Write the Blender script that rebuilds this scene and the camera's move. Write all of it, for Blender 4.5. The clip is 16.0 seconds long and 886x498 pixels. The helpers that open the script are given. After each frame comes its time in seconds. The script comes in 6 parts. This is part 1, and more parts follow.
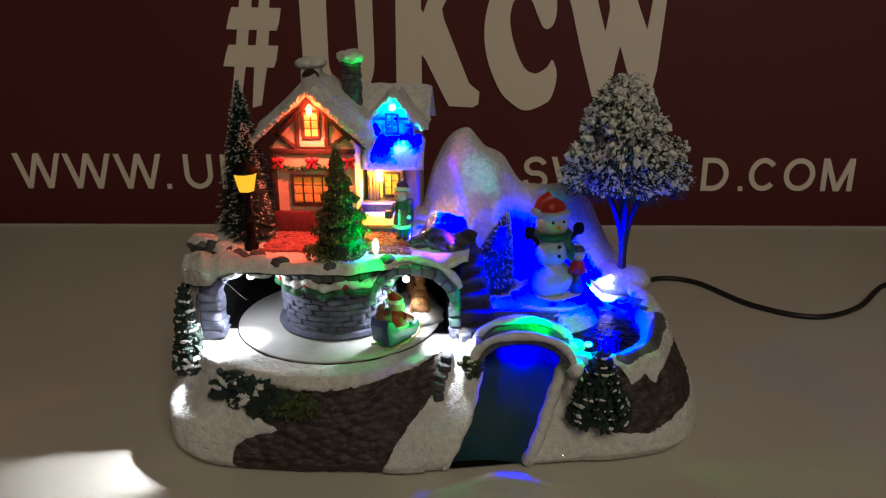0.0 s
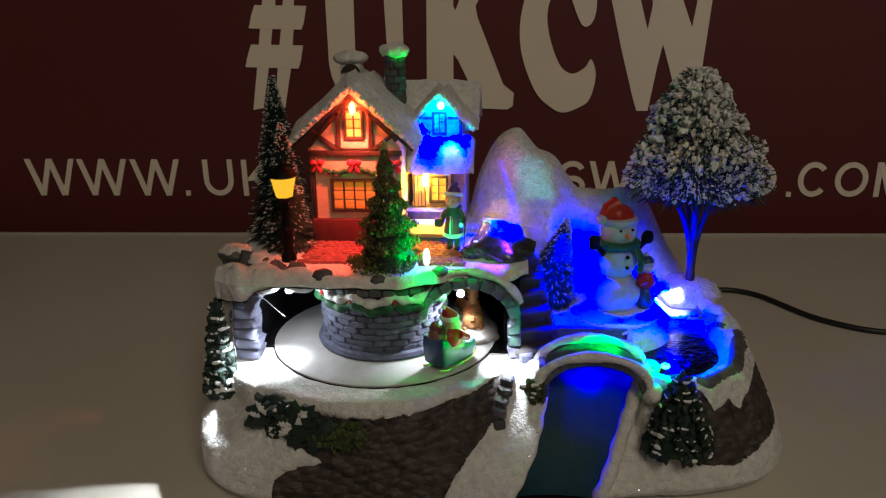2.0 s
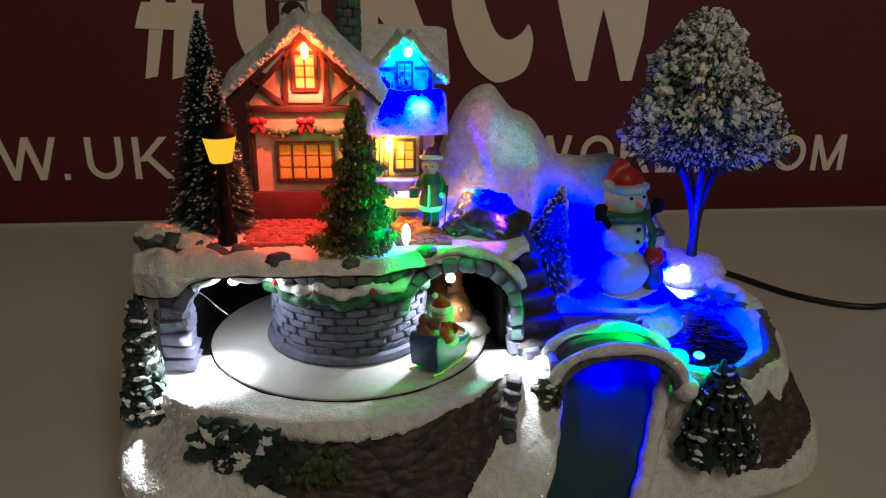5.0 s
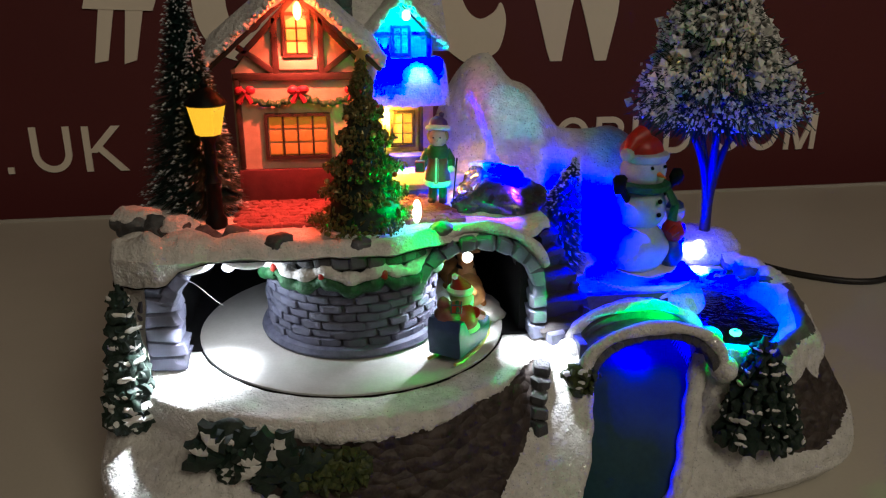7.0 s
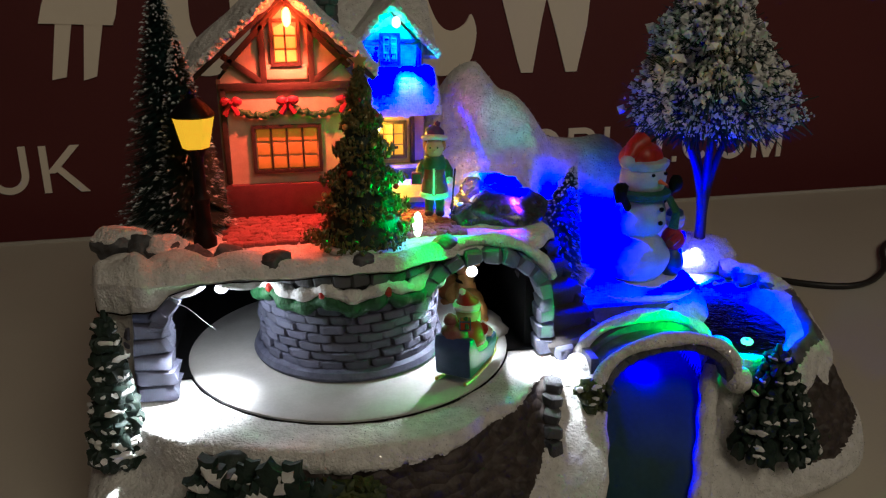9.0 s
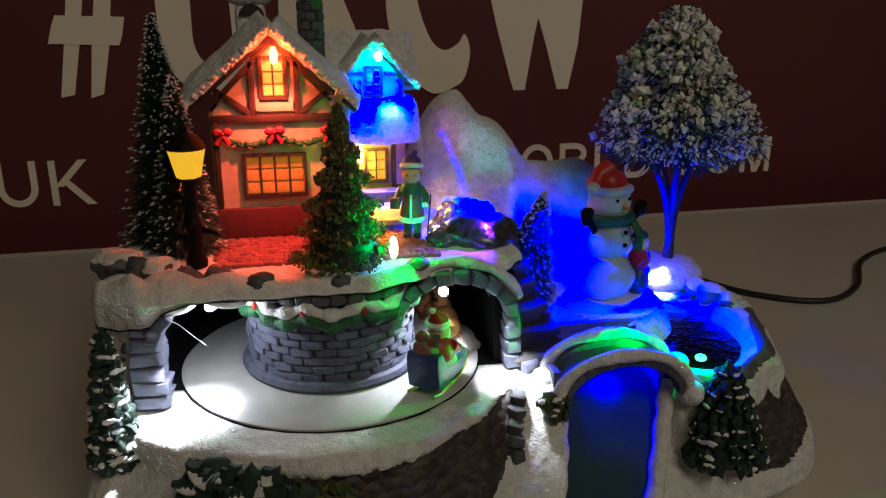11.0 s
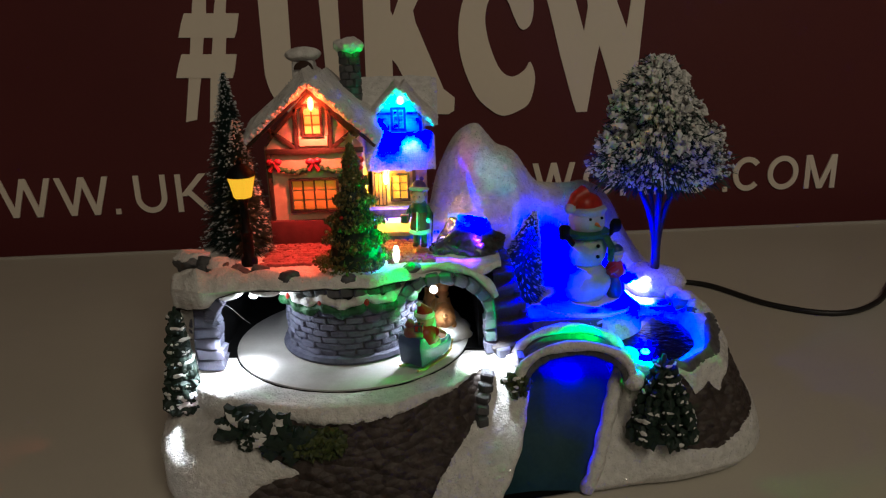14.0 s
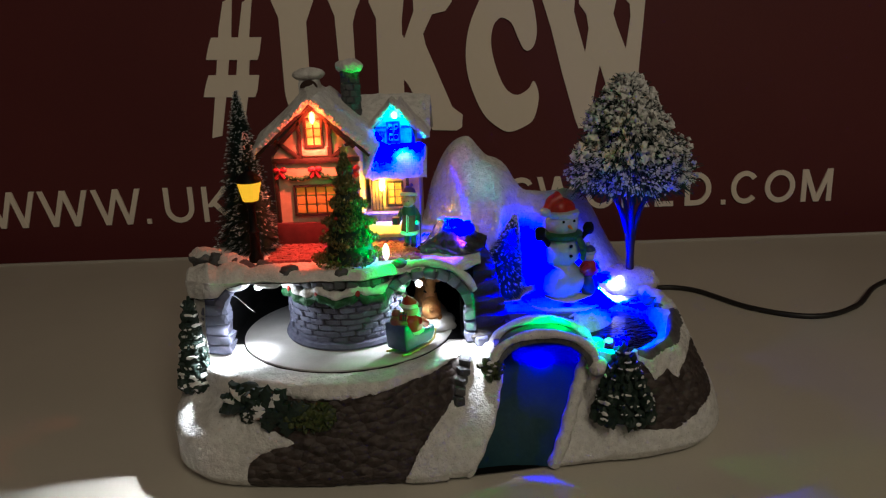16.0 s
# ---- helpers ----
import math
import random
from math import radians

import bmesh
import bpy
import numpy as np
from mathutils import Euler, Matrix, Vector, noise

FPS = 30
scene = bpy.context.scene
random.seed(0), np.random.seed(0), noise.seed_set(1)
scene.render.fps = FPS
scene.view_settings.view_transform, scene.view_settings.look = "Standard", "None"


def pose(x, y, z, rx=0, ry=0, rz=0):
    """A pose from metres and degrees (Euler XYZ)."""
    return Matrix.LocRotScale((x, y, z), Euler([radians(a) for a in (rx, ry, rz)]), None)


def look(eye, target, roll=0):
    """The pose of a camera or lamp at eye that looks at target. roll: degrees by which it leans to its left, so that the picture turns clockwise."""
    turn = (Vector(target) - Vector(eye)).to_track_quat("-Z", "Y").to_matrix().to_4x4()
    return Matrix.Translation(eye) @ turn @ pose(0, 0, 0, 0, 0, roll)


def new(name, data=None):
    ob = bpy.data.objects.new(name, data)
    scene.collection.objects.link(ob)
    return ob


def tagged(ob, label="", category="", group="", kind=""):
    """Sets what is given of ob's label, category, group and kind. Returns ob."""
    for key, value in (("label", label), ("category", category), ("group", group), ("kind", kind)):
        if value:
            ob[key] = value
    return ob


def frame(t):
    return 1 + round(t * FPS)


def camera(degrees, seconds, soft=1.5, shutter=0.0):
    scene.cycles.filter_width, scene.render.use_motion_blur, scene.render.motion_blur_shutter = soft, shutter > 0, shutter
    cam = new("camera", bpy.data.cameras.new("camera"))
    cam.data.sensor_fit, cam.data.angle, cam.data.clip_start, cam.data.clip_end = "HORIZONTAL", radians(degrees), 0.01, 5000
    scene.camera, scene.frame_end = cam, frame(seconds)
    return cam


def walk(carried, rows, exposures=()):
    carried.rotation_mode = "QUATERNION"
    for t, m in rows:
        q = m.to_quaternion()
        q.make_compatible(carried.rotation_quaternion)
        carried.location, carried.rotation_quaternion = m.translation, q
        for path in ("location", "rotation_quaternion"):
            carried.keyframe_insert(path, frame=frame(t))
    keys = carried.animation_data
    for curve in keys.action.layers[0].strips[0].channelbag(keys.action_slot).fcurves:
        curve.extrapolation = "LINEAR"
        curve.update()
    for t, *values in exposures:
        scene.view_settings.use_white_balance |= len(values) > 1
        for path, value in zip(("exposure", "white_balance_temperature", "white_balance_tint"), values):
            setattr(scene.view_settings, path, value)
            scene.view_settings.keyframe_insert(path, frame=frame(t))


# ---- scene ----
cam = camera(58.39, 16.0, soft=1.2)
PATH = [
    (0, (0.06978, 0.04006, 0.25704), (-0.0967, 1.9194, -0.4067), -0.74),
    (0.5, (0.06929, 0.03944, 0.25723), (-0.1026, 1.9196, -0.4025), -0.92),
    (1, (0.06539, 0.04513, 0.25559), (-0.1102, 1.9276, -0.3967), -1.10),
    (1.5, (0.05600, 0.05849, 0.25299), (-0.1217, 1.9420, -0.3958), -1.21),
    (2, (0.03932, 0.07822, 0.24510), (-0.1438, 1.9623, -0.4004), -0.97),
    (2.5, (0.02740, 0.09150, 0.24077), (-0.1491, 1.9786, -0.3978), -1.00),
    (3, (0.01449, 0.10670, 0.23518), (-0.1251, 1.9968, -0.4036), -0.80),
    (3.5, (0.00753, 0.11784, 0.22844), (-0.0766, 2.0066, -0.4238), -0.35),
    (4, (0.00186, 0.12930, 0.22494), (-0.0090, 2.0172, -0.4351), 0.14),
    (4.2, (-0.00055, 0.13385, 0.22213), (0.0193, 2.0205, -0.4413), 0.29),
    (6.5, (-0.03100, 0.17069, 0.20012), (0.1867, 2.0449, -0.4631), 0.15),
    (7, (-0.03648, 0.17709, 0.19533), (0.2140, 2.0448, -0.4746), 0.25),
    (7.5, (-0.04061, 0.18094, 0.19220), (0.2376, 2.0449, -0.4773), 0.14),
    (8, (-0.04334, 0.18563, 0.19267), (0.2518, 2.0497, -0.4693), 0.03),
    (8.5, (-0.04727, 0.18784, 0.19106), (0.2768, 2.0520, -0.4569), -0.10),
    (9, (-0.05211, 0.19216, 0.19026), (0.3110, 2.0548, -0.4413), -0.08),
    (9.2, (-0.05401, 0.19314, 0.18907), (0.3218, 2.0541, -0.4398), 0.14),
    (11.3, (-0.03789, 0.16400, 0.20675), (0.2862, 2.0389, -0.4095), -0.14),
    (11.5, (-0.03474, 0.15963, 0.20835), (0.2651, 2.0398, -0.4040), -0.47),
    (12, (-0.02926, 0.14428, 0.21417), (0.1891, 2.0339, -0.4035), -0.89),
    (12.5, (-0.02258, 0.13048, 0.22035), (0.1390, 2.0270, -0.3937), -1.39),
    (13, (-0.00766, 0.11769, 0.22266), (0.1092, 2.0150, -0.3992), -1.25),
    (13.5, (0.00409, 0.10403, 0.22767), (0.0788, 2.0076, -0.3813), -1.30),
    (14, (0.01456, 0.08545, 0.22967), (0.0235, 1.9924, -0.3732), -1.74),
    (14.5, (0.02284, 0.07061, 0.23025), (-0.0139, 1.9808, -0.3612), -1.63),
    (15, (0.02696, 0.05718, 0.22864), (-0.0547, 1.9698, -0.3504), -1.60),
    (15.5, (0.03374, 0.04786, 0.22916), (-0.0531, 1.9615, -0.3458), -1.96),
    (16, (0.04153, 0.03886, 0.23093), (-0.0325, 1.9596, -0.3215), -2.15),
]
KELVIN, TINT = 5000, 25  # the camera is balanced for the warm room light
EXPOSURE = [(0.0, 0.10), (1.0, 0.02), (3.4, 0.0), (4.2, 0.08), (6.5, 0.08), (7.2, 0.02), (8.0, -0.22), (9.2, -0.22), (11.5, -0.18), (14.0, -0.13), (16.0, -0.12)]
walk(cam, [(t, look(eye, target, roll)) for t, eye, target, roll in PATH], [(t, stops, KELVIN, TINT) for t, stops in EXPOSURE])

# ---------------------------------------------------------------- world and room light
WARM = Matrix(((1.045, 0.054, 0.015), (-0.002, 0.997, 0.007), (-0.007, -0.028, 0.693)))


def own(c):
    """The colour of a light of its own, from its colour to a camera balanced for warm light."""
    return tuple(max(0.0, v) for v in WARM @ Vector(c))


world = bpy.data.worlds.new("room_world")
world.use_nodes = True
world.node_tree.nodes["Background"].inputs[0].default_value = (*own((1.0, 0.875, 0.67)), 1)
world.node_tree.nodes["Background"].inputs[1].default_value = 0.02
scene.world = world


def lamp(name, kind, loc, power, color, radius=0.0015, aim=None, cone=None, blend=0.6):
    d = bpy.data.lights.new(name, kind)
    d.energy, d.color = power, own(color) if min(color) > 0.3 else color
    if kind == "AREA":
        d.shape, d.size = "SQUARE", radius
    else:
        d.shadow_soft_size = radius
    if kind == "SPOT" and cone:
        d.spot_size, d.spot_blend = radians(cone), blend
    ob = new(name, d)
    ob.matrix_world = look(loc, aim) if aim else Matrix.Translation(loc)
    return ob


ROOM = 11.2
lamp("ceiling_lamp", "AREA", (0.62, -1.12, 1.60), ROOM, (1.0, 0.875, 0.67), 0.9, (-0.1, 0.55, 0.0))

# coloured diodes of the village: name, place, watts, colour
DIODES = [
    ("diode_gable", (-0.0505, 0.5030, 0.1780), 0.070, (1.0, 0.06, 0.0)),
    ("diode_porch", (-0.0150, 0.5335, 0.1315), 0.160, (1.0, 0.48, 0.0)),
    ("diode_green", (-0.0010, 0.4580, 0.1125), 0.024, (0.0, 1.0, 0.0)),
    ("diode_arch_left", (-0.0780, 0.4540, 0.0905), 0.045, (0.85, 0.92, 1.0)),
    ("diode_snowman", (0.1320, 0.5110, 0.0820), 0.032, (0.0, 0.0, 1.0)),
    ("diode_pond", (0.1140, 0.4405, 0.0650), 0.020, (0.0, 1.0, 0.0)),
]
for _name, _at, _w, _c in DIODES:
    lamp(_name, "POINT", _at, _w, _c)
# lensed diodes throw a narrow beam; a few lamps below are added without a diode
lamp("diode_beam_red", "SPOT", (-0.0505, 0.4960, 0.1770), 0.72, (1.0, 0.11, 0.03), 0.0015, (-0.0540, 0.5080, 0.1150), 100, 0.9)
lamp("diode_beam_dormer", "SPOT", (-0.0050, 0.5340, 0.1760), 0.55, (0.0, 0.045, 1.0), 0.0015, (-0.0060, 0.5500, 0.1580), 72, 0.5)
lamp("diode_beam_roof", "SPOT", (-0.0060, 0.5298, 0.1790), 5.0, (0.0, 0.0, 1.0), 0.0015, (-0.0070, 0.5450, 0.1500), 72, 0.2)
# added white fill for the overexposed middle of the porch roof
lamp("diode_roof_core", "SPOT", (0.0010, 0.5290, 0.1660), 0.060, (0.70, 0.75, 1.0), 0.0015, (0.0000, 0.5370, 0.1450), 56, 1.0)
lamp("diode_beam_chimney", "SPOT", (-0.0080, 0.5320, 0.1780), 0.09, (0.0, 1.0, 0.0), 0.0015, (-0.0315, 0.5500, 0.2070), 26, 0.8)
lamp("diode_beam_crag", "SPOT", (-0.0020, 0.5310, 0.1690), 0.095, (0.02, 0.8, 0.55), 0.0015, (0.0770, 0.5660, 0.1200), 30, 0.5)
# added red fill that tints the crag mauve; no diode sits here
lamp("diode_crag_red", "SPOT", (0.0050, 0.5300, 0.1320), 0.032, (1.0, 0.02, 0.30), 0.0015, (0.0480, 0.5620, 0.1420), 56, 0.8)
lamp("diode_beam_child", "SPOT", (-0.0075, 0.4680, 0.1130), 0.12, (0.0, 1.0, 0.10), 0.0015, (0.0130, 0.5070, 0.1120), 34, 0.7)
lamp("diode_beam_tree", "SPOT", (-0.0030, 0.4600, 0.1130), 0.085, (0.0, 1.0, 0.0), 0.0015, (-0.0200, 0.4640, 0.1180), 120, 0.8)
lamp("diode_beam_left", "SPOT", (-0.0740, 0.4490, 0.0930), 1.9, (0.88, 0.94, 1.0), 0.003, (-0.1130, 0.4270, 0.0400), 46, 0.7)
lamp("diode_beam_disc", "SPOT", (-0.0770, 0.4530, 0.0910), 0.42, (0.88, 0.94, 1.0), 0.003, (-0.0860, 0.4440, 0.0560), 66, 1.0)
lamp("diode_dormer_green", "SPOT", (-0.0060, 0.5300, 0.1730), 0.045, (0.0, 1.0, 0.30), 0.0015, (-0.0060, 0.5470, 0.1735), 116, 0.5)
lamp("diode_beam_right", "SPOT", (0.0310, 0.4490, 0.0920), 1.0, (0.88, 0.94, 1.0), 0.003, (0.0380, 0.4460, 0.0520), 50, 1.0)
lamp("diode_stream", "SPOT", (0.0790, 0.4510, 0.0600), 0.34, (0.0, 0.0, 1.0), 0.004, (0.0775, 0.4540, 0.0300), 54, 1.0)
lamp("diode_beam_green", "SPOT", (0.1115, 0.4415, 0.0690), 0.85, (0.0, 1.0, 0.0), 0.001, (0.0900, 0.4440, 0.0665), 44, 0.6)
lamp("diode_beam_blue", "SPOT", (0.1330, 0.5120, 0.0830), 7.5, (0.0, 0.0, 1.0), 0.0015, (0.0930, 0.5320, 0.0605), 98, 0.6)
lamp("diode_beam_snow", "SPOT", (0.1340, 0.5120, 0.0880), 3.6, (0.0, 0.0, 1.0), 0.0015, (0.1240, 0.5000, 0.0660), 112, 0.8)
# added white fill where the blue diode's light would clip to white
lamp("diode_snow_core", "SPOT", (0.1310, 0.5150, 0.0800), 0.3, (0.80, 0.82, 1.0), 0.0015, (0.1290, 0.5180, 0.0650), 68, 0.9)
lamp("diode_arch_right", "SPOT", (0.0110, 0.4670, 0.0915), 0.32, (0.85, 0.92, 1.0), 0.0015, (-0.0010, 0.4600, 0.0564), 104, 1.0)
# added blue fill for the stairs and snow, hung without a bulb
lamp("diode_stairs", "SPOT", (0.0630, 0.5040, 0.1190), 1.7, (0.0, 0.0, 1.0), 0.0015, (0.0780, 0.4820, 0.0660), 82, 0.8)
lamp("diode_beam_porch", "SPOT", (-0.0140, 0.5250, 0.1330), 0.17, (1.0, 0.46, 0.0), 0.0015, (-0.0090, 0.5180, 0.1070), 74, 0.6)
lamp("diode_beam_amber", "SPOT", (0.0050, 0.5320, 0.1320), 0.065, (1.0, 0.36, 0.0), 0.0015, (0.0310, 0.5520, 0.0980), 46, 0.9)
# blue fill added to brighten the glossy rock, from no bulb
lamp("diode_beam_rock", "SPOT", (0.0400, 0.4900, 0.1270), 2.0, (0.0, 0.003, 1.0), 0.0015, (0.0310, 0.5030, 0.1040), 74, 0.6)
lamp("diode_beam_boughs", "SPOT", (0.1330, 0.5160, 0.0850), 0.66, (0.0, 0.0, 1.0), 0.0015, (0.1420, 0.5330, 0.1300), 75, 0.8)
lamp("diode_beam_bank", "SPOT", (0.0010, 0.4560, 0.1120), 0.06, (0.0, 1.0, 0.1), 0.0015, (0.0270, 0.4190, 0.0340), 17, 0.9)
lamp("diode_beam_garland", "SPOT", (0.0050, 0.4445, 0.1070), 0.02, (0.0, 1.0, 0.1), 0.001, (-0.0120, 0.4530, 0.0920), 62, 0.8)
lamp("diode_beam_ring", "SPOT", (0.0060, 0.4480, 0.1080), 0.010, (0.0, 1.0, 0.15), 0.001, (0.0330, 0.4560, 0.0930), 54, 0.8)
# violet fill added to colour the snow at the terrace edge
lamp("diode_beam_violet", "SPOT", (0.0430, 0.4880, 0.1180), 0.363, (0.20, 0.03, 1.0), 0.0015, (0.0160, 0.4710, 0.1000), 64, 0.8)
lamp("diode_beam_yard", "SPOT", (-0.0505, 0.4960, 0.1760), 0.3, (1.0, 0.02, 0.0), 0.0015, (-0.0550, 0.4880, 0.1000), 44, 0.8)



# ---------------------------------------------------------------- materials
def mat(name, c1, c2=None, rough=0.7, metal=0.0, scale=300.0, fine=1500.0, bump=0.3, bump_size=0.0004, spec=0.4, vary=0.0, detail=4.0, emit=None, power=0.0, coat=0.0):
    """A painted or natural surface: two colours mixed by noise at two sizes, with relief."""
    m = bpy.data.materials.new(name)
    m.use_nodes = True
    nt = m.node_tree
    n, link = nt.nodes, nt.links.new
    b = n["Principled BSDF"]
    b.inputs["Roughness"].default_value, b.inputs["Metallic"].default_value = rough, metal
    b.inputs["Specular IOR Level"].default_value = spec
    b.inputs["Coat Weight"].default_value = coat
    c2 = c2 or tuple(v * 0.7 for v in c1)
    co = n.new("ShaderNodeTexCoord")
    a, f = n.new("ShaderNodeTexNoise"), n.new("ShaderNodeTexNoise")
    a.inputs["Scale"].default_value, f.inputs["Scale"].default_value = scale, fine
    a.inputs["Detail"].default_value, f.inputs["Detail"].default_value = detail, 2.0
    link(co.outputs["Object"], a.inputs["Vector"])
    link(co.outputs["Object"], f.inputs["Vector"])
    add = n.new("ShaderNodeMath")
    add.operation = "MULTIPLY_ADD"
    add.inputs[1].default_value = 0.4
    link(f.outputs["Fac"], add.inputs[0])
    link(a.outputs["Fac"], add.inputs[2])
    ramp = n.new("ShaderNodeMapRange")
    ramp.inputs["From Min"].default_value, ramp.inputs["From Max"].default_value = 0.5, 0.9
    link(add.outputs[0], ramp.inputs["Value"])
    mix = n.new("ShaderNodeMix")
    mix.data_type = "RGBA"
    mix.inputs[6].default_value, mix.inputs[7].default_value = (*c1, 1), (*c2, 1)
    link(ramp.outputs["Result"], mix.inputs[0])
    out = mix.outputs[2]
    if vary:
        info, hsv, mr = n.new("ShaderNodeObjectInfo"), n.new("ShaderNodeHueSaturation"), n.new("ShaderNodeMapRange")
        mr.inputs["To Min"].default_value, mr.inputs["To Max"].default_value = 1 - vary, 1 + vary
        link(info.outputs["Random"], mr.inputs["Value"])
        link(mr.outputs["Result"], hsv.inputs["Value"])
        link(out, hsv.inputs["Color"])
        out = hsv.outputs["Color"]
    link(out, b.inputs["Base Color"])
    if bump:
        bp = n.new("ShaderNodeBump")
        bp.inputs["Strength"].default_value, bp.inputs["Distance"].default_value = bump, bump_size
        link(add.outputs[0], bp.inputs["Height"])
        link(bp.outputs["Normal"], b.inputs["Normal"])
    if emit:
        b.inputs["Emission Color"].default_value = (*own(emit), 1)
        b.inputs["Emission Strength"].default_value = power
    return m


def snow_material(name, base=(0.74, 0.73, 0.72), shade=(0.56, 0.55, 0.54), sparkle=0.82):
    """White paint with a sugary grain and sparse glitter flakes."""
    m = mat(name, base, shade, rough=0.75, scale=260, fine=1100, bump=1.0, bump_size=0.0015)
    nt = m.node_tree
    n, link = nt.nodes, nt.links.new
    b = n["Principled BSDF"]
    co, v = n.new("ShaderNodeTexCoord"), n.new("ShaderNodeTexVoronoi")
    v.inputs["Scale"].default_value = 1300
    link(co.outputs["Object"], v.inputs["Vector"])
    sep, gt = n.new("ShaderNodeSeparateColor"), n.new("ShaderNodeMath")
    link(v.outputs["Color"], sep.inputs["Color"])
    gt.operation, gt.inputs[1].default_value = "GREATER_THAN", sparkle
    link(sep.outputs["Red"], gt.inputs[0])
    near = n.new("ShaderNodeMath")
    near.operation, near.inputs[1].default_value = "LESS_THAN", 0.36
    link(v.outputs["Distance"], near.inputs[0])
    both = n.new("ShaderNodeMath")
    both.operation = "MULTIPLY"
    link(gt.outputs[0], both.inputs[0])
    link(near.outputs[0], both.inputs[1])
    link(both.outputs[0], b.inputs["Coat Weight"])
    b.inputs["Coat Roughness"].default_value, b.inputs["Coat IOR"].default_value = 0.24, 2.4
    facet = n.new("ShaderNodeNormalMap")
    facet.space, facet.inputs["Strength"].default_value = "OBJECT", 0.75
    link(v.outputs["Color"], facet.inputs["Color"])
    link(facet.outputs["Normal"], b.inputs["Coat Normal"])
    return m


M_SNOW = snow_material("snow_paint")
M_SNOW_PLAIN = mat("snow_plain", (0.74, 0.74, 0.73), (0.60, 0.60, 0.60), rough=0.6, scale=150, fine=1200, bump=0.3, bump_size=0.0006)
M_SNOWMAN = mat("snowman_paint", (0.40, 0.41, 0.44), (0.31, 0.32, 0.35), rough=0.55, scale=150, fine=1200, bump=0.4, bump_size=0.0006)
M_STONE = mat("grey_stone", (0.080, 0.084, 0.140), (0.155, 0.162, 0.240), rough=0.55, scale=260, fine=1400, bump=0.7, vary=0.25)
M_STONE_DARK = mat("dark_stone", (0.05, 0.05, 0.055), (0.11, 0.11, 0.12), rough=0.55, scale=260, bump=0.5, vary=0.25)
M_STEP = mat("brown_black_stone", (0.022, 0.019, 0.020), (0.055, 0.046, 0.046), rough=0.5, scale=260, bump=0.5, vary=0.25)
M_ROCK = mat("rock_paint", (0.030, 0.022, 0.021), (0.075, 0.058, 0.052), rough=0.6, scale=180, fine=900, bump=0.8, bump_size=0.0008)
def cobbled(m, scale, strength, size):
    """Adds a relief of rounded cells to a material."""
    nt = m.node_tree
    n, link = nt.nodes, nt.links.new
    co, mp, v, bp = n.new("ShaderNodeTexCoord"), n.new("ShaderNodeMapping"), n.new("ShaderNodeTexVoronoi"), n.new("ShaderNodeBump")
    mp.inputs["Scale"].default_value = (0.7, 0.7, 1.3)
    v.inputs["Scale"].default_value = scale
    link(co.outputs["Object"], mp.inputs["Vector"])
    link(mp.outputs["Vector"], v.inputs["Vector"])
    bp.invert = True
    bp.inputs["Strength"].default_value, bp.inputs["Distance"].default_value = strength, size
    link(v.outputs["Distance"], bp.inputs["Height"])
    b = n["Principled BSDF"]
    if b.inputs["Normal"].links:
        link(b.inputs["Normal"].links[0].from_socket, bp.inputs["Normal"])
    link(bp.outputs["Normal"], b.inputs["Normal"])


cobbled(M_ROCK, 190, 1.0, 0.0030)
M_COBBLE = mat("cobble_brown", (0.15, 0.045, 0.040), (0.25, 0.10, 0.08), rough=0.5, scale=300, bump=0.5, vary=0.3)
M_COAT_RED = mat("coat_brown", (0.20, 0.045, 0.03), (0.13, 0.03, 0.02), rough=0.45, bump=0.3)
M_PURPLE = mat("hat_purple", (0.10, 0.05, 0.24), (0.06, 0.03, 0.16), rough=0.5, bump=0.3)
M_HAIR = mat("figure_hair", (0.45, 0.26, 0.08), (0.3, 0.16, 0.05), rough=0.5, bump=0.3)
M_ROCK_GLOSS = mat("glossy_dark_rock", (0.014, 0.014, 0.020), (0.045, 0.045, 0.055), rough=0.22, scale=260, bump=0.6, bump_size=0.0010, coat=0.8)
M_COAT = mat("coat_green", (0.035, 0.11, 0.05), (0.02, 0.07, 0.03), rough=0.45, bump=0.2)
M_RIVER = mat("river_paint", (0.010, 0.040, 0.058), (0.018, 0.058, 0.08), rough=0.62, scale=60, fine=500, bump=0.25, spec=0.2)
M_POND = mat("pond_gloss", (0.0008, 0.0022, 0.0001), (0.0014, 0.0036, 0.0002), rough=0.03, scale=190, fine=500, bump=0.45, bump_size=0.0012, spec=0.10)
# near-black paint, also put in place of shade in the hollow and underneath
M_BLACK = mat("black_and_shade", (0.003, 0.003, 0.0035), (0.005, 0.005, 0.0055), rough=0.85, bump=0.1, spec=0.1)
M_DISC = mat("turntable_white", (0.52, 0.51, 0.50), (0.43, 0.42, 0.41), rough=0.5, scale=90, fine=900, bump=0.25)
M_PLASTER = mat("cream_plaster", (0.52, 0.39, 0.25), (0.43, 0.31, 0.19), rough=0.6, scale=160, bump=0.25)
M_TIMBER = mat("dark_timber", (0.022, 0.011, 0.008), (0.045, 0.022, 0.014), rough=0.55, scale=300, bump=0.5)
M_PLINTH = mat("red_plinth", (0.10, 0.02, 0.018), (0.14, 0.03, 0.025), rough=0.5, scale=200, bump=0.3)
M_SIDE = mat("house_side", (0.20, 0.14, 0.09), (0.13, 0.09, 0.06), rough=0.6, scale=200)
M_PANE = mat("amber_pane", (0.55, 0.20, 0.02), (0.42, 0.14, 0.015), rough=0.4, bump=0.4, spec=0.15, emit=(1.0, 0.34, 0.0), power=0.22)
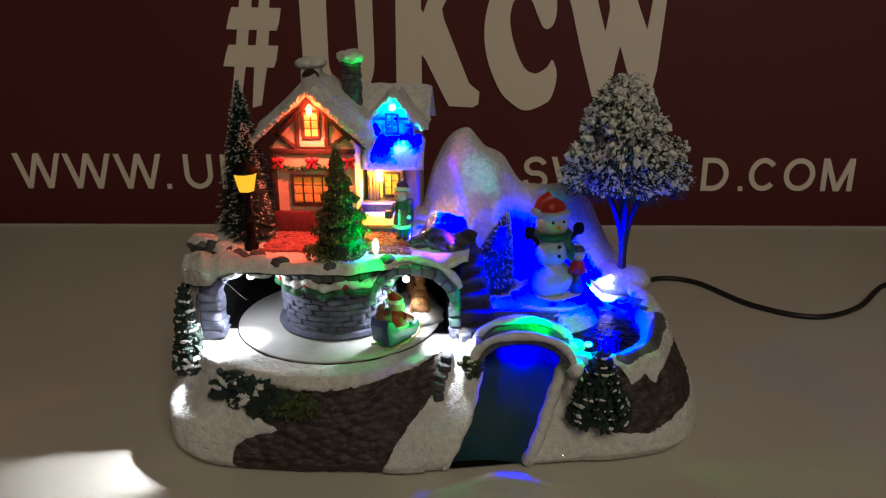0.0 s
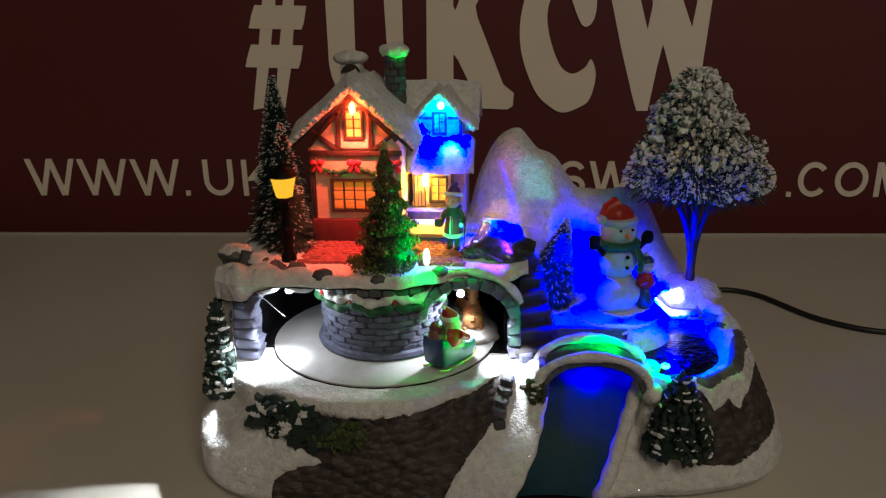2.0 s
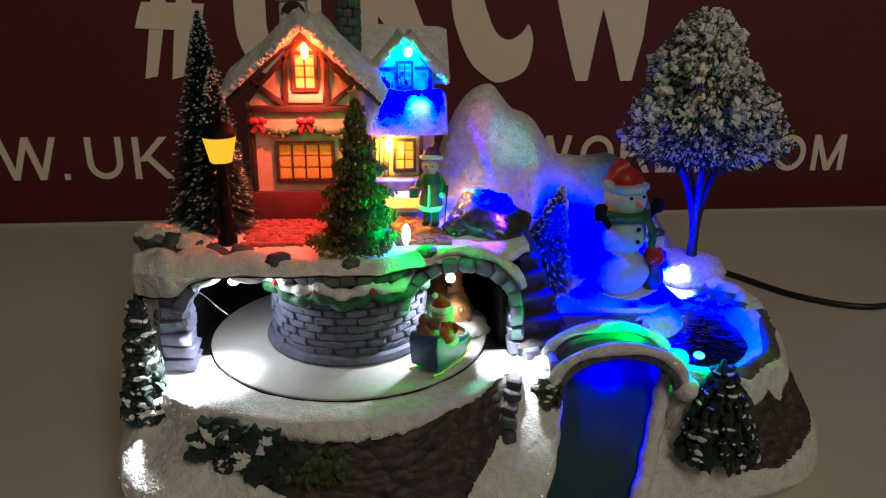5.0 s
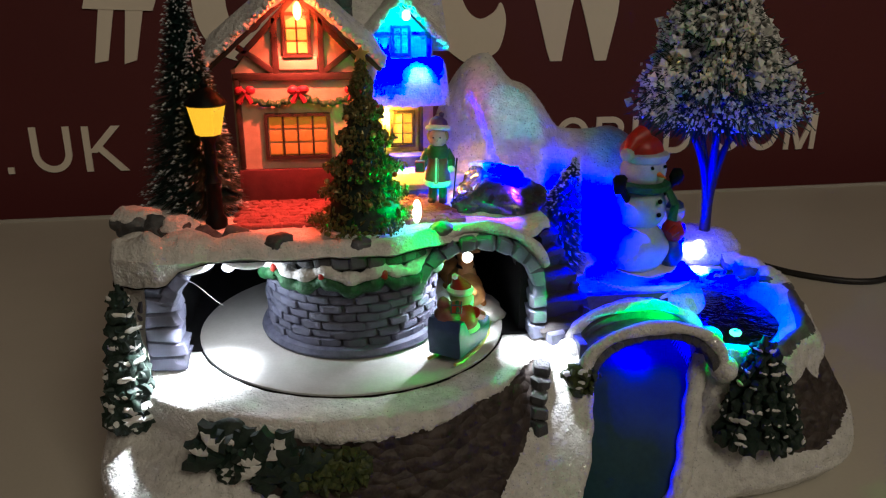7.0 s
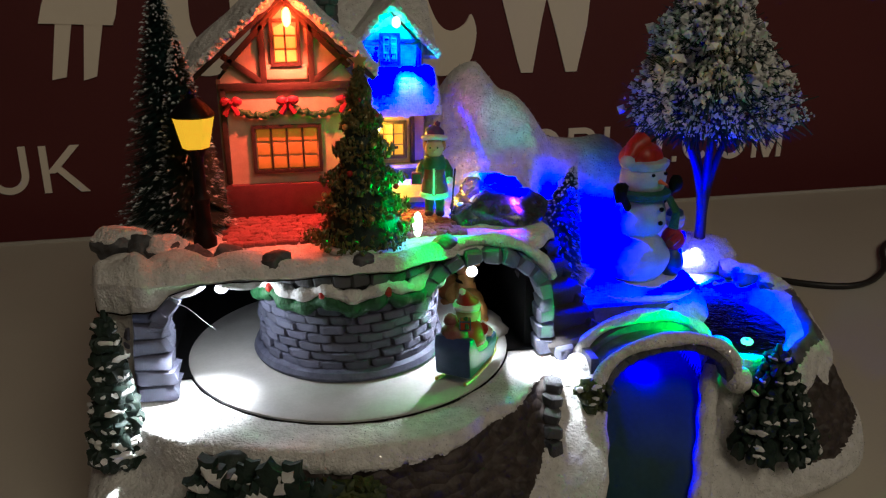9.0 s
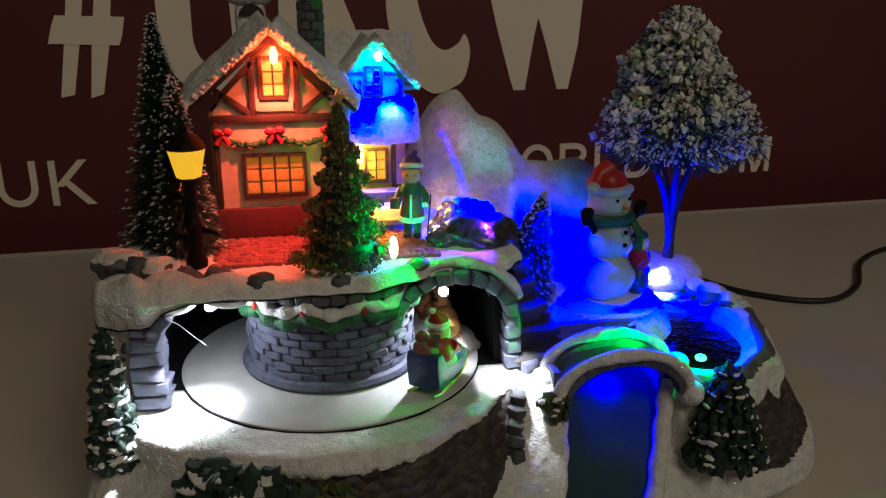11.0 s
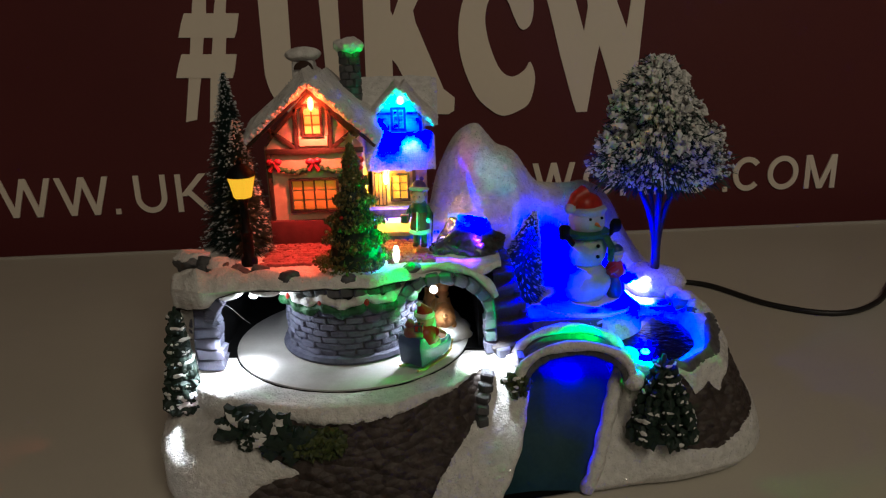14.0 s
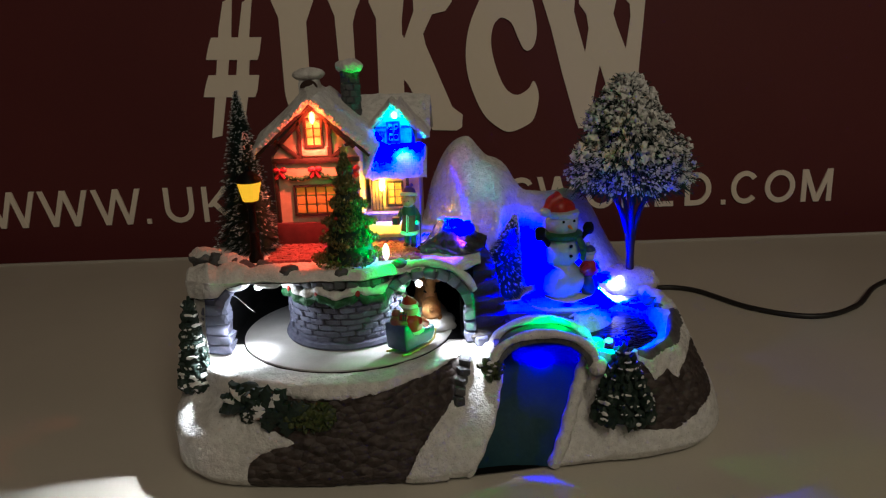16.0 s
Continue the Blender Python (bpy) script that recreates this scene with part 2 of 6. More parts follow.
M_PANE_LIT = mat("lit_pane", (0.7, 0.40, 0.02), (0.6, 0.32, 0.02), rough=0.4, bump=0.2, spec=0.15, emit=(1.0, 0.50, 0.0), power=0.7)
M_PANE_BLUE = mat("dormer_pane", (0.45, 0.5, 0.55), (0.35, 0.4, 0.45), rough=0.25, bump=0.1)
M_RED = mat("red_paint", (0.36, 0.018, 0.004), (0.26, 0.012, 0.003), rough=0.4, scale=300, bump=0.2)
M_GREEN = mat("green_paint", (0.02, 0.11, 0.03), (0.01, 0.06, 0.02), rough=0.5, scale=900, fine=2500, bump=0.8, bump_size=0.0008)
M_LEAF = mat("holly_leaf", (0.008, 0.018, 0.015), (0.015, 0.034, 0.022), rough=0.6, scale=500, bump=0.5)
M_MOSS = mat("moss_green", (0.07, 0.085, 0.015), (0.015, 0.030, 0.010), rough=0.6, scale=500, bump=0.8)
M_NEEDLE = mat("pine_needle", (0.018, 0.05, 0.045), (0.01, 0.03, 0.03), rough=0.6, bump=0.0)
M_TINSEL = mat("tinsel_green", (0.030, 0.075, 0.022), (0.24, 0.17, 0.05), rough=0.30, scale=700, bump=0.0, metal=0.35)
M_TIP = mat("needle_frost", (0.62, 0.64, 0.66), (0.5, 0.52, 0.55), rough=0.7, bump=0.0)
M_TRUNK = mat("trunk_brown", (0.030, 0.019, 0.014), (0.016, 0.010, 0.008), rough=0.6, scale=400, bump=0.5)
M_METAL = mat("black_metal", (0.003, 0.003, 0.0035), (0.006, 0.006, 0.007), rough=0.5, bump=0.2, spec=0.12)
M_LANTERN = mat("lantern_glass", (0.30, 0.18, 0.0), (0.26, 0.14, 0.0), rough=0.5, bump=0.0, spec=0.1, emit=(1.0, 0.55, 0.0), power=0.95)
M_SKIN = mat("figure_face_paint", (0.62, 0.40, 0.28), (0.55, 0.34, 0.24), rough=0.5, bump=0.05)
M_NAVY = mat("navy_paint", (0.03, 0.05, 0.14), (0.02, 0.035, 0.1), rough=0.4, bump=0.2)
M_TAN = mat("deer_tan", (0.50, 0.24, 0.07), (0.38, 0.17, 0.05), rough=0.5, scale=400, bump=0.2)
M_GOLD = mat("gold_trim", (0.6, 0.4, 0.12), (0.5, 0.32, 0.1), rough=0.35, metal=0.6, bump=0.1)
M_ORANGE = mat("carrot_orange", (0.7, 0.2, 0.02), rough=0.5, bump=0.0)
M_WALL = mat("maroon_wall", (0.112, 0.0205, 0.0215), (0.098, 0.0175, 0.0190), rough=0.55, scale=6, fine=300, bump=0.08, bump_size=0.0005)
M_LETTER = mat("pale_vinyl", (0.90, 0.81, 0.69), (0.87, 0.78, 0.66), rough=0.5, scale=10, fine=200, bump=0.05)
M_TABLE = mat("table_laminate", (0.63, 0.59, 0.51), (0.58, 0.545, 0.47), rough=0.38, scale=9, fine=600, bump=0.1, bump_size=0.0003)
M_EDGE = mat("table_edging", (0.45, 0.42, 0.38), (0.40, 0.37, 0.34), rough=0.4, scale=20, bump=0.1)
M_ROOM = mat("room_paint", (0.55, 0.52, 0.48), (0.5, 0.47, 0.43), rough=0.8, scale=5, fine=100, bump=0.1)
M_FLOOR = mat("carpet_grey", (0.10, 0.10, 0.11), (0.07, 0.07, 0.08), rough=0.9, scale=60, fine=600, bump=0.5)
M_CABLE = mat("cable_rubber", (0.012, 0.011, 0.011), (0.02, 0.02, 0.02), rough=0.45, bump=0.1)
M_GLITTER = mat("glitter_flake", (0.92, 0.92, 0.92), (0.85, 0.88, 0.92), rough=0.22, metal=0.55, bump=0.0)
M_WIRE = mat("thin_wire", (0.35, 0.35, 0.35), rough=0.4, bump=0.0)


def glow(name, c, p):
    return mat(name, (0.02, 0.02, 0.02), (0.02, 0.02, 0.02), rough=0.4, bump=0.0, emit=c, power=p)


M_G_RED = glow("diode_amber_glow", (1.0, 0.55, 0.12), 9.0)
M_G_CYAN = glow("diode_cyan_glow", (0.75, 0.95, 1.0), 6.0)
M_G_YEL = glow("diode_yellow_glow", (1.0, 0.85, 0.25), 9.0)
M_G_GREEN = glow("diode_green_glow", (0.12, 1.0, 0.38), 2.6)
M_G_POST = glow("diode_post_glow", (0.72, 1.0, 0.84), 4.0)
M_G_WHITE = glow("diode_white_glow", (0.95, 0.97, 1.0), 12.0)
M_G_BLUE = glow("diode_blue_glow", (0.6, 0.6, 1.0), 9.0)


# ---------------------------------------------------------------- helpers
def part(name, bm, material, parent=None, label="", smooth=True):
    """Links a bmesh as one mesh object, under a thing or a part. material: one, or a list by material_index."""
    me = bpy.data.meshes.new(name)
    bm.to_mesh(me)
    bm.free()
    for m in material if isinstance(material, (list, tuple)) else [material]:
        me.materials.append(m)
    if smooth:
        me.polygons.foreach_set("use_smooth", [True] * len(me.polygons))
        me.set_sharp_from_angle(angle=radians(42))
    ob = new(name, me)
    if parent:
        hang(ob, parent)
    if label:
        ob["label"] = label
    return ob


def origin_of(ob):
    m = ob.matrix_basis.copy()
    while ob.parent:
        m = ob.parent.matrix_basis @ ob.matrix_parent_inverse @ m
        ob = ob.parent
    return m


def hang(ob, parent):
    """Parents ob so that its own coordinates stay those of the world."""
    inv = origin_of(parent).inverted()
    ob.parent = parent
    ob.matrix_parent_inverse = inv


def thing(name, at, label, category, group="", kind=""):
    ob = new(name)
    ob.empty_display_size = 0.01
    ob.location = at
    return tagged(ob, label, category, group, kind)


def box(bm, c, s, turn=0.0, tilt=(0, 0), bevel=0.0, mi=0):
    m = pose(*c, tilt[0], tilt[1], turn) @ Matrix.Diagonal((*s, 1))
    r = bmesh.ops.create_cube(bm, size=1.0, matrix=m)
    fs = {f for v in r["verts"] for f in v.link_faces}
    for f in fs:
        f.material_index = mi
    if bevel:
        bmesh.ops.bevel(bm, geom=list({e for f in fs for e in f.edges}), offset=bevel, segments=2, profile=0.6, affect="EDGES")


def ball(bm, c, r, sub=2, scale=(1, 1, 1), rough=0.0, freq=100.0, mi=0, turn=0.0):
    res = bmesh.ops.create_icosphere(bm, subdivisions=sub, radius=1.0)
    m = pose(*c, 0, 0, turn)
    for v in res["verts"]:
        p = Vector((v.co.x * scale[0] * r, v.co.y * scale[1] * r, v.co.z * scale[2] * r))
        if rough:
            q = (m @ p) * freq
            p *= 1 + rough * (noise.noise(q) + 0.5 * noise.noise(q * 2.3))
        v.co = m @ p
    for f in {f for v in res["verts"] for f in v.link_faces}:
        f.material_index = mi


def rod(bm, p0, p1, r0, r1, seg=10, mi=0, cap=True):
    p0, p1 = Vector(p0), Vector(p1)
    d = p1 - p0
    q = d.to_track_quat("Z", "Y").to_matrix().to_4x4()
    r = bmesh.ops.create_cone(bm, cap_ends=cap, segments=seg, radius1=r0, radius2=max(r1, 1e-5), depth=d.length, matrix=Matrix.Translation((p0 + p1) / 2) @ q)
    for f in {f for v in r["verts"] for f in v.link_faces}:
        f.material_index = mi


def tube(bm, pts, radius, seg=8, mi=0, squash=1.0):
    """A tube along points; radius: a number or a function of 0..1."""
    pts = [Vector(p) for p in pts]
    rings = []
    for i, p in enumerate(pts):
        d = (pts[min(i + 1, len(pts) - 1)] - pts[max(i - 1, 0)]).normalized()
        q = d.to_track_quat("Z", "Y")
        r = radius(i / (len(pts) - 1)) if callable(radius) else radius
        rings.append([bm.verts.new(p + q @ Vector((r * math.cos(a), r * squash * math.sin(a), 0))) for a in (2 * math.pi * k / seg for k in range(seg))])
    for a, b in zip(rings, rings[1:]):
        for k in range(seg):
            f = bm.faces.new((a[k], a[(k + 1) % seg], b[(k + 1) % seg], b[k]))
            f.material_index = mi
    for r, rev in ((rings[0], True), (rings[-1], False)):
        f = bm.faces.new(r[::-1] if rev else r)
        f.material_index = mi


def lathe(bm, c, prof, seg=40, mi=0, wob=0.0, freq=60.0):
    """Turns (radius, height) pairs round a vertical axis through c."""
    rings = []
    for r, z in prof:
        ring = []
        for k in range(seg):
            a = 2 * math.pi * k / seg
            p = Vector((c[0] + r * math.cos(a), c[1] + r * math.sin(a), c[2] + z))
            if wob:
                p += Vector((math.cos(a), math.sin(a), 0.5)) * wob * noise.noise(p * freq)
            ring.append(bm.verts.new(p))
        rings.append(ring)
    for a, b in zip(rings, rings[1:]):
        for k in range(seg):
            f = bm.faces.new((a[k], a[(k + 1) % seg], b[(k + 1) % seg], b[k]))
            f.material_index = mi
    for ring, rev in ((rings[0], True), (rings[-1], False)):
        f = bm.faces.new(ring[::-1] if rev else ring)
        f.material_index = mi


def prism(bm, pts, y0, y1, mi=0, bevel=0.0):
    """A polygon of (x, z) pairs, counter-clockwise seen from the front, from y0 to y1."""
    a = [bm.verts.new((x, y0, z)) for x, z in pts]
    b = [bm.verts.new((x, y1, z)) for x, z in pts]
    fs = [bm.faces.new(a), bm.faces.new(b[::-1])]
    n = len(pts)
    for k in range(n):
        fs.append(bm.faces.new((a[k], b[k], b[(k + 1) % n], a[(k + 1) % n])))
    for f in fs:
        f.material_index = mi
    bmesh.ops.recalc_face_normals(bm, faces=fs)
    if bevel:
        bmesh.ops.bevel(bm, geom=list({e for f in fs for e in f.edges}), offset=bevel, segments=2, profile=0.6, affect="EDGES")


def lerp_table(x, table):
    """Smooth value at x from a short table of (x, value)."""
    if x <= table[0][0]:
        return table[0][1]
    for (a, u), (b, v) in zip(table, table[1:]):
        if x <= b:
            t = (x - a) / (b - a)
            t = t * t * (3 - 2 * t)
            return u + (v - u) * t
    return table[-1][1]


def line_table(x, table):
    """Straight-line value at x from a short table of (x, value)."""
    for (a, u), (b, v) in zip(table, table[1:]):
        if x <= b:
            return u + (v - u) * max(0.0, x - a) / (b - a)
    return table[-1][1]


def ramp01(x, a, b):
    t = min(1.0, max(0.0, (x - a) / (b - a)))
    return t * t * (3 - 2 * t)


def inside(x, z, poly):
    c, n = False, len(poly)
    for i in range(n):
        (x0, z0), (x1, z1) = poly[i], poly[i - 1]
        if (z0 > z) != (z1 > z) and x < (x1 - x0) * (z - z0) / (z1 - z0) + x0:
            c = not c
    return c


def nearest_edge(x, z, poly):
    """Distance to a polygon's edge and the nearest place on it."""
    best = (1.0, x, z)
    for i in range(len(poly)):
        (x0, z0), (x1, z1) = poly[i - 1], poly[i]
        dx, dz = x1 - x0, z1 - z0
        t = max(0.0, min(1.0, ((x - x0) * dx + (z - z0) * dz) / (dx * dx + dz * dz)))
        h = math.hypot(x - x0 - t * dx, z - z0 - t * dz)
        if h < best[0]:
            best = (h, x0 + t * dx, z0 + t * dz)
    return best


def wavy(poly, amount, seed):
    """A finer outline of a painted patch, with a slightly uneven edge."""
    out = []
    for i in range(len(poly)):
        (x0, z0), (x1, z1) = poly[i], poly[(i + 1) % len(poly)]
        n = max(1, int(math.hypot(x1 - x0, z1 - z0) / 0.003))
        for k in range(n):
            x, z = x0 + (x1 - x0) * k / n, z0 + (z1 - z0) * k / n
            out.append((x + amount * noise.noise(Vector((x * 260, z * 260, seed))), z + amount * noise.noise(Vector((x * 260, z * 260, seed + 9)))))
    return out


# ---------------------------------------------------------------- room
SLOPE = 0.036  # the wall runs a little askew to the village


def slab(name, c, s, material, turn=0.0, label="", category="", bevel=0.0):
    bm = bmesh.new()
    box(bm, (0, 0, 0), s, bevel=bevel)
    ob = part(name, bm, material)
    ob.matrix_basis = pose(*c, 0, 0, turn)
    return tagged(ob, label, category, kind="structure")


TURN_WALL = math.degrees(math.atan(SLOPE))
slab("wall_north", (0.0, 0.95, 0.40), (5.0, 0.10, 3.6), M_WALL, TURN_WALL, "dark maroon painted wall behind the table", "wall")
slab("wall_south", (0.0, -1.80, 0.40), (5.0, 0.10, 3.6), M_ROOM, 0, "plain painted wall behind the viewer", "wall")
slab("wall_west", (-2.3, -0.40, 0.40), (0.10, 3.0, 3.6), M_ROOM, 0, "plain painted side wall", "wall")
slab("wall_east", (2.3, -0.40, 0.40), (0.10, 3.0, 3.6), M_ROOM, 0, "plain painted side wall", "wall")
slab("ceiling", (0.0, -0.40, 2.15), (5.0, 3.2, 0.08), M_ROOM, 0, "plain white ceiling", "ceiling")
slab("floor", (0.0, -0.40, -0.78), (5.0, 3.2, 0.08), M_FLOOR, 0, "dark carpeted floor", "floor")


def make_table():
    t = thing("table", (0, 0.45, -0.74), "grey-beige laminate table in front of a maroon wall", "table")
    bm = bmesh.new()
    cy = 0.8385 - 0.5
    box(bm, (0, 0, 0), (2.4, 1.0, 0.03), bevel=0.002)
    ob = part("tabletop", bm, M_TABLE, t)
    ob.matrix_basis = pose(0.02, cy, -0.015, 0, 0, TURN_WALL)
    bm = bmesh.new()
    box(bm, (0, 0.501, 0.0), (2.4, 0.003, 0.034), bevel=0.0008)
    ob = part("edging", bm, M_EDGE, t, "paler edging strip")
    ob.matrix_basis = pose(0.02, cy, -0.015, 0, 0, TURN_WALL)
    for x in (-1.1, 1.1):
        for y in (-0.08, 0.74):
            bm = bmesh.new()
            rod(bm, (x, y, -0.74), (x, y, -0.03), 0.025, 0.025, 16)
            part("leg", bm, M_METAL, t)


make_table()


def spline(pts, n=6):
    """A closed smooth outline through points."""
    out, m = [], len(pts)
    for i in range(m):
        a, b, c, d = (Vector(pts[(i + k) % m]) for k in (-1, 0, 1, 2))
        for k in range(n):
            u = k / n
            out.append(tuple(0.5 * (2 * b + (c - a) * u + (2 * a - 5 * b + 4 * c - d) * u * u + (3 * b - a - 3 * c + d) * u ** 3)))
    return out


def make_lettering():
    t = thing("wall_lettering", (0, 0.9, 0.12), "pale printed lettering on the maroon wall", "wall print")
    step = [0]

    def shape(pts, name="letter_piece"):
        bm = bmesh.new()
        step[0] = (step[0] + 1) % 5
        prism(bm, pts, -0.0010 - 0.0002 * step[0], 0.0003)
        ob = part(name, bm, M_LETTER, t, smooth=False)
        ob.matrix_basis = pose(0.0, 0.8997, 0, 0, 0, TURN_WALL)

    # large letters, whose tops run on above
    top = 0.285
    shape([(-0.237, 0.118), (-0.226, 0.120), (-0.217, 0.161), (-0.2125, 0.185), (-0.210, 0.199), (-0.205, 0.223), (-0.200, 0.263), (-0.210, 0.258), (-0.217, 0.232), (-0.229, 0.161)])
    shape([(-0.2133, 0.117), (-0.203, 0.120), (-0.194, 0.159), (-0.188, 0.199), (-0.186, 0.224), (-0.179, 0.263), (-0.190, 0.257), (-0.197, 0.225), (-0.201, 0.199), (-0.2035, 0.185), (-0.2075, 0.161)])
    for z, x0, x1 in ((0.1995, -0.234, -0.180), (0.161, -0.241, -0.186)):
        shape([(x0, z + 0.001), (x1, z - 0.001), (x1 + 0.003, z + 0.006), (x1 + 0.0065, z + 0.022), (x0 + 0.008, z + 0.0235), (x0 + 0.004, z + 0.014)])
    arc = [(-0.1155 + 0.0385 * math.cos(a), 0.168 + 0.050 * math.sin(a)) for a in (math.pi * (1 + k / 20) for k in range(21))]
    arc += [(-0.1100 + 0.0165 * math.cos(a), 0.168 + 0.027 * math.sin(a)) for a in (math.pi * (2 - k / 20) for k in range(21))]
    shape([(-0.160, top), (-0.160, 0.257), (-0.154, 0.240)] + arc[:21] + [(-0.077, 0.232), (-0.073, 0.245), (-0.068, 0.255), (-0.068, top), (-0.102, top), (-0.102, 0.258), (-0.0955, 0.240)] + arc[21:] + [(-0.1255, 0.235), (-0.122, 0.243), (-0.116, 0.257), (-0.116, top)])
    shape([(-0.060, top), (-0.059, 0.252), (-0.0525, 0.236), (-0.0545, 0.118), (-0.027, 0.118), (-0.026, 0.232), (-0.023, 0.252), (-0.023, top)])
    shape([(-0.0265, 0.172), (-0.002, 0.208), (-0.004, 0.219), (0.006, 0.238), (0.020, 0.241), (0.027, 0.250), (0.029, top), (-0.0135, top), (-0.013, 0.242), (-0.024, 0.215), (-0.0265, 0.220)])
    shape([(-0.0265, 0.173), (-0.022, 0.167), (-0.006, 0.134), (0.002, 0.118), (0.028, 0.1165), (0.034, 0.120), (0.035, 0.133), (0.024, 0.142), (-0.002, 0.208)])
    shape(spline([(0.056, 0.251), (0.044, 0.223), (0.040, 0.194), (0.044, 0.165), (0.057, 0.134), (0.072, 0.119), (0.085, 0.113), (0.101, 0.118), (0.112, 0.127), (0.117, 0.150), (0.112, 0.166), (0.106, 0.158), (0.094, 0.152), (0.082, 0.159), (0.072, 0.181), (0.067, 0.205), (0.069, 0.222), (0.074, 0.230), (0.080, 0.232), (0.089, 0.226), (0.095, 0.212), (0.101, 0.200), (0.107, 0.198), (0.113, 0.205), (0.115, 0.222), (0.110, 0.250), (0.099, 0.268), (0.083, 0.275), (0.067, 0.267)], 4))
    shape([(0.116, top), (0.121, 0.248), (0.130, 0.220), (0.142, 0.173), (0.156, 0.125), (0.160, 0.114), (0.171, 0.114), (0.178, 0.160), (0.182, 0.180), (0.166, 0.194), (0.157, 0.224), (0.154, 0.236), (0.155, 0.250), (0.155, top)])
    shape([(0.182, 0.180), (0.192, 0.150), (0.203, 0.114), (0.214, 0.114), (0.222, 0.155), (0.225, 0.199), (0.228, 0.245), (0.234, top), (0.203, top), (0.203, 0.250), (0.212, 0.241), (0.213, 0.228), (0.209, 0.196), (0.199, 0.220), (0.195, 0.232), (0.198, 0.247), (0.198, top), (0.160, top), (0.159, 0.243), (0.167, 0.232), (0.1695, 0.218), (0.166, 0.194)])

    # the thin line of letters underneath
    W = 0.0056

    def level(x):
        k = (x + 0.45) / 0.87
        return 0.0258 - 0.0028 * k, 0.0664 - 0.0070 * k

    def bar(xa, va, xb, vb, w=W * 1.06):
        """A straight stroke between two heights, 0 the baseline and 1 the top, cut level."""
        (z0, z1) = level(xa)
        za, zb = z0 + (z1 - z0) * va, z0 + (z1 - z0) * vb
        shape([(xa - w / 2, za), (xa + w / 2, za), (xb + w / 2, zb), (xb - w / 2, zb)], "letter_stroke")

    def ribbon(x0, x1, pts, w=W):
        """A bent stroke of even width through points of a letter's box."""
        z0, z1 = level(x0)
        c = [Vector((x0 + w / 2 + (x1 - x0 - w) * u, z0 + w / 2 + (z1 - z0 - w) * v)) for u, v in pts]
        lf, rt = [], []
        for i, p in enumerate(c):
            d = (c[min(i + 1, len(c) - 1)] - c[max(i - 1, 0)]).normalized() * w / 2
            lf.append((p.x - d.y, p.y + d.x))
            rt.append((p.x + d.y, p.y - d.x))
        shape(rt + lf[::-1], "letter_stroke")

    def bow(cx, cz, rx, rz, a, b, n=20):
        return [(cx + rx * math.cos(radians(a + (b - a) * k / n)), cz + rz * math.sin(radians(a + (b - a) * k / n))) for k in range(n + 1)]

    def zigzag(x0, x1):
        h = W * 0.5
        q = [x0 + h, x0 + h + (x1 - x0 - W) * 0.255, (x0 + x1) / 2, x1 - h - (x1 - x0 - W) * 0.255, x1 - h]
        bar(q[1], 0, q[0], 1), bar(q[1], 0, q[2], 1), bar(q[3], 0, q[2], 1), bar(q[3], 0, q[4], 1)

    def stop(x):
        bar(x, 0, x, 0.14, 0.0050)

    def upright(x, v0=0.0, v1=1.0):
        bar(x + W / 2, v0, x + W / 2, v1, W)

    for x0, x1 in ((-0.4956, -0.4405), (-0.4374, -0.3820), (-0.3783, -0.3238), (0.1150, 0.1600)):
        zigzag(x0, x1)
    stop(-0.3174), stop(0.3220)
    ribbon(-0.2985, -0.2660, [(0, 1.08), (0, 0.7)] + bow(0.5, 0.42, 0.5, 0.42, 180, 360) + [(1, 0.7), (1, 1.08)])
    upright(-0.2560)
    bar(-0.2490, 0.42, -0.2280, 1.0, 0.0074), bar(-0.2240, 0.0, -0.2440, 0.55, 0.0072)
    ribbon(0.0837, 0.1110, bow(0.5, 0.76, 0.46, 0.24, 15, 180, 12) + bow(0.5, 0.74, 0.46, 0.24, 195, 255, 5) + bow(0.5, 0.26, 0.5, 0.26, 75, -180, 18))
    for x0, x1, a, b in ((0.1690, 0.2025, 90, 450), (0.3676, 0.4010, 90, 450), (0.3300, 0.3615, 40, 318)):
        ribbon(x0, x1, bow(0.5, 0.5, 0.5, 0.5, a, b, 36) if b > 400 else bow(0.5, 0.5, 0.5, 0.5, a, b, 30))
    upright(0.2090)
    ribbon(0.2105, 0.2370, [(0.0, 1.0), (0.5, 1.0)] + bow(0.55, 0.76, 0.45, 0.24, 85, -85, 12) + [(0.45, 0.52), (0.0, 0.52)])
    bar(0.2370, 0.0, 0.2270, 0.50, 0.0066)
    upright(0.2460)
    ribbon(0.2475, 0.2680, [(0.0, 0.0), (1.08, 0.0)])
    upright(0.2790)
    ribbon(0.2805, 0.3079, [(0.0, 1.0), (0.3, 1.0)] + bow(0.35, 0.5, 0.65, 0.5, 88, -88, 22) + [(0.3, 0.0), (0.0, 0.0)])
    upright(0.4084), upright(0.4365)
    bar(0.4252, 0.0, 0.4118, 1.0), bar(0.4252, 0.0, 0.4388, 1.0)


make_lettering()


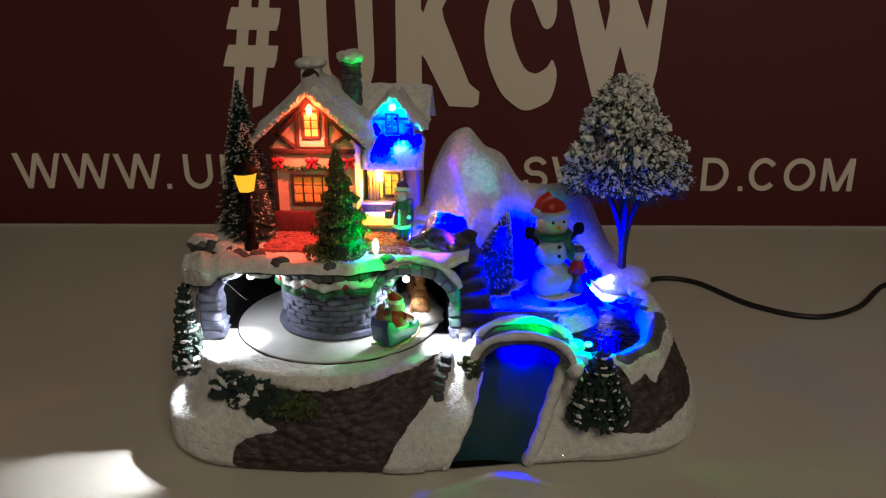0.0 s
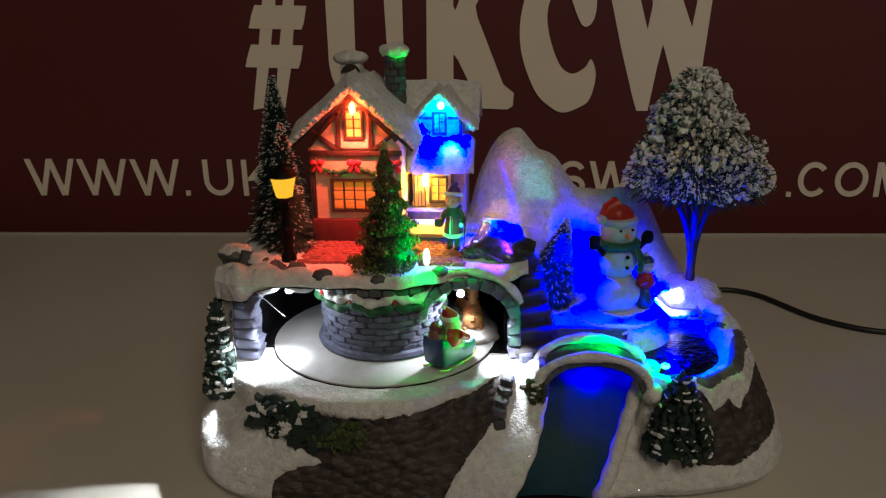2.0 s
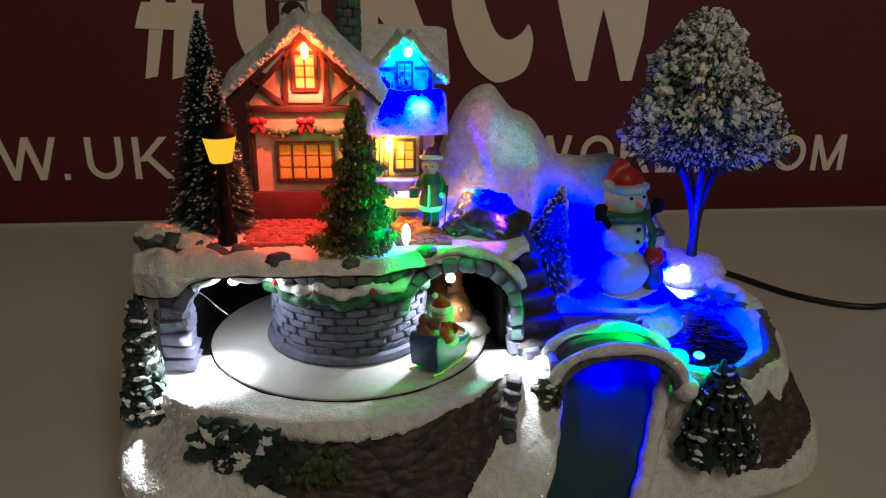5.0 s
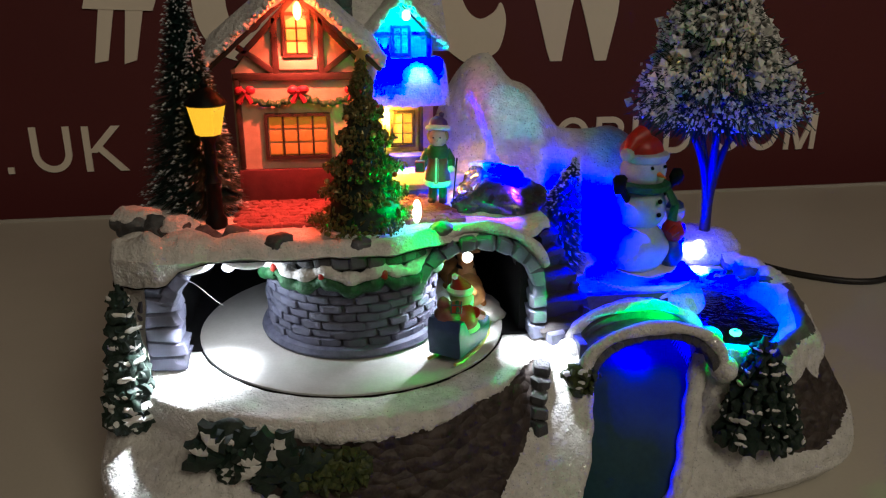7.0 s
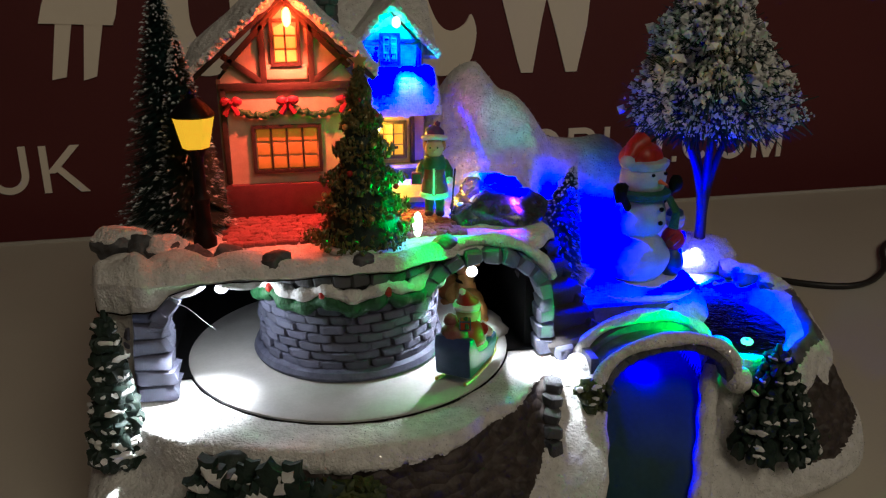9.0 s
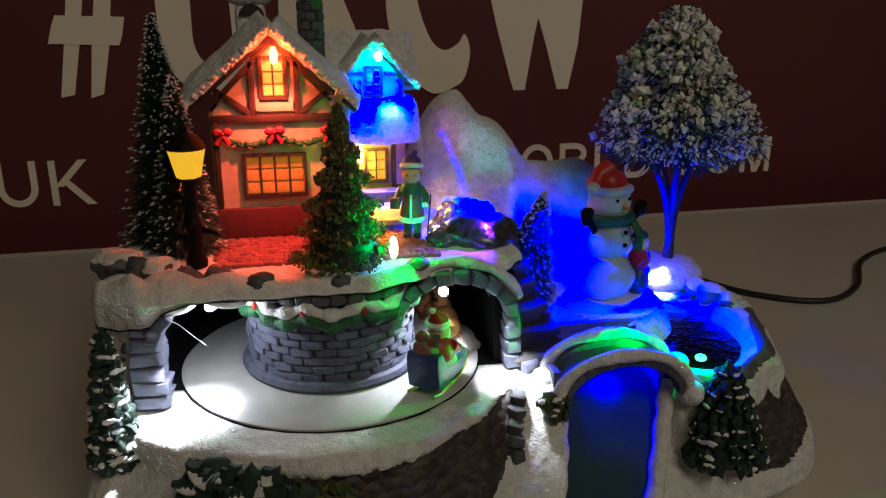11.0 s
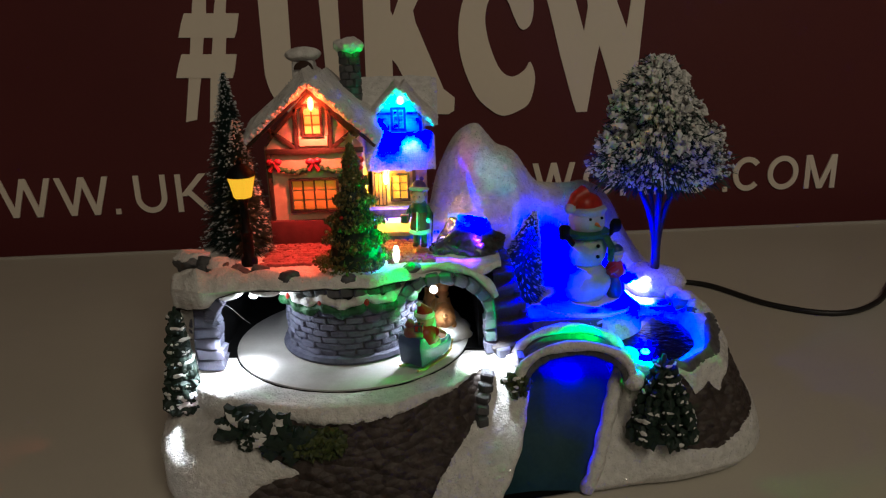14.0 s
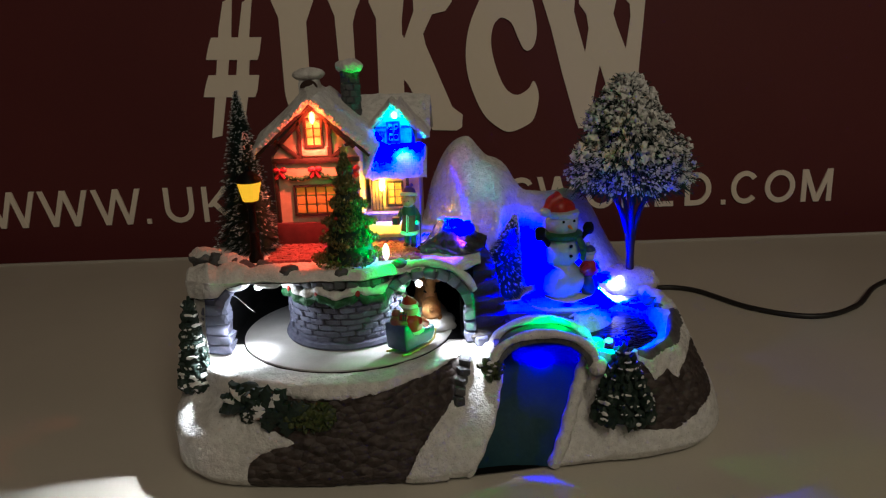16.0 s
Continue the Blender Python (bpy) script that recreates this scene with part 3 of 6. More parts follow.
def make_cable():
    t = thing("power_cable", (0.26, 0.64, 0.0), "thin black power cable curving over the table", "cable")
    ctrl = [(0.145, 0.585, 0.012), (0.170, 0.650, 0.006), (0.196, 0.692, 0.0025), (0.229, 0.687, 0.0022), (0.263, 0.640, 0.0022), (0.304, 0.619, 0.0022), (0.345, 0.640, 0.0022), (0.387, 0.690, 0.0022), (0.440, 0.715, 0.0022), (0.52, 0.700, 0.0022)]
    pts = []
    for i in range(len(ctrl) - 1):
        p = [Vector(ctrl[max(0, min(len(ctrl) - 1, i + k))]) for k in (-1, 0, 1, 2)]
        for s in range(8):
            u = s / 8
            pts.append(0.5 * (2 * p[1] + (p[2] - p[0]) * u + (2 * p[0] - 5 * p[1] + 4 * p[2] - p[3]) * u * u + (3 * p[1] - p[0] - 3 * p[2] + p[3]) * u ** 3))
    bm = bmesh.new()
    tube(bm, pts, 0.0021, 10)
    part("cord", bm, M_CABLE, t)


make_cable()

# ---------------------------------------------------------------- the moulded base
CX, CY, HX, HY = 0.026, 0.5005, 0.1570, 0.1010
LEDGE = 0.0550
DISC = Vector((-0.0330, 0.4820, 0.0560))
ROCK = [(-0.0785, -0.01), (-0.0770, 0.014), (-0.070, 0.021), (-0.052, 0.026), (-0.066, 0.034), (-0.086, 0.046), (-0.084, 0.0515), (-0.064, 0.0505), (-0.043, 0.0480), (-0.027, 0.0478), (-0.013, 0.0492), (0.006, 0.0508), (0.020, 0.0530), (0.0375, 0.0560), (0.0385, 0.048), (0.033, 0.040), (0.020, 0.030), (0.012, 0.020), (0.005, 0.006), (0.0, -0.01)]
RIVER = [(0.0330, -0.005), (0.0360, 0.0), (0.0415, 0.010), (0.0495, 0.024), (0.0545, 0.040), (0.0560, 0.052), (0.0560, 0.070), (0.1010, 0.070), (0.1010, 0.052), (0.0975, 0.044), (0.0905, 0.028), (0.0835, 0.012), (0.0785, 0.0), (0.0765, -0.005)]
ROCK_R = [(0.128, 0.018), (0.150, 0.0165), (0.166, 0.023), (0.180, 0.026), (0.175, 0.050), (0.158, 0.0475), (0.152, 0.039), (0.146, 0.044), (0.138, 0.040), (0.132, 0.050), (0.128, 0.052)]
WALL_R = [(0.130, 0.053), (0.136, 0.0505), (0.150, 0.0545), (0.158, 0.057), (0.175, 0.060), (0.175, 0.08), (0.128, 0.08)]


def outline(a, k=1.0):
    c, s = math.cos(a), math.sin(a)
    n = 4.6
    if c > 0:
        n = 4.0 - 1.5 * ramp01(s, 0.0, 0.35) if s > 0 else 4.0 + 1.2 * ramp01(-s, 0.0, 0.35)
    k *= 1.0 if c > 0 else 1.018
    r = (abs(c) ** n + abs(s) ** n) ** (-1 / n)
    x, y = CX + HX * k * r * c, CY + HY * k * r * s
    if c < 0:
        x = CX + (x - CX) * (1 - 0.045 * ramp01(CX - x, 0.06, 0.16))
    y += 0.055 * (x - CX)
    if s < 0:
        y += 0.010 * ramp01(x, 0.015, 0.115)
    return x, y


RIM = [(-0.125, 0.462), (-0.112, 0.438), (-0.085, 0.4175), (-0.062, 0.4080), (-0.038, 0.4040), (-0.012, 0.4060), (0.015, 0.4220), (0.035, 0.4390), (0.050, 0.4420), (0.102, 0.4430), (0.115, 0.4360), (0.135, 0.4390), (0.150, 0.4480), (0.160, 0.472)]


def rim(a):
    """The upper edge of the lower moulding: a round ledge before the disc, then the banks of the stream and the pond wall."""
    x, y = outline(a, 0.945 if math.cos(a) < 0 else 0.945 - 0.085 * ramp01(math.cos(a), 0.0, 0.6))
    if x < -0.09:
        x -= 0.006 * ramp01(-x, 0.09, 0.115)
    if math.sin(a) < 0:
        y = max(y, lerp_table(x, RIM))
    return x, y


def top_height(x, y):
    """Height of the lower moulding's upper side."""
    z = LEDGE + 0.0010 * noise.noise(Vector((x, y, 0)) * 60) * ramp01(math.hypot(x - DISC.x, y - DISC.y), 0.060, 0.075)
    right = ramp01(x, 0.040, 0.060)
    z += right * 0.011 * ramp01(y, 0.470, 0.492) * (1 - 0.75 * ramp01(x, 0.116, 0.132))
    z += 0.008 * ramp01(x, 0.143, 0.156) * (1 - ramp01(y, 0.485, 0.510)) + 0.0012 * right * noise.noise(Vector((x * 190, y * 190, 4)))
    pond = ((x - 0.1265 - 0.15 * (y - 0.4735)) / 0.0205) ** 2 + ((y - 0.4735) / 0.0310) ** 2
    z -= 0.016 * (1 - ramp01(pond, 0.70, 1.15))
    k = 1 - ramp01(math.hypot(x - 0.0955, y - 0.4960), 0.0240, 0.0350)
    z = z * (1 - k) + k * 0.0650
    notch = ramp01(x, 0.0540, 0.0575) * (1 - ramp01(x, 0.0975, 0.1010)) * (1 - ramp01(y, 0.462, 0.478))
    z -= 0.0030 * math.exp(-((x + 0.105) / 0.011) ** 2 - ((y - 0.431) / 0.012) ** 2)
    z = z * (1 - notch) + notch * (0.026 + 0.55 * max(0, y - 0.425))
    return z


def slope_of(f, x):
    """How far the side leans in at a share of its height; the west end stays full lower down."""
    w = 1 - ramp01(x, -0.100, -0.070)
    return (ramp01(f, 0.10, 1.0) * 0.5 + 0.5 * f ** 1.6) * (1 - w) + w * ramp01(f, 0.46, 0.80)


REGIONS = [RIVER, wavy(ROCK, 0.0011, 3.0), wavy(ROCK_R, 0.0012, 5.0), WALL_R]


def region(x, z):
    """Which paint covers a place of the front: 0 snow, 1 and 5 rock, 2 stream, 3 stone wall."""
    for q, k in zip(REGIONS, (2, 1, 5, 3)):
        if inside(x, z, q):
            return k
    return 0


def front_y(x, z):
    """The depth of the moulding's front at a place."""
    lo, hi = math.pi * 1.02, math.pi * 1.98
    for _ in range(30):
        a = (lo + hi) / 2
        ex, ey = rim(a)
        f = min(1.0, z / 0.055)
        bx, by = outline(a, 1.0 - 0.030 * max(0, 0.10 - f) / 0.10)
        g = slope_of(f, ex)
        if bx + (ex - bx) * g < x:
            lo = a
        else:
            hi = a
    return by + (ey - by) * g


def make_base():
    t = thing("village_hillside", (CX, CY, 0.0), "moulded snowy hillside base of a lit Christmas village ornament", "ornament")
    nt, ns, nr = 1300, 74, 44
    verts, faces, kinds, flat = [], [], [], []
    for j in range(ns + nr):
        for i in range(nt):
            a = 2 * math.pi * i / nt
            if j <= ns:
                ex, ey = rim(a)
                zt = top_height(ex, ey)
                f = j / ns
                z = 0.0016 + f * (zt - 0.0016)
                bx, by = outline(a, 1.0 - 0.030 * max(0, 0.10 - f) / 0.10)
                g = slope_of(f, ex)
                if f > 0.90:
                    over = ((f - 0.90) / 0.10) ** 2
                    ex, ey = ex + 0.0022 * over * (CX - ex) / HX, ey + 0.0022 * over * (CY - ey) / HY
                x, y = bx + (ex - bx) * g, by + (ey - by) * g
                front = y < CY - 0.02
                near = 1.0
                if front:
                    for q in REGIONS:
                        dist, nx, nz = nearest_edge(x, z, q)
                        if dist < near:
                            near, sx, sz = dist, nx, nz
                    if near < 0.00045 and 0 < j < ns:
                        x, z = sx, max(0.0, sz)
                kind = region(x, z) if front else 0
                d = Vector((x - CX, (y - CY) * 1.4, 0)).normalized()
                p = Vector((x, y, z))
                flat.append((x, z) if front else (9.0, 9.0))
                if kind == 0 and front:
                    off = (0.0012 + 0.0012 * noise.noise(p * 45) + 0.0003 * noise.noise(p * 400)) * min(1.0, near / 0.0022) ** 0.5
                elif kind == 0:
                    off = 0.0012 + 0.0012 * noise.noise(p * 45) + 0.0003 * noise.noise(p * 400)
                elif kind in (1, 5):
                    off = -0.0004 + 0.0009 * noise.noise(p * 190) + 0.0004 * noise.noise(p * 420)
                elif kind == 2:
                    off = 0.0
                else:
                    off = -0.0004 + 0.0008 * noise.noise(p * 220)
                if f == 0:
                    off = min(off, 0)
                p += d * off
            else:
                f = 1 - (j - ns) / nr
                rx, ry = rim(a)
                rx, ry = rx + 0.0022 * (CX - rx) / HX, ry + 0.0022 * (CY - ry) / HY
                ex, ey = CX + (rx - CX) * f, CY + (ry - CY) * f
                p = Vector((ex, ey, top_height(ex, ey)))
                kind = 0
                if 0.0555 < ex < 0.0995 and ey < 0.474:
                    kind = 2
                if kind == 0:
                    p.z += 0.0006 * noise.noise(p * 150)
                flat.append((9.0, 9.0))
            verts.append(p)
            kinds.append(kind)
    for j in range(ns + nr - 1):
        for i in range(nt):
            faces.append((j * nt + i, j * nt + (i + 1) % nt, (j + 1) * nt + (i + 1) % nt, (j + 1) * nt + i))
    face_kinds = []
    for f in faces:
        if flat[f[0]][0] < 9 and flat[f[2]][0] < 9:
            face_kinds.append(region(sum(flat[v][0] for v in f) / 4, sum(flat[v][1] for v in f) / 4))
        else:
            ks = [kinds[v] for v in f]
            face_kinds.append(max(ks, key=ks.count))
    names = [("snow_slope", M_SNOW, "white glittery painted snow"), ("rock_face", M_ROCK, "dark brown painted rock"), (None, None, None), ("pond_wall", M_STONE_DARK, "dark grey stone wall"), (None, None, None), ("rock_face", M_ROCK, "dark brown painted rock")]
    for k, (nm, m, lab) in enumerate(names):
        if nm is None:
            continue
        use = [f for f, fk in zip(faces, face_kinds) if fk == k]
        idx = {}
        for f in use:
            for v in f:
                idx.setdefault(v, len(idx))
        me = bpy.data.meshes.new(nm)
        me.from_pydata([verts[v] for v in idx], [], [[idx[v] for v in f] for f in use])
        me.materials.append(m)
        me.polygons.foreach_set("use_smooth", [True] * len(me.polygons))
        ob = new(nm, me)
        hang(ob, t)
        ob["label"] = lab
    # the stream: a channel that falls from under the bridge to the table
    bm = bmesh.new()
    nz, nw = 48, 26
    grid = []
    banks = ([], [])
    for i in range(nz + 1):
        v = i / nz
        z = 0.0016 + 0.0488 * v
        xl = line_table(z, [(0.0, 0.0360), (0.010, 0.0415), (0.024, 0.0495), (0.040, 0.0545), (0.052, 0.0560)])
        xr = line_table(z, [(0.0, 0.0785), (0.012, 0.0835), (0.028, 0.0905), (0.044, 0.0975), (0.052, 0.1010)])
        yf = 0.4105 + 0.2 * z + 13.0 * z * z + 3.2 * max(0.0, z - 0.045)
        row = []
        for j in range(nw + 1):
            u = j / nw
            x = xl - 0.004 + (xr - xl + 0.008) * u
            y = yf + 0.0035 * math.sin(math.pi * u) + 0.0004 * noise.noise(Vector((x * 160, 0, z * 40)))
            row.append(bm.verts.new((x, y + 0.0500 * (x - 0.058) * (1 - v), z)))
        grid.append(row)
        for side, x in ((0, xl), (1, xr)):
            banks[side].append(Vector((x + (-0.0006 if side == 0 else 0.0022), front_y(x, z) + (0.0012 if side == 0 else 0.0022), z + 0.0006)))
    for a, b in zip(grid, grid[1:]):
        for j in range(nw):
            bm.faces.new((a[j], a[j + 1], b[j + 1], b[j]))
    ob = part("river", bm, M_RIVER, t, "dark teal glossy painted stream")
    for pts, girth in zip(banks, (0.0019, 0.0036)):
        bm = bmesh.new()
        pts = [p + Vector((0.0004 * noise.noise(p * 200), 0.0005 * noise.noise(p * 150), 0)) for p in pts]
        tube(bm, pts, lambda u: girth + 0.0003 * math.sin(31 * u), 14)
        part("river_bank", bm, M_SNOW, t, "rounded snowy river bank")
    bm = bmesh.new()
    for x in (0.0535, 0.1025):
        box(bm, (x, 0.4580, 0.0430), (0.0030, 0.0340, 0.0330))
    box(bm, (0.0780, 0.4760, 0.0560), (0.0500, 0.0040, 0.0180))
    part("stream_tunnel", bm, M_STONE_DARK, t, "dark stone tunnel walls under the bridge")
    bm = bmesh.new()
    rings, per = 14, 56
    net = [[bm.verts.new((0.1265 + 0.0225 * (r / rings) * math.cos(2 * math.pi * k / per) + 0.0045 * (r / rings) * math.sin(2 * math.pi * k / per), 0.4735 + 0.0300 * (r / rings) * math.sin(2 * math.pi * k / per), 0.0540 + 0.0003 * noise.noise(Vector((r * 0.9, k * 0.8, 0))))) for k in range(per)] for r in range(1, rings + 1)]
    bm.faces.new(net[0])
    for a, b in zip(net, net[1:]):
        for k in range(per):
            bm.faces.new((a[k], b[k], b[(k + 1) % per], a[(k + 1) % per]))
    part("pond", bm, M_POND, t, "dark glossy rippled pond")
    # underside, coloured black to deepen the contact shadow, and feet
    bm = bmesh.new()
    vs = [bm.verts.new((*outline(2 * math.pi * i / 200, 0.962), 0.0018)) for i in range(200)]
    bm.faces.new(vs[::-1])
    part("underside", bm, M_BLACK, t)
    for x, y in ((-0.085, 0.430), (0.135, 0.448), (-0.085, 0.565), (0.120, 0.575)):
        bm = bmesh.new()
        lathe(bm, (x, y, 0), [(0.0060, 0.0), (0.0065, 0.0010), (0.0060, 0.0019)], 18)
        part("foot", bm, M_BLACK, t, "black rubber foot")
    return t


make_base()


FRONT = [(-0.128, 0.470), (-0.118, 0.450), (-0.100, 0.4415), (-0.070, 0.4435), (-0.045, 0.4440), (-0.020, 0.4445), (-0.004, 0.4520), (0.010, 0.4575), (0.036, 0.4600), (0.046, 0.470), (0.052, 0.500)]


def make_terrace():
    t = thing("upper_terrace", (-0.04, 0.52, LEDGE), "snow-covered upper terrace over two stone arches", "ornament terrace")
    # slab: columns along x, from the front lip to the back
    nx, ny = 190, 46
    bm = bmesh.new()
    grid_t, grid_b = [], []
    for i in range(nx + 1):
        x = -0.1230 + 0.169 * i / nx
        y0 = lerp_table(x, FRONT) + 0.0012 * noise.noise(Vector((x * 130, 0, 3)))
        if x < -0.116:
            y0 += 0.010 * (1 - ramp01(x, -0.1230, -0.1160))
        ct, cb = [], []
        for j in range(ny + 1):
            y = y0 + (0.598 - y0) * (j / ny) ** 1.5
            lip = 1 - ramp01(y - y0, 0, 0.0030)
            edge = ramp01(x, -0.1230, -0.116)
            west = ramp01(x, -0.121, -0.112) * (1 - ramp01(x, -0.064, -0.052))
            hump = west * (0.0058 + 0.0060 * noise.noise(Vector((x * 120, 0, 11)))) + (1 - west) * 0.0030 * (1 - ramp01(x, 0.0, 0.02))
            z = 0.1000 + 0.0006 * noise.noise(Vector((x, y, 1)) * 120) + hump * math.exp(-((y - y0 - 0.0050 - 0.003 * west) / (0.0030 + 0.0030 * west)) ** 2)
            z -= 0.0022 * lip ** 2 + 0.006 * (1 - edge)
            zb = 0.0972 + 0.0010 * noise.noise(Vector((x * 160, 0, 7)))
            if x < -0.062:
                zb += line_table(x, [(-0.124, 0.086), (-0.112, 0.088), (-0.098, 0.0902), (-0.0935, 0.0950), (-0.083, 0.0980), (-0.070, 0.0974), (-0.061, 0.0972)]) - 0.0972
            ct.append(bm.verts.new((x, y, z)))
            cb.append(bm.verts.new((x, y + 0.002 * (j == 0), min(zb, z - 0.0015))))
        grid_t.append(ct)
        grid_b.append(cb)
    for i in range(nx):
        for j in range(ny):
            bm.faces.new((grid_t[i][j], grid_t[i + 1][j], grid_t[i + 1][j + 1], grid_t[i][j + 1]))
            # underside faces are coloured black for the shade below the overhang
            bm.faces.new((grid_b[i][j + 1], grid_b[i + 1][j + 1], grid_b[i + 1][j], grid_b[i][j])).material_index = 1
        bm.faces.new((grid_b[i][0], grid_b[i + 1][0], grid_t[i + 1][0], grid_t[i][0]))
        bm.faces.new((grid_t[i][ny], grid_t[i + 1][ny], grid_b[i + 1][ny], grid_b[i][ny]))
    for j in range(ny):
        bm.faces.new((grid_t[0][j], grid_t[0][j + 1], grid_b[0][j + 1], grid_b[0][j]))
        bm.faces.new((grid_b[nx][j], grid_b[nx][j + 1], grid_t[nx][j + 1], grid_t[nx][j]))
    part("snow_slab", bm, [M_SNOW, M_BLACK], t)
    # outer wall at the west side, and cavity walls blackened for the hollow's darkness
    bm = bmesh.new()
    n, m = 90, 30
    cols = []
    for i in range(n + 1):
        u = i / n
        y = 0.4440 + 0.154 * u
        col = []
        for j in range(m + 1):
            z = 0.050 + 0.0475 * j / m
            x = -0.1205 + 0.015 * (1 - ramp01(u, 0.0, 0.14)) ** 1.5 - 0.04 * (0.0975 - z)
            p = Vector((x, y, z))
            p.x -= 0.0012 * noise.noise(p * 60)
            col.append(bm.verts.new(p))
        cols.append(col)
    for i in range(n):
        for j in range(m):
            bm.faces.new((cols[i][j], cols[i][j + 1], cols[i + 1][j + 1], cols[i + 1][j]))
    part("west_snow_wall", bm, M_SNOW, t)
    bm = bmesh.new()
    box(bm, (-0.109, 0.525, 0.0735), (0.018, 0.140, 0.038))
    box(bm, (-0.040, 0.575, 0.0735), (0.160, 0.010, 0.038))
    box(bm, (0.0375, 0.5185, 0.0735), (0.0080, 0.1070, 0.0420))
    part("cavity_wall", bm, M_BLACK, t, "black walls standing for the darkness behind the arches")
    # a black sheet over the snow makes the hollow's floor dark
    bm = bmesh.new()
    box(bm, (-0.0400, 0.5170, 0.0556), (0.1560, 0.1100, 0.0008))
    part("cavity_floor", bm, M_BLACK, t, "black sheet standing for the shade on the hollow's floor")
    return t


make_terrace()


def stone_mesh(name, seed, rough=0.16):
    """A unit block with worn corners."""
    bm = bmesh.new()
    bmesh.ops.create_cube(bm, size=1.0)
    bmesh.ops.bevel(bm, geom=bm.edges[:], offset=0.14, segments=1, affect="EDGES")
    for v in bm.verts:
        v.co += Vector((noise.noise(v.co * 2 + Vector((seed, 0, 0))), noise.noise(v.co * 2 + Vector((0, seed, 9))), noise.noise(v.co * 2 + Vector((5, 0, seed))))) * rough
    me = bpy.data.meshes.new(name)
    bm.to_mesh(me)
    bm.free()
    me.polygons.foreach_set("use_smooth", [True] * len(me.polygons))
    me.set_sharp_from_angle(angle=radians(35))
    return me


def stones(name, count, material, rough=0.16):
    out = []
    for k in range(count):
        me = stone_mesh(name, 3.7 * k + 1, rough)
        me.materials.append(material)
        out.append(me)
    return out


BRICKS = stones("brick", 4, M_STONE, 0.08)
BLOCKS = stones("stone", 5, M_STONE)
DARKS = stones("dark_stone", 5, M_STONE_DARK)
TREADS = stones("tread", 5, M_STEP)


def place(name, meshes, k, m, parent):
    ob = new(name, meshes[k % len(meshes)])
    hang(ob, parent)
    ob.matrix_basis = m
    return ob


def make_arches():
    t = thing("stone_arches", (-0.04, 0.45, LEDGE), "weathered grey stone arches in front of a dark hollow", "arch")
    # west pier and the spring of its arch
    for r in range(6):
        z = 0.0580 + r * 0.0058
        place("stone", BLOCKS, r, pose(-0.1025 + 0.0006 * (r % 2), 0.4525, z, 0, 3 * (r % 3 - 1), -6) @ Matrix.Diagonal((0.0150 - 0.0006 * (r % 3), 0.0115, 0.0060, 1)), t)
    for k in range(3):
        a = radians(176 - 14.5 * k)
        x, z = -0.0760 + 0.0225 * math.cos(a), 0.0830 + 0.0130 * math.sin(a)
        place("stone", BLOCKS, k + 1, pose(x, 0.4510, z, 0, 90 - math.degrees(a) * 0.9, 0) @ Matrix.Diagonal((0.0072, 0.0105, 0.0062, 1)), t)
    # east arch ring
    cx, cz, ri = 0.0150, 0.0760, 0.0215
    for k in range(11):
        a = radians(168 - k * 16.8)
        x, z = cx + (ri + 0.0028) * math.cos(a), cz + (ri - 0.0005) * math.sin(a)
        place("stone", BLOCKS, k, pose(x, 0.4600, z, 0, 90 - math.degrees(a), 0) @ Matrix.Diagonal((0.0068, 0.011, 0.0055, 1)), t)
    for k in range(3):
        place("stone", BLOCKS, k + 1, pose(0.0392, 0.4600, 0.0590 + k * 0.0066) @ Matrix.Diagonal((0.0068, 0.011, 0.0062, 1)), t)
    place("stone", BLOCKS, 3, pose(0.0455, 0.4545, 0.0575, 0, 0, 8) @ Matrix.Diagonal((0.007, 0.008, 0.006, 1)), t)
    bm = bmesh.new()
    pts = [(cx + (ri + 0.0075) * math.cos(radians(165 - 9 * k)), 0.4595, cz + (ri + 0.0050) * math.sin(radians(165 - 9 * k))) for k in range(17)]
    tube(bm, pts, lambda u: 0.0024 + 0.0006 * math.sin(23 * u), 10)
    part("snow_cap", bm, M_SNOW, t)


make_arches()


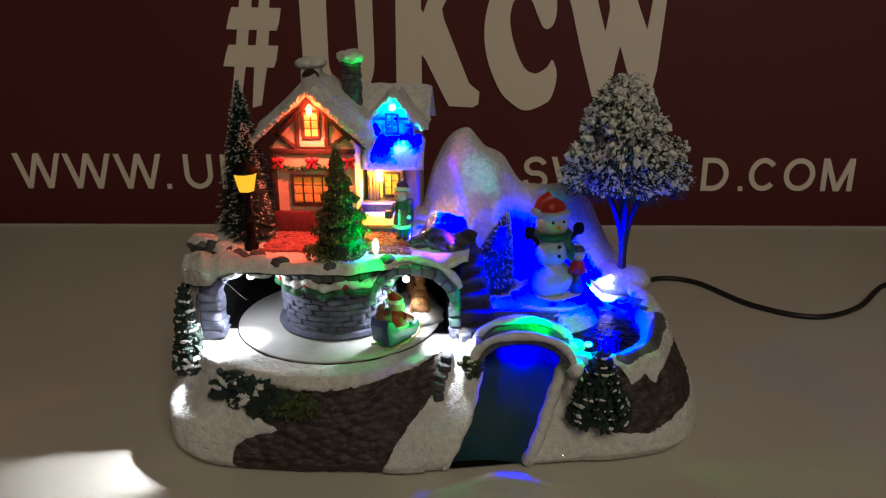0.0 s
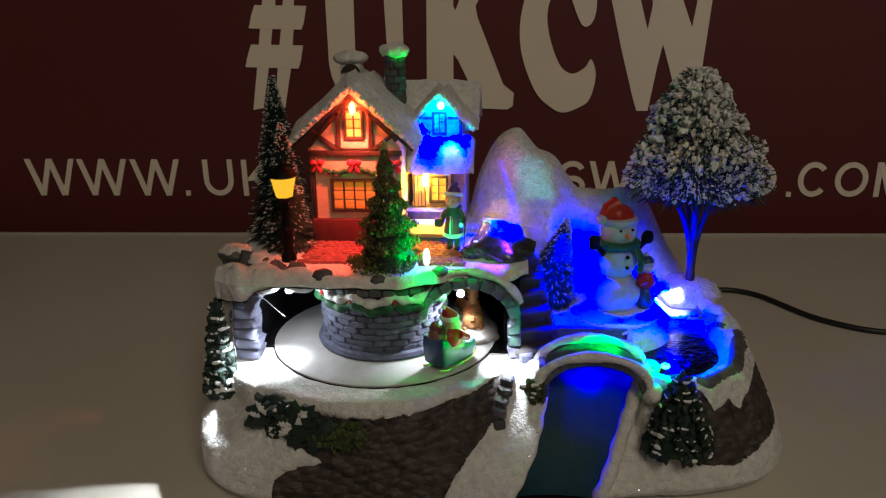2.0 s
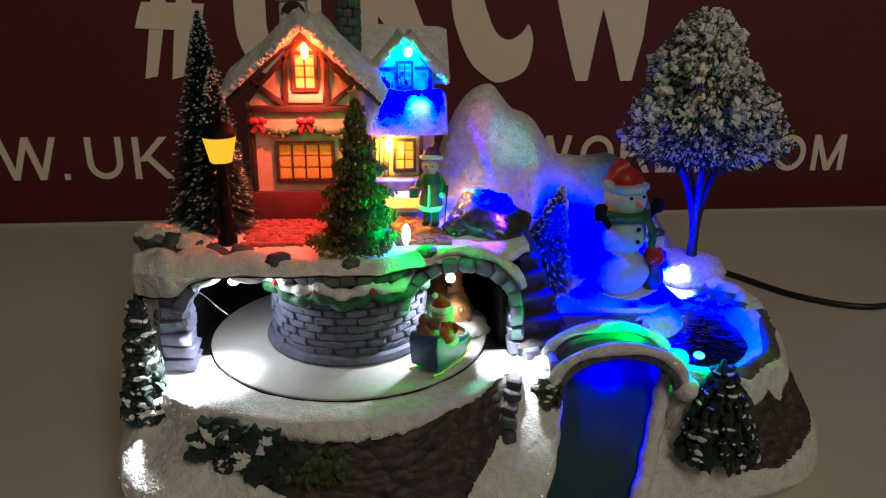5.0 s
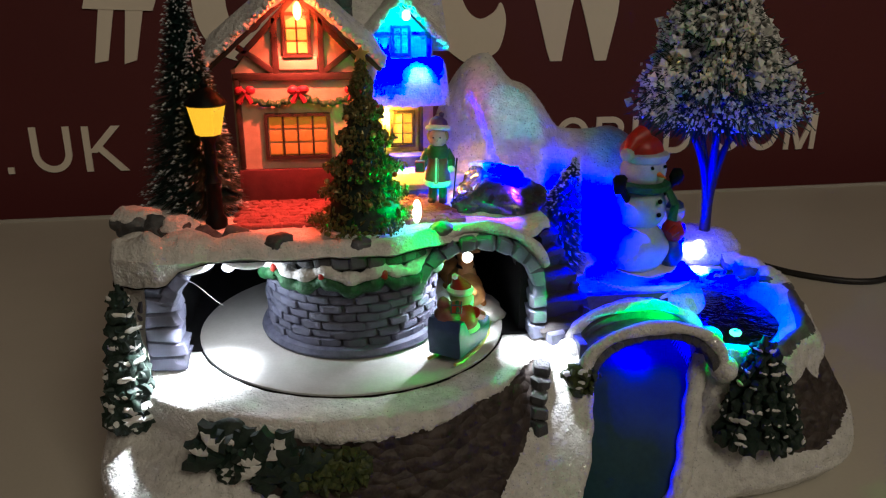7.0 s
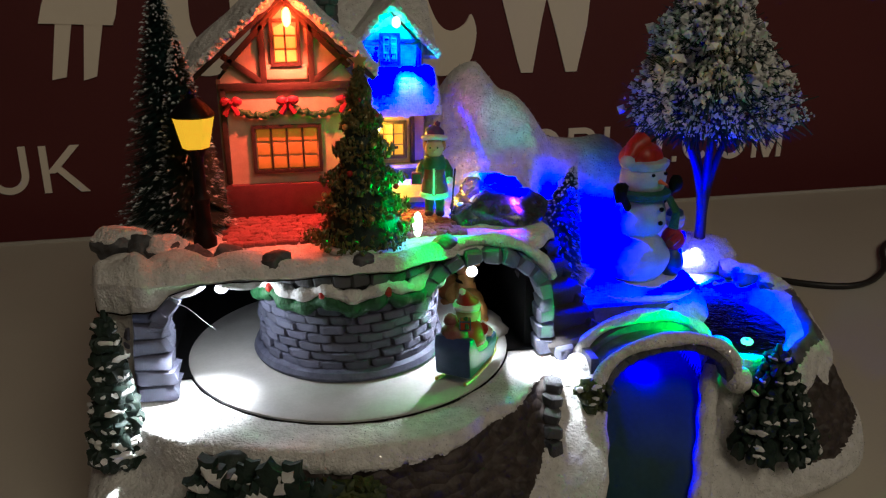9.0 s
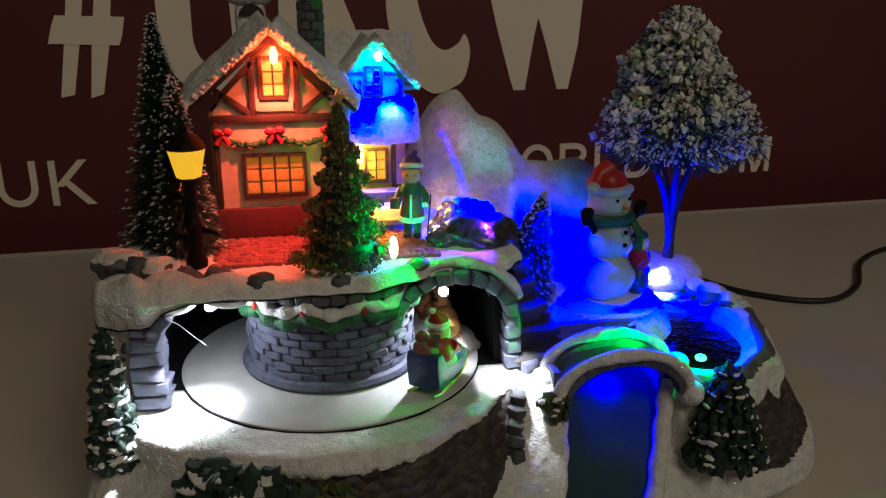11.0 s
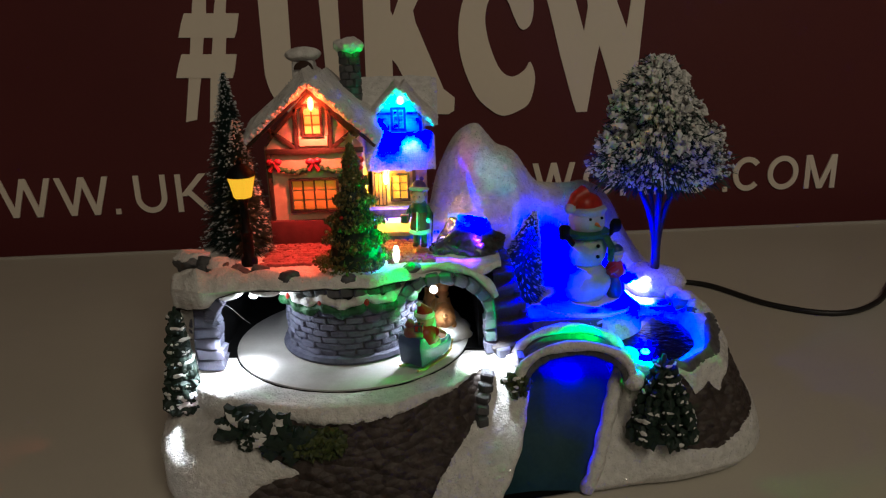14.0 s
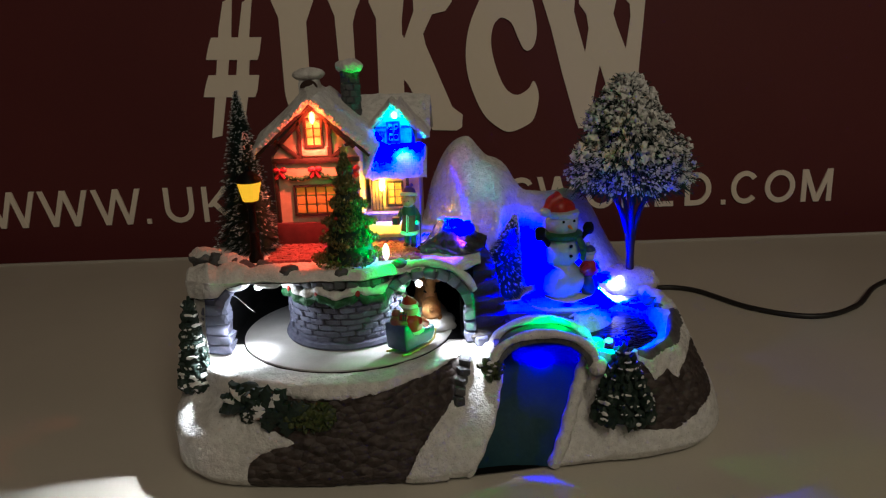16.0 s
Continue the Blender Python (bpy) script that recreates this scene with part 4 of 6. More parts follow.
def make_tower():
    t = thing("brick_tower", (DISC.x, DISC.y, LEDGE), "round grey brick tower hung with a green garland", "tower")
    bm = bmesh.new()
    lathe(bm, (DISC.x, DISC.y, 0), [(0.0325, 0.0570), (0.0325, 0.0975)], 64)
    part("core", bm, M_STONE_DARK, t)
    bm = bmesh.new()
    lathe(bm, (DISC.x, DISC.y, 0), [(0.0340, 0.0566), (0.0368, 0.0568), (0.0374, 0.0582), (0.0366, 0.0600), (0.0345, 0.0606)], 72)
    part("foot_ring", bm, M_STONE, t, "smooth grey stone foot ring")
    rows, per = 7, 24
    h = 0.00345
    for r in range(rows):
        for k in range(per):
            a = 2 * math.pi * (k + 0.5 * (r % 2)) / per + 0.02 * math.sin(5.1 * k + r)
            rr = 0.0330 + 0.0005 * math.sin(3.3 * k + 2 * r)
            place("brick", BRICKS, k * 3 + r, pose(DISC.x + rr * math.cos(a), DISC.y + rr * math.sin(a), 0.0620 + r * h, 0, 0, math.degrees(a) + 90) @ Matrix.Diagonal((0.0082, 0.0030, 0.0032, 1)), t)
    # dark recess under the rim, rim blocks
    for k in range(16):
        a = radians(188 + k * 10.6)
        place("dark_stone", DARKS, k, pose(DISC.x + 0.0340 * math.cos(a), DISC.y + 0.0340 * math.sin(a), 0.0955, 0, 0, math.degrees(a) + 90) @ Matrix.Diagonal((0.0064, 0.006, 0.0060, 1)), t)
    # garland scallops with snow above
    n = 150
    for nm, material, z0, dip, rad, lab in (("garland", M_GREEN, 0.0882, 0.0040, 0.0027, "dark green scalloped garland"), ("snow_swag", M_SNOW, 0.0920, 0.0034, 0.0025, "white scalloped snow edge")):
        bm = bmesh.new()
        pts = []
        for i in range(n + 1):
            a = radians(182 + 176 * i / n)
            s = abs(math.sin(math.pi * 5 * i / n))
            p = Vector((DISC.x + 0.0352 * math.cos(a), DISC.y + 0.0352 * math.sin(a), z0 - dip * s))
            p.z += 0.0003 * noise.noise(p * 700)
            pts.append(p)
        tube(bm, pts, lambda u: rad * (1 + 0.25 * math.sin(80 * u)), 10)
        part(nm, bm, material, t, lab)
    for i in range(6):
        a = radians(182 + 176 * i / 5)
        bm = bmesh.new()
        c = Vector((DISC.x + 0.0366 * math.cos(a), DISC.y + 0.0366 * math.sin(a), 0.0895))
        ball(bm, c, 0.0016, 2, (1, 1, 1.3), 0.2, 500)
        part("red_bow", bm, M_RED, t)


make_tower()


def make_turntable():
    t = thing("turntable", (DISC.x, DISC.y, LEDGE), "round white turntable disc set in the snow", "turntable")
    bm = bmesh.new()
    lathe(bm, (DISC.x, DISC.y, 0), [(0.0618, 0.0535), (0.0618, 0.0561), (0.0614, 0.0564), (0.0300, 0.0564)], 128)
    part("disc", bm, M_DISC, t)
    bm = bmesh.new()
    lathe(bm, (DISC.x, DISC.y, 0), [(0.0624, 0.0535), (0.0624, 0.0554), (0.0616, 0.0554), (0.0616, 0.0535)], 128)
    part("gap_ring", bm, M_BLACK, t, "dark gap round the disc")


make_turntable()


# ---------------------------------------------------------------- house
def make_house():
    t = thing("village_house", (-0.04, 0.545, 0.1), "half-timbered cottage with snowy roofs and lit windows", "house")
    F = 0.5120
    x0, x1 = -0.0770, -0.0260
    xm = (x0 + x1) / 2 - 0.0005
    # main wall body with gable
    bm = bmesh.new()
    prism(bm, [(x0, 0.1145), (x1, 0.1145), (x1, 0.1560), (xm, 0.1860), (x0, 0.1560)], F, 0.5720)
    part("wall", bm, M_PLASTER, t, "cream plaster gable wall")
    bm = bmesh.new()
    box(bm, (-0.0515, 0.5405, 0.1070), (0.0535, 0.0620, 0.0152), bevel=0.0006)
    part("plinth", bm, M_PLINTH, t, "dark red plinth")
    bm = bmesh.new()
    box(bm, (x0 - 0.0006, 0.5415, 0.1350), (0.0016, 0.0600, 0.0420))
    part("side_wall", bm, M_SIDE, t, "brown side wall")

    def beam(a, b, w=0.0026, y=F - 0.0008, d=0.0024):
        bm = bmesh.new()
        ax, az = a
        bx, bz = b
        ln = math.hypot(bx - ax, bz - az)
        box(bm, ((ax + bx) / 2, y, (az + bz) / 2), (ln, d, w), tilt=(0, -math.degrees(math.atan2(bz - az, bx - ax))), bevel=0.0004)
        part("beam", bm, M_TIMBER, t)

    beam((x0 - 0.001, 0.1530), (x1 + 0.001, 0.1530), 0.0030)
    for x in (-0.0605, -0.0420):
        beam((x, 0.1540), (x, 0.1765), 0.0024)
    beam((-0.0755, 0.1650), (-0.0615, 0.1550), 0.0024)
    beam((-0.0275, 0.1650), (-0.0410, 0.1550), 0.0024)
    beam((-0.0755, 0.1600), (-0.0515, 0.1845), 0.0024)
    beam((-0.0275, 0.1600), (-0.0515, 0.1845), 0.0024)
    beam((x0 + 0.0006, 0.1150), (x0 + 0.0006, 0.1530), 0.0022)

    def window(cx, cz, w, h, cols, rows, y, pane, arched=False, frame_m=M_TIMBER):
        bm = bmesh.new()
        b = 0.0013
        for s in (-1, 1):
            box(bm, (cx + s * (w / 2 + b / 2), y - 0.0008, cz), (b, 0.0022, h + 2 * b))
            box(bm, (cx, y - 0.0008, cz + s * (h / 2 + b / 2)), (w, 0.0022, b))
        win = part("window", bm, frame_m, t)
        for i in range(cols):
            for j in range(rows):
                bm = bmesh.new()
                pw, ph = w / cols, h / rows
                px, pz = cx - w / 2 + (i + 0.5) * pw, cz - h / 2 + (j + 0.5) * ph
                top = arched and j == rows - 1
                if top:
                    lo, hi = (i == 0), (i == cols - 1)
                    pts = [(px - pw * 0.42, pz - ph * 0.42), (px + pw * 0.42, pz - ph * 0.42), (px + pw * 0.42, pz + ph * (0.1 if hi else 0.45)), (px - pw * 0.42, pz + ph * (0.1 if lo else 0.45))]
                    prism(bm, pts, y - 0.0006, y + 0.0004)
                else:
                    box(bm, (px, y - 0.0001, pz), (pw * 0.84, 0.0010, ph * 0.84), bevel=0.0002)
                part("pane", bm, pane, win, "amber window pane" if pane is not M_PANE_BLUE else "")
        for i in range(1, cols):
            bm = bmesh.new()
            box(bm, (cx - w / 2 + i * w / cols, y - 0.0007, cz), (0.0006, 0.0016, h))
            part("muntin", bm, frame_m, win)
        return win

    window(-0.0530, 0.1285, 0.0245, 0.0165, 4, 3, F, M_PANE)
    window(-0.0515, 0.1695, 0.0088, 0.0150, 2, 3, F - 0.0006, M_PANE_LIT, True)
    bm = bmesh.new()
    box(bm, (-0.0515, F - 0.0006, 0.1585), (0.0155, 0.0018, 0.0055), bevel=0.0004)
    part("sill_panel", bm, M_PLASTER, t)
    # garland with bows under the beam
    bm = bmesh.new()
    pts = []
    for i in range(41):
        u = i / 40
        pts.append((x0 + 0.003 + 0.045 * u, F - 0.0020, 0.1455 - 0.0034 * abs(math.sin(math.pi * 2 * u)) + 0.0004 * math.sin(60 * u)))
    tube(bm, pts, lambda u: 0.0013 + 0.0004 * math.sin(90 * u), 8)
    part("garland", bm, M_GREEN, t, "dark green garland with red bows")
    for cx in (-0.0735, -0.0520, -0.0290):
        bm = bmesh.new()
        for s in (-1, 1):
            ball(bm, (cx + s * 0.0021, F - 0.0030, 0.1478), 0.0020, 2, (1.1, 0.6, 0.9), 0.2, 500)
            rod(bm, (cx, F - 0.0030, 0.1470), (cx + s * 0.0026, F - 0.0026, 0.1428), 0.0010, 0.0014, 6)
        ball(bm, (cx, F - 0.0038, 0.1474), 0.0010, 1)
        part("bow", bm, M_RED, t, "red painted bow")

    # snowy roof over the gable: two thick wavy planes
    def roof_plane(xa, za, xb, zb, ya, yb, thick=0.0045, name="roof", over=0.0, seed=0.0):
        bm = bmesh.new()
        nu, nv = 28, 34
        up = Vector((-(zb - za), 0, xb - xa)).normalized()
        if up.z < 0:
            up = -up
        T, B = [], []
        for i in range(nu + 1):
            u = i / nu
            T.append([])
            B.append([])
            for j in range(nv + 1):
                v = j / nv
                p = Vector((xa + (xb - xa) * u, ya + (yb - ya) * v, za + (zb - za) * u))
                sag = -0.0012 * math.sin(math.pi * u)
                th = thick * (0.34 + 0.66 * ramp01(v, 0.0, 0.30)) * (1 - 0.5 * ramp01(v, 0.85, 1.0)) * (0.6 + 0.4 * ramp01(u, 0, 0.22))
                w = 0.0007 * noise.noise(p * 130 + Vector((seed, 0, 0)))
                drip = 0.0014 * max(0, noise.noise(Vector((p.x * 200, p.z * 200, seed)))) * (1 - ramp01(v, 0, 0.06))
                T[-1].append(bm.verts.new(p + up * (th + w + sag)))
                B[-1].append(bm.verts.new(p - up * drip))
        for i in range(nu):
            for j in range(nv):
                bm.faces.new((T[i][j], T[i + 1][j], T[i + 1][j + 1], T[i][j + 1]))
                bm.faces.new((B[i][j + 1], B[i + 1][j + 1], B[i + 1][j], B[i][j]))
        for i in range(nu):
            bm.faces.new((B[i][0], B[i + 1][0], T[i + 1][0], T[i][0]))
            bm.faces.new((T[i][nv], T[i + 1][nv], B[i + 1][nv], B[i][nv]))
        for j in range(nv):
            bm.faces.new((T[0][j], T[0][j + 1], B[0][j + 1], B[0][j]))
            bm.faces.new((B[nu][j], B[nu][j + 1], T[nu][j + 1], T[nu][j]))
        bmesh.ops.recalc_face_normals(bm, faces=bm.faces[:])
        return part(name, bm, M_SNOW, t, "thick white snow-covered roof")

    roof_plane(-0.0890, 0.1565, xm + 0.0010, 0.1880, F - 0.0070, 0.5760, 0.0095, seed=1)
    roof_plane(-0.0170, 0.1565, xm - 0.0010, 0.1880, F - 0.0070, 0.5760, 0.0070, seed=4)
    # dark bargeboards at the eaves
    for a, b in (((-0.0880, 0.1555), (-0.0520, 0.1865)), ((-0.0180, 0.1555), (-0.0515, 0.1865))):
        beam(a, b, 0.0020, F - 0.0058, 0.0016)

    def icy_edge(a, b, y, seed, size=0.0011, n=120):
        rng = random.Random(seed)
        bm = bmesh.new()
        for i in range(n):
            u = (i + rng.random()) / n
            c = Vector((a[0] + (b[0] - a[0]) * u, y + rng.uniform(-0.0012, 0.0012), a[1] + (b[1] - a[1]) * u + rng.uniform(-0.0010, 0.0012)))
            ball(bm, c, size * rng.uniform(0.55, 1.15), 2, (1.1, 0.9, 1.0), 0.5, 700)
        part("icy_edge", bm, M_SNOW, t, "frosty white crust along the eaves")

    icy_edge((-0.0885, 0.1580), (-0.0518, 0.1900), F - 0.0066, 1)
    icy_edge((-0.0172, 0.1580), (-0.0512, 0.1900), F - 0.0066, 2)
    icy_edge((-0.0268, 0.1612), (-0.0062, 0.1822), 0.5385, 3, 0.0011, 90)
    icy_edge((0.0138, 0.1612), (-0.0062, 0.1822), 0.5385, 4, 0.0011, 90)

    # wing to the east with a dormer, lower roof and porch
    bm = bmesh.new()
    box(bm, (-0.0080, 0.5680, 0.1330), (0.0320, 0.0440, 0.0660))
    part("wing_wall", bm, M_PLASTER, t, "cream plaster wing wall")

    def draped(name, x0, x1, y0, y1, height, thick, label, drip=0.0):
        """A thick sheet of snow over a roof; height(u, v) gives its underside."""
        bm = bmesh.new()
        nu, nv = 36, 26
        T, B = [], []
        for i in range(nu + 1):
            u = i / nu
            T.append([]), B.append([])
            for j in range(nv + 1):
                v = j / nv
                e = 1 - abs(2 * u - 1) ** 8
                x, y = x0 + (x1 - x0) * u, y0 + (y1 - y0) * v + 0.003 * (1 - e)
                p = Vector((x, y, height(u, v)))
                T[-1].append(bm.verts.new(p + Vector((0, 0, thick * (0.35 + 0.65 * e) * (0.45 + 0.55 * ramp01(v, 0, 0.16)) + 0.0008 * noise.noise(p * 140)))))
                B[-1].append(bm.verts.new(p + Vector((0, 0, -drip * (0.6 + max(0, noise.noise(Vector((x * 230, 0, 2))))) * (1 - ramp01(v, 0, 0.12))))))
        for i in range(nu):
            for j in range(nv):
                bm.faces.new((T[i][j], T[i + 1][j], T[i + 1][j + 1], T[i][j + 1]))
                bm.faces.new((B[i][j + 1], B[i + 1][j + 1], B[i + 1][j], B[i][j]))
            bm.faces.new((B[i][0], B[i + 1][0], T[i + 1][0], T[i][0]))
            bm.faces.new((T[i][nv], T[i + 1][nv], B[i + 1][nv], B[i][nv]))
        for j in range(nv):
            bm.faces.new((T[0][j], T[0][j + 1], B[0][j + 1], B[0][j]))
            bm.faces.new((B[nu][j], B[nu][j + 1], T[nu][j + 1], T[nu][j]))
        return part(name, bm, M_SNOW, t, label)

    draped("wing_roof", -0.0420, 0.0160, 0.5480, 0.6000, lambda u, v: 0.1590 + 0.0225 * (v / 0.58 if v < 0.58 else (1 - v) / 0.42), 0.0040, "thick white snow-covered roof")
    # dormer
    D = 0.5450
    bm = bmesh.new()
    prism(bm, [(-0.0205, 0.1500), (0.0068, 0.1500), (0.0068, 0.1650), (-0.0062, 0.1790), (-0.0205, 0.1650)], D, 0.5720)
    part("dormer_wall", bm, M_PLASTER, t, "pale dormer wall")
    roof_plane(-0.0270, 0.1605, -0.0058, 0.1810, D - 0.0070, 0.5760, 0.0050, "dormer_roof", seed=7)
    roof_plane(0.0140, 0.1605, -0.0066, 0.1810, D - 0.0070, 0.5760, 0.0050, "dormer_roof", seed=9)
    window(-0.0068, 0.1640, 0.0062, 0.0110, 2, 3, D - 0.0002, M_PANE_BLUE, True)
    beam((-0.0200, 0.1672), (-0.0112, 0.1672), 0.0014, D - 0.0006)
    beam((-0.0020, 0.1672), (0.0064, 0.1672), 0.0014, D - 0.0006)
    beam((-0.0195, 0.1520), (-0.0195, 0.1665), 0.0020, D - 0.0006)
    beam((0.0058, 0.1520), (0.0058, 0.1665), 0.0020, D - 0.0006)
    draped("porch_roof", -0.0290, 0.0140, 0.5310, 0.5475, lambda u, v: 0.1385 + 0.0125 * math.sin(v * math.pi / 2), 0.0062, "thick snow on the porch roof", 0.0030)
    # porch
    P = 0.5370
    bm = bmesh.new()
    box(bm, (-0.0110, 0.5440, 0.1270), (0.0240, 0.0140, 0.0260))
    part("porch_wall", bm, M_PLASTER, t, "cream porch wall")
    bm = bmesh.new()
    box(bm, (-0.0100, 0.5340, 0.1075), (0.0330, 0.0160, 0.0155), bevel=0.0012)
    part("porch_plinth", bm, M_STONE_DARK, t, "dark stone porch plinth")
    window(-0.0072, 0.1258, 0.0090, 0.0140, 2, 3, P - 0.0002, M_PANE_LIT)
    bm = bmesh.new()
    box(bm, (-0.0185, P - 0.0008, 0.1250), (0.0070, 0.0020, 0.0200), bevel=0.0003)
    door = part("door", bm, M_TIMBER, t, "wooden porch door")
    for k in range(3):
        bm = bmesh.new()
        box(bm, (-0.0206 + 0.0021 * k, P - 0.0020, 0.1250), (0.0016, 0.0010, 0.0185), bevel=0.0002)
        part("plank", bm, M_GOLD, door)
    beam((0.0012, 0.1150), (0.0012, 0.1380), 0.0020, P - 0.0005)
    bm = bmesh.new()
    box(bm, (-0.0090, 0.5190, 0.1068), (0.0300, 0.0160, 0.0030), tilt=(16, 0), bevel=0.0010)
    part("porch_step", bm, M_PLASTER, t, "cream sloping porch ledge")
    bm = bmesh.new()
    box(bm, (-0.0090, 0.5200, 0.1018), (0.0310, 0.0150, 0.0040), bevel=0.0008)
    part("step_riser", bm, M_STONE, t, "grey stone step")

    # chimneys
    def chimney(cx, cy, z0, z1, w, cap):
        bm = bmesh.new()
        box(bm, (cx, cy, (z0 + z1) / 2), (w * 0.86, w * 0.86, z1 - z0))
        ch = part("chimney", bm, M_STONE_DARK, t, "stone chimney with a snow cap")
        rows = int((z1 - z0) / 0.0042)
        for r in range(rows):
            for k in range(8):
                a = math.pi * 2 * (k + 0.5 * (r % 2)) / 8
                s = max(abs(math.cos(a)), abs(math.sin(a)))
                place("stone", DARKS, r + k, pose(cx + w * 0.46 * math.cos(a) / s ** 0.6, cy + w * 0.46 * math.sin(a) / s ** 0.6, z0 + 0.002 + r * 0.0042, 0, 0, math.degrees(a) + 90) @ Matrix.Diagonal((w * 0.40, w * 0.22, 0.0038, 1)), ch)
        bm = bmesh.new()
        ball(bm, (cx, cy, z1 + 0.0015), cap, 4, (1, 1, 0.55), 0.22, 200)
        part("snow_cap", bm, M_SNOW, ch, "white snow cap")

    chimney(-0.0340, 0.5560, 0.1740, 0.2035, 0.0102, 0.0088)
    bm = bmesh.new()
    box(bm, (-0.0608, 0.5585, 0.1890), (0.0135, 0.0120, 0.0190), bevel=0.003)
    ball(bm, (-0.0610, 0.5585, 0.2010), 0.0105, 4, (1, 0.85, 0.42), 0.12, 160)
    low = part("chimney", bm, M_SNOW, t, "low chimney under a lump of snow")
    # no hole is cut: a dark half-disc stands for the shaded flue
    bm = bmesh.new()
    prism(bm, [(-0.0602 + 0.0056 * math.cos(math.pi * k / 10), 0.1930 + 0.0050 * math.sin(math.pi * k / 10)) for k in range(11)], 0.5512, 0.5540)
    part("flue_opening", bm, M_TIMBER, low, "dark arched plate standing for the shaded opening under the snow")
    return t


make_house()


# ---------------------------------------------------------------- bottle-brush and other trees
def needle_crown(h, r, count, tip_share, seed, length=0.010, droop=-0.25, width=0.00032, taper=0.9):
    """Needles of a bottle-brush tree: thin blades out from the stem, some with frosted tips. Base at the origin."""
    rng = random.Random(seed)
    verts, faces, mats = [], [], []
    for i in range(count):
        u = rng.random() ** 0.85
        rad = r * (1 - u) ** taper + 0.0012
        a = rng.uniform(0, 2 * math.pi)
        ln = rad * rng.uniform(0.72, 1.12)
        z0 = h * u
        s = Vector((math.cos(a), math.sin(a), 0))
        side = Vector((-s.y, s.x, 0)) * width
        p0 = Vector((0, 0, z0)) + s * rad * 0.15
        p1 = Vector((0, 0, z0 + droop * ln + rng.uniform(-0.0012, 0.0012))) + s * ln
        pm = p0.lerp(p1, 0.72)
        k = len(verts)
        up = Vector((0, 0, width))
        verts += [p0 - side, p0 + side, pm + side + up, pm - side + up, p1 + up]
        faces += [(k, k + 1, k + 2, k + 3), (k + 3, k + 2, k + 4)]
        frost = rng.random() < tip_share
        mats += [0, 1 if frost else 0]
        if frost:
            w = width * 1.5
            k = len(verts)
            q = pm.lerp(p1, 0.5) + Vector((0, 0, width * 2))
            verts += [q - s * w * 2 - side, q + side * 1.5, q + s * w * 2, q - side * 1.5, q + up * 2]
            faces += [(k, k + 1, k + 4), (k + 1, k + 2, k + 4), (k + 2, k + 3, k + 4), (k + 3, k, k + 4)]
            mats += [1] * 4
    me = bpy.data.meshes.new("needles")
    me.from_pydata(verts, [], faces)
    me.materials.append(M_NEEDLE)
    me.materials.append(M_TIP)
    me.polygons.foreach_set("material_index", mats)
    return me


def make_pine(at, h, r, count, seed, label, frost=0.16, lean=(0, 0), group="bottle-brush pines"):
    t = thing("pine_tree", at, label, "pine tree", group)
    ob = new("crown", needle_crown(h * 0.95, r, count, frost, seed))
    hang(ob, t)
    ob.matrix_basis = Matrix.Translation((at[0], at[1], at[2] + h * 0.05)) @ pose(0, 0, 0, lean[0], lean[1], 0)
    bm = bmesh.new()
    q = pose(0, 0, 0, lean[0], lean[1], 0)
    rod(bm, at, Vector(at) + q @ Vector((0, 0, h * 0.97)), 0.0012, 0.0005, 8)
    part("trunk", bm, M_TRUNK, t)
    return t


make_pine((-0.0985, 0.5200, 0.0990), 0.0950, 0.0225, 8500, 5, "tall dark green bottle-brush pine with frosted tips", 0.09)
make_pine((-0.0905, 0.5020, 0.0990), 0.0720, 0.0165, 6200, 6, "dark green bottle-brush pine beside the street lamp", 0.09)
make_pine((0.0570, 0.5120, 0.0640), 0.0520, 0.0200, 8500, 7, "small bluish bottle-brush pine beside the stone steps", 0.10, (0, 13))


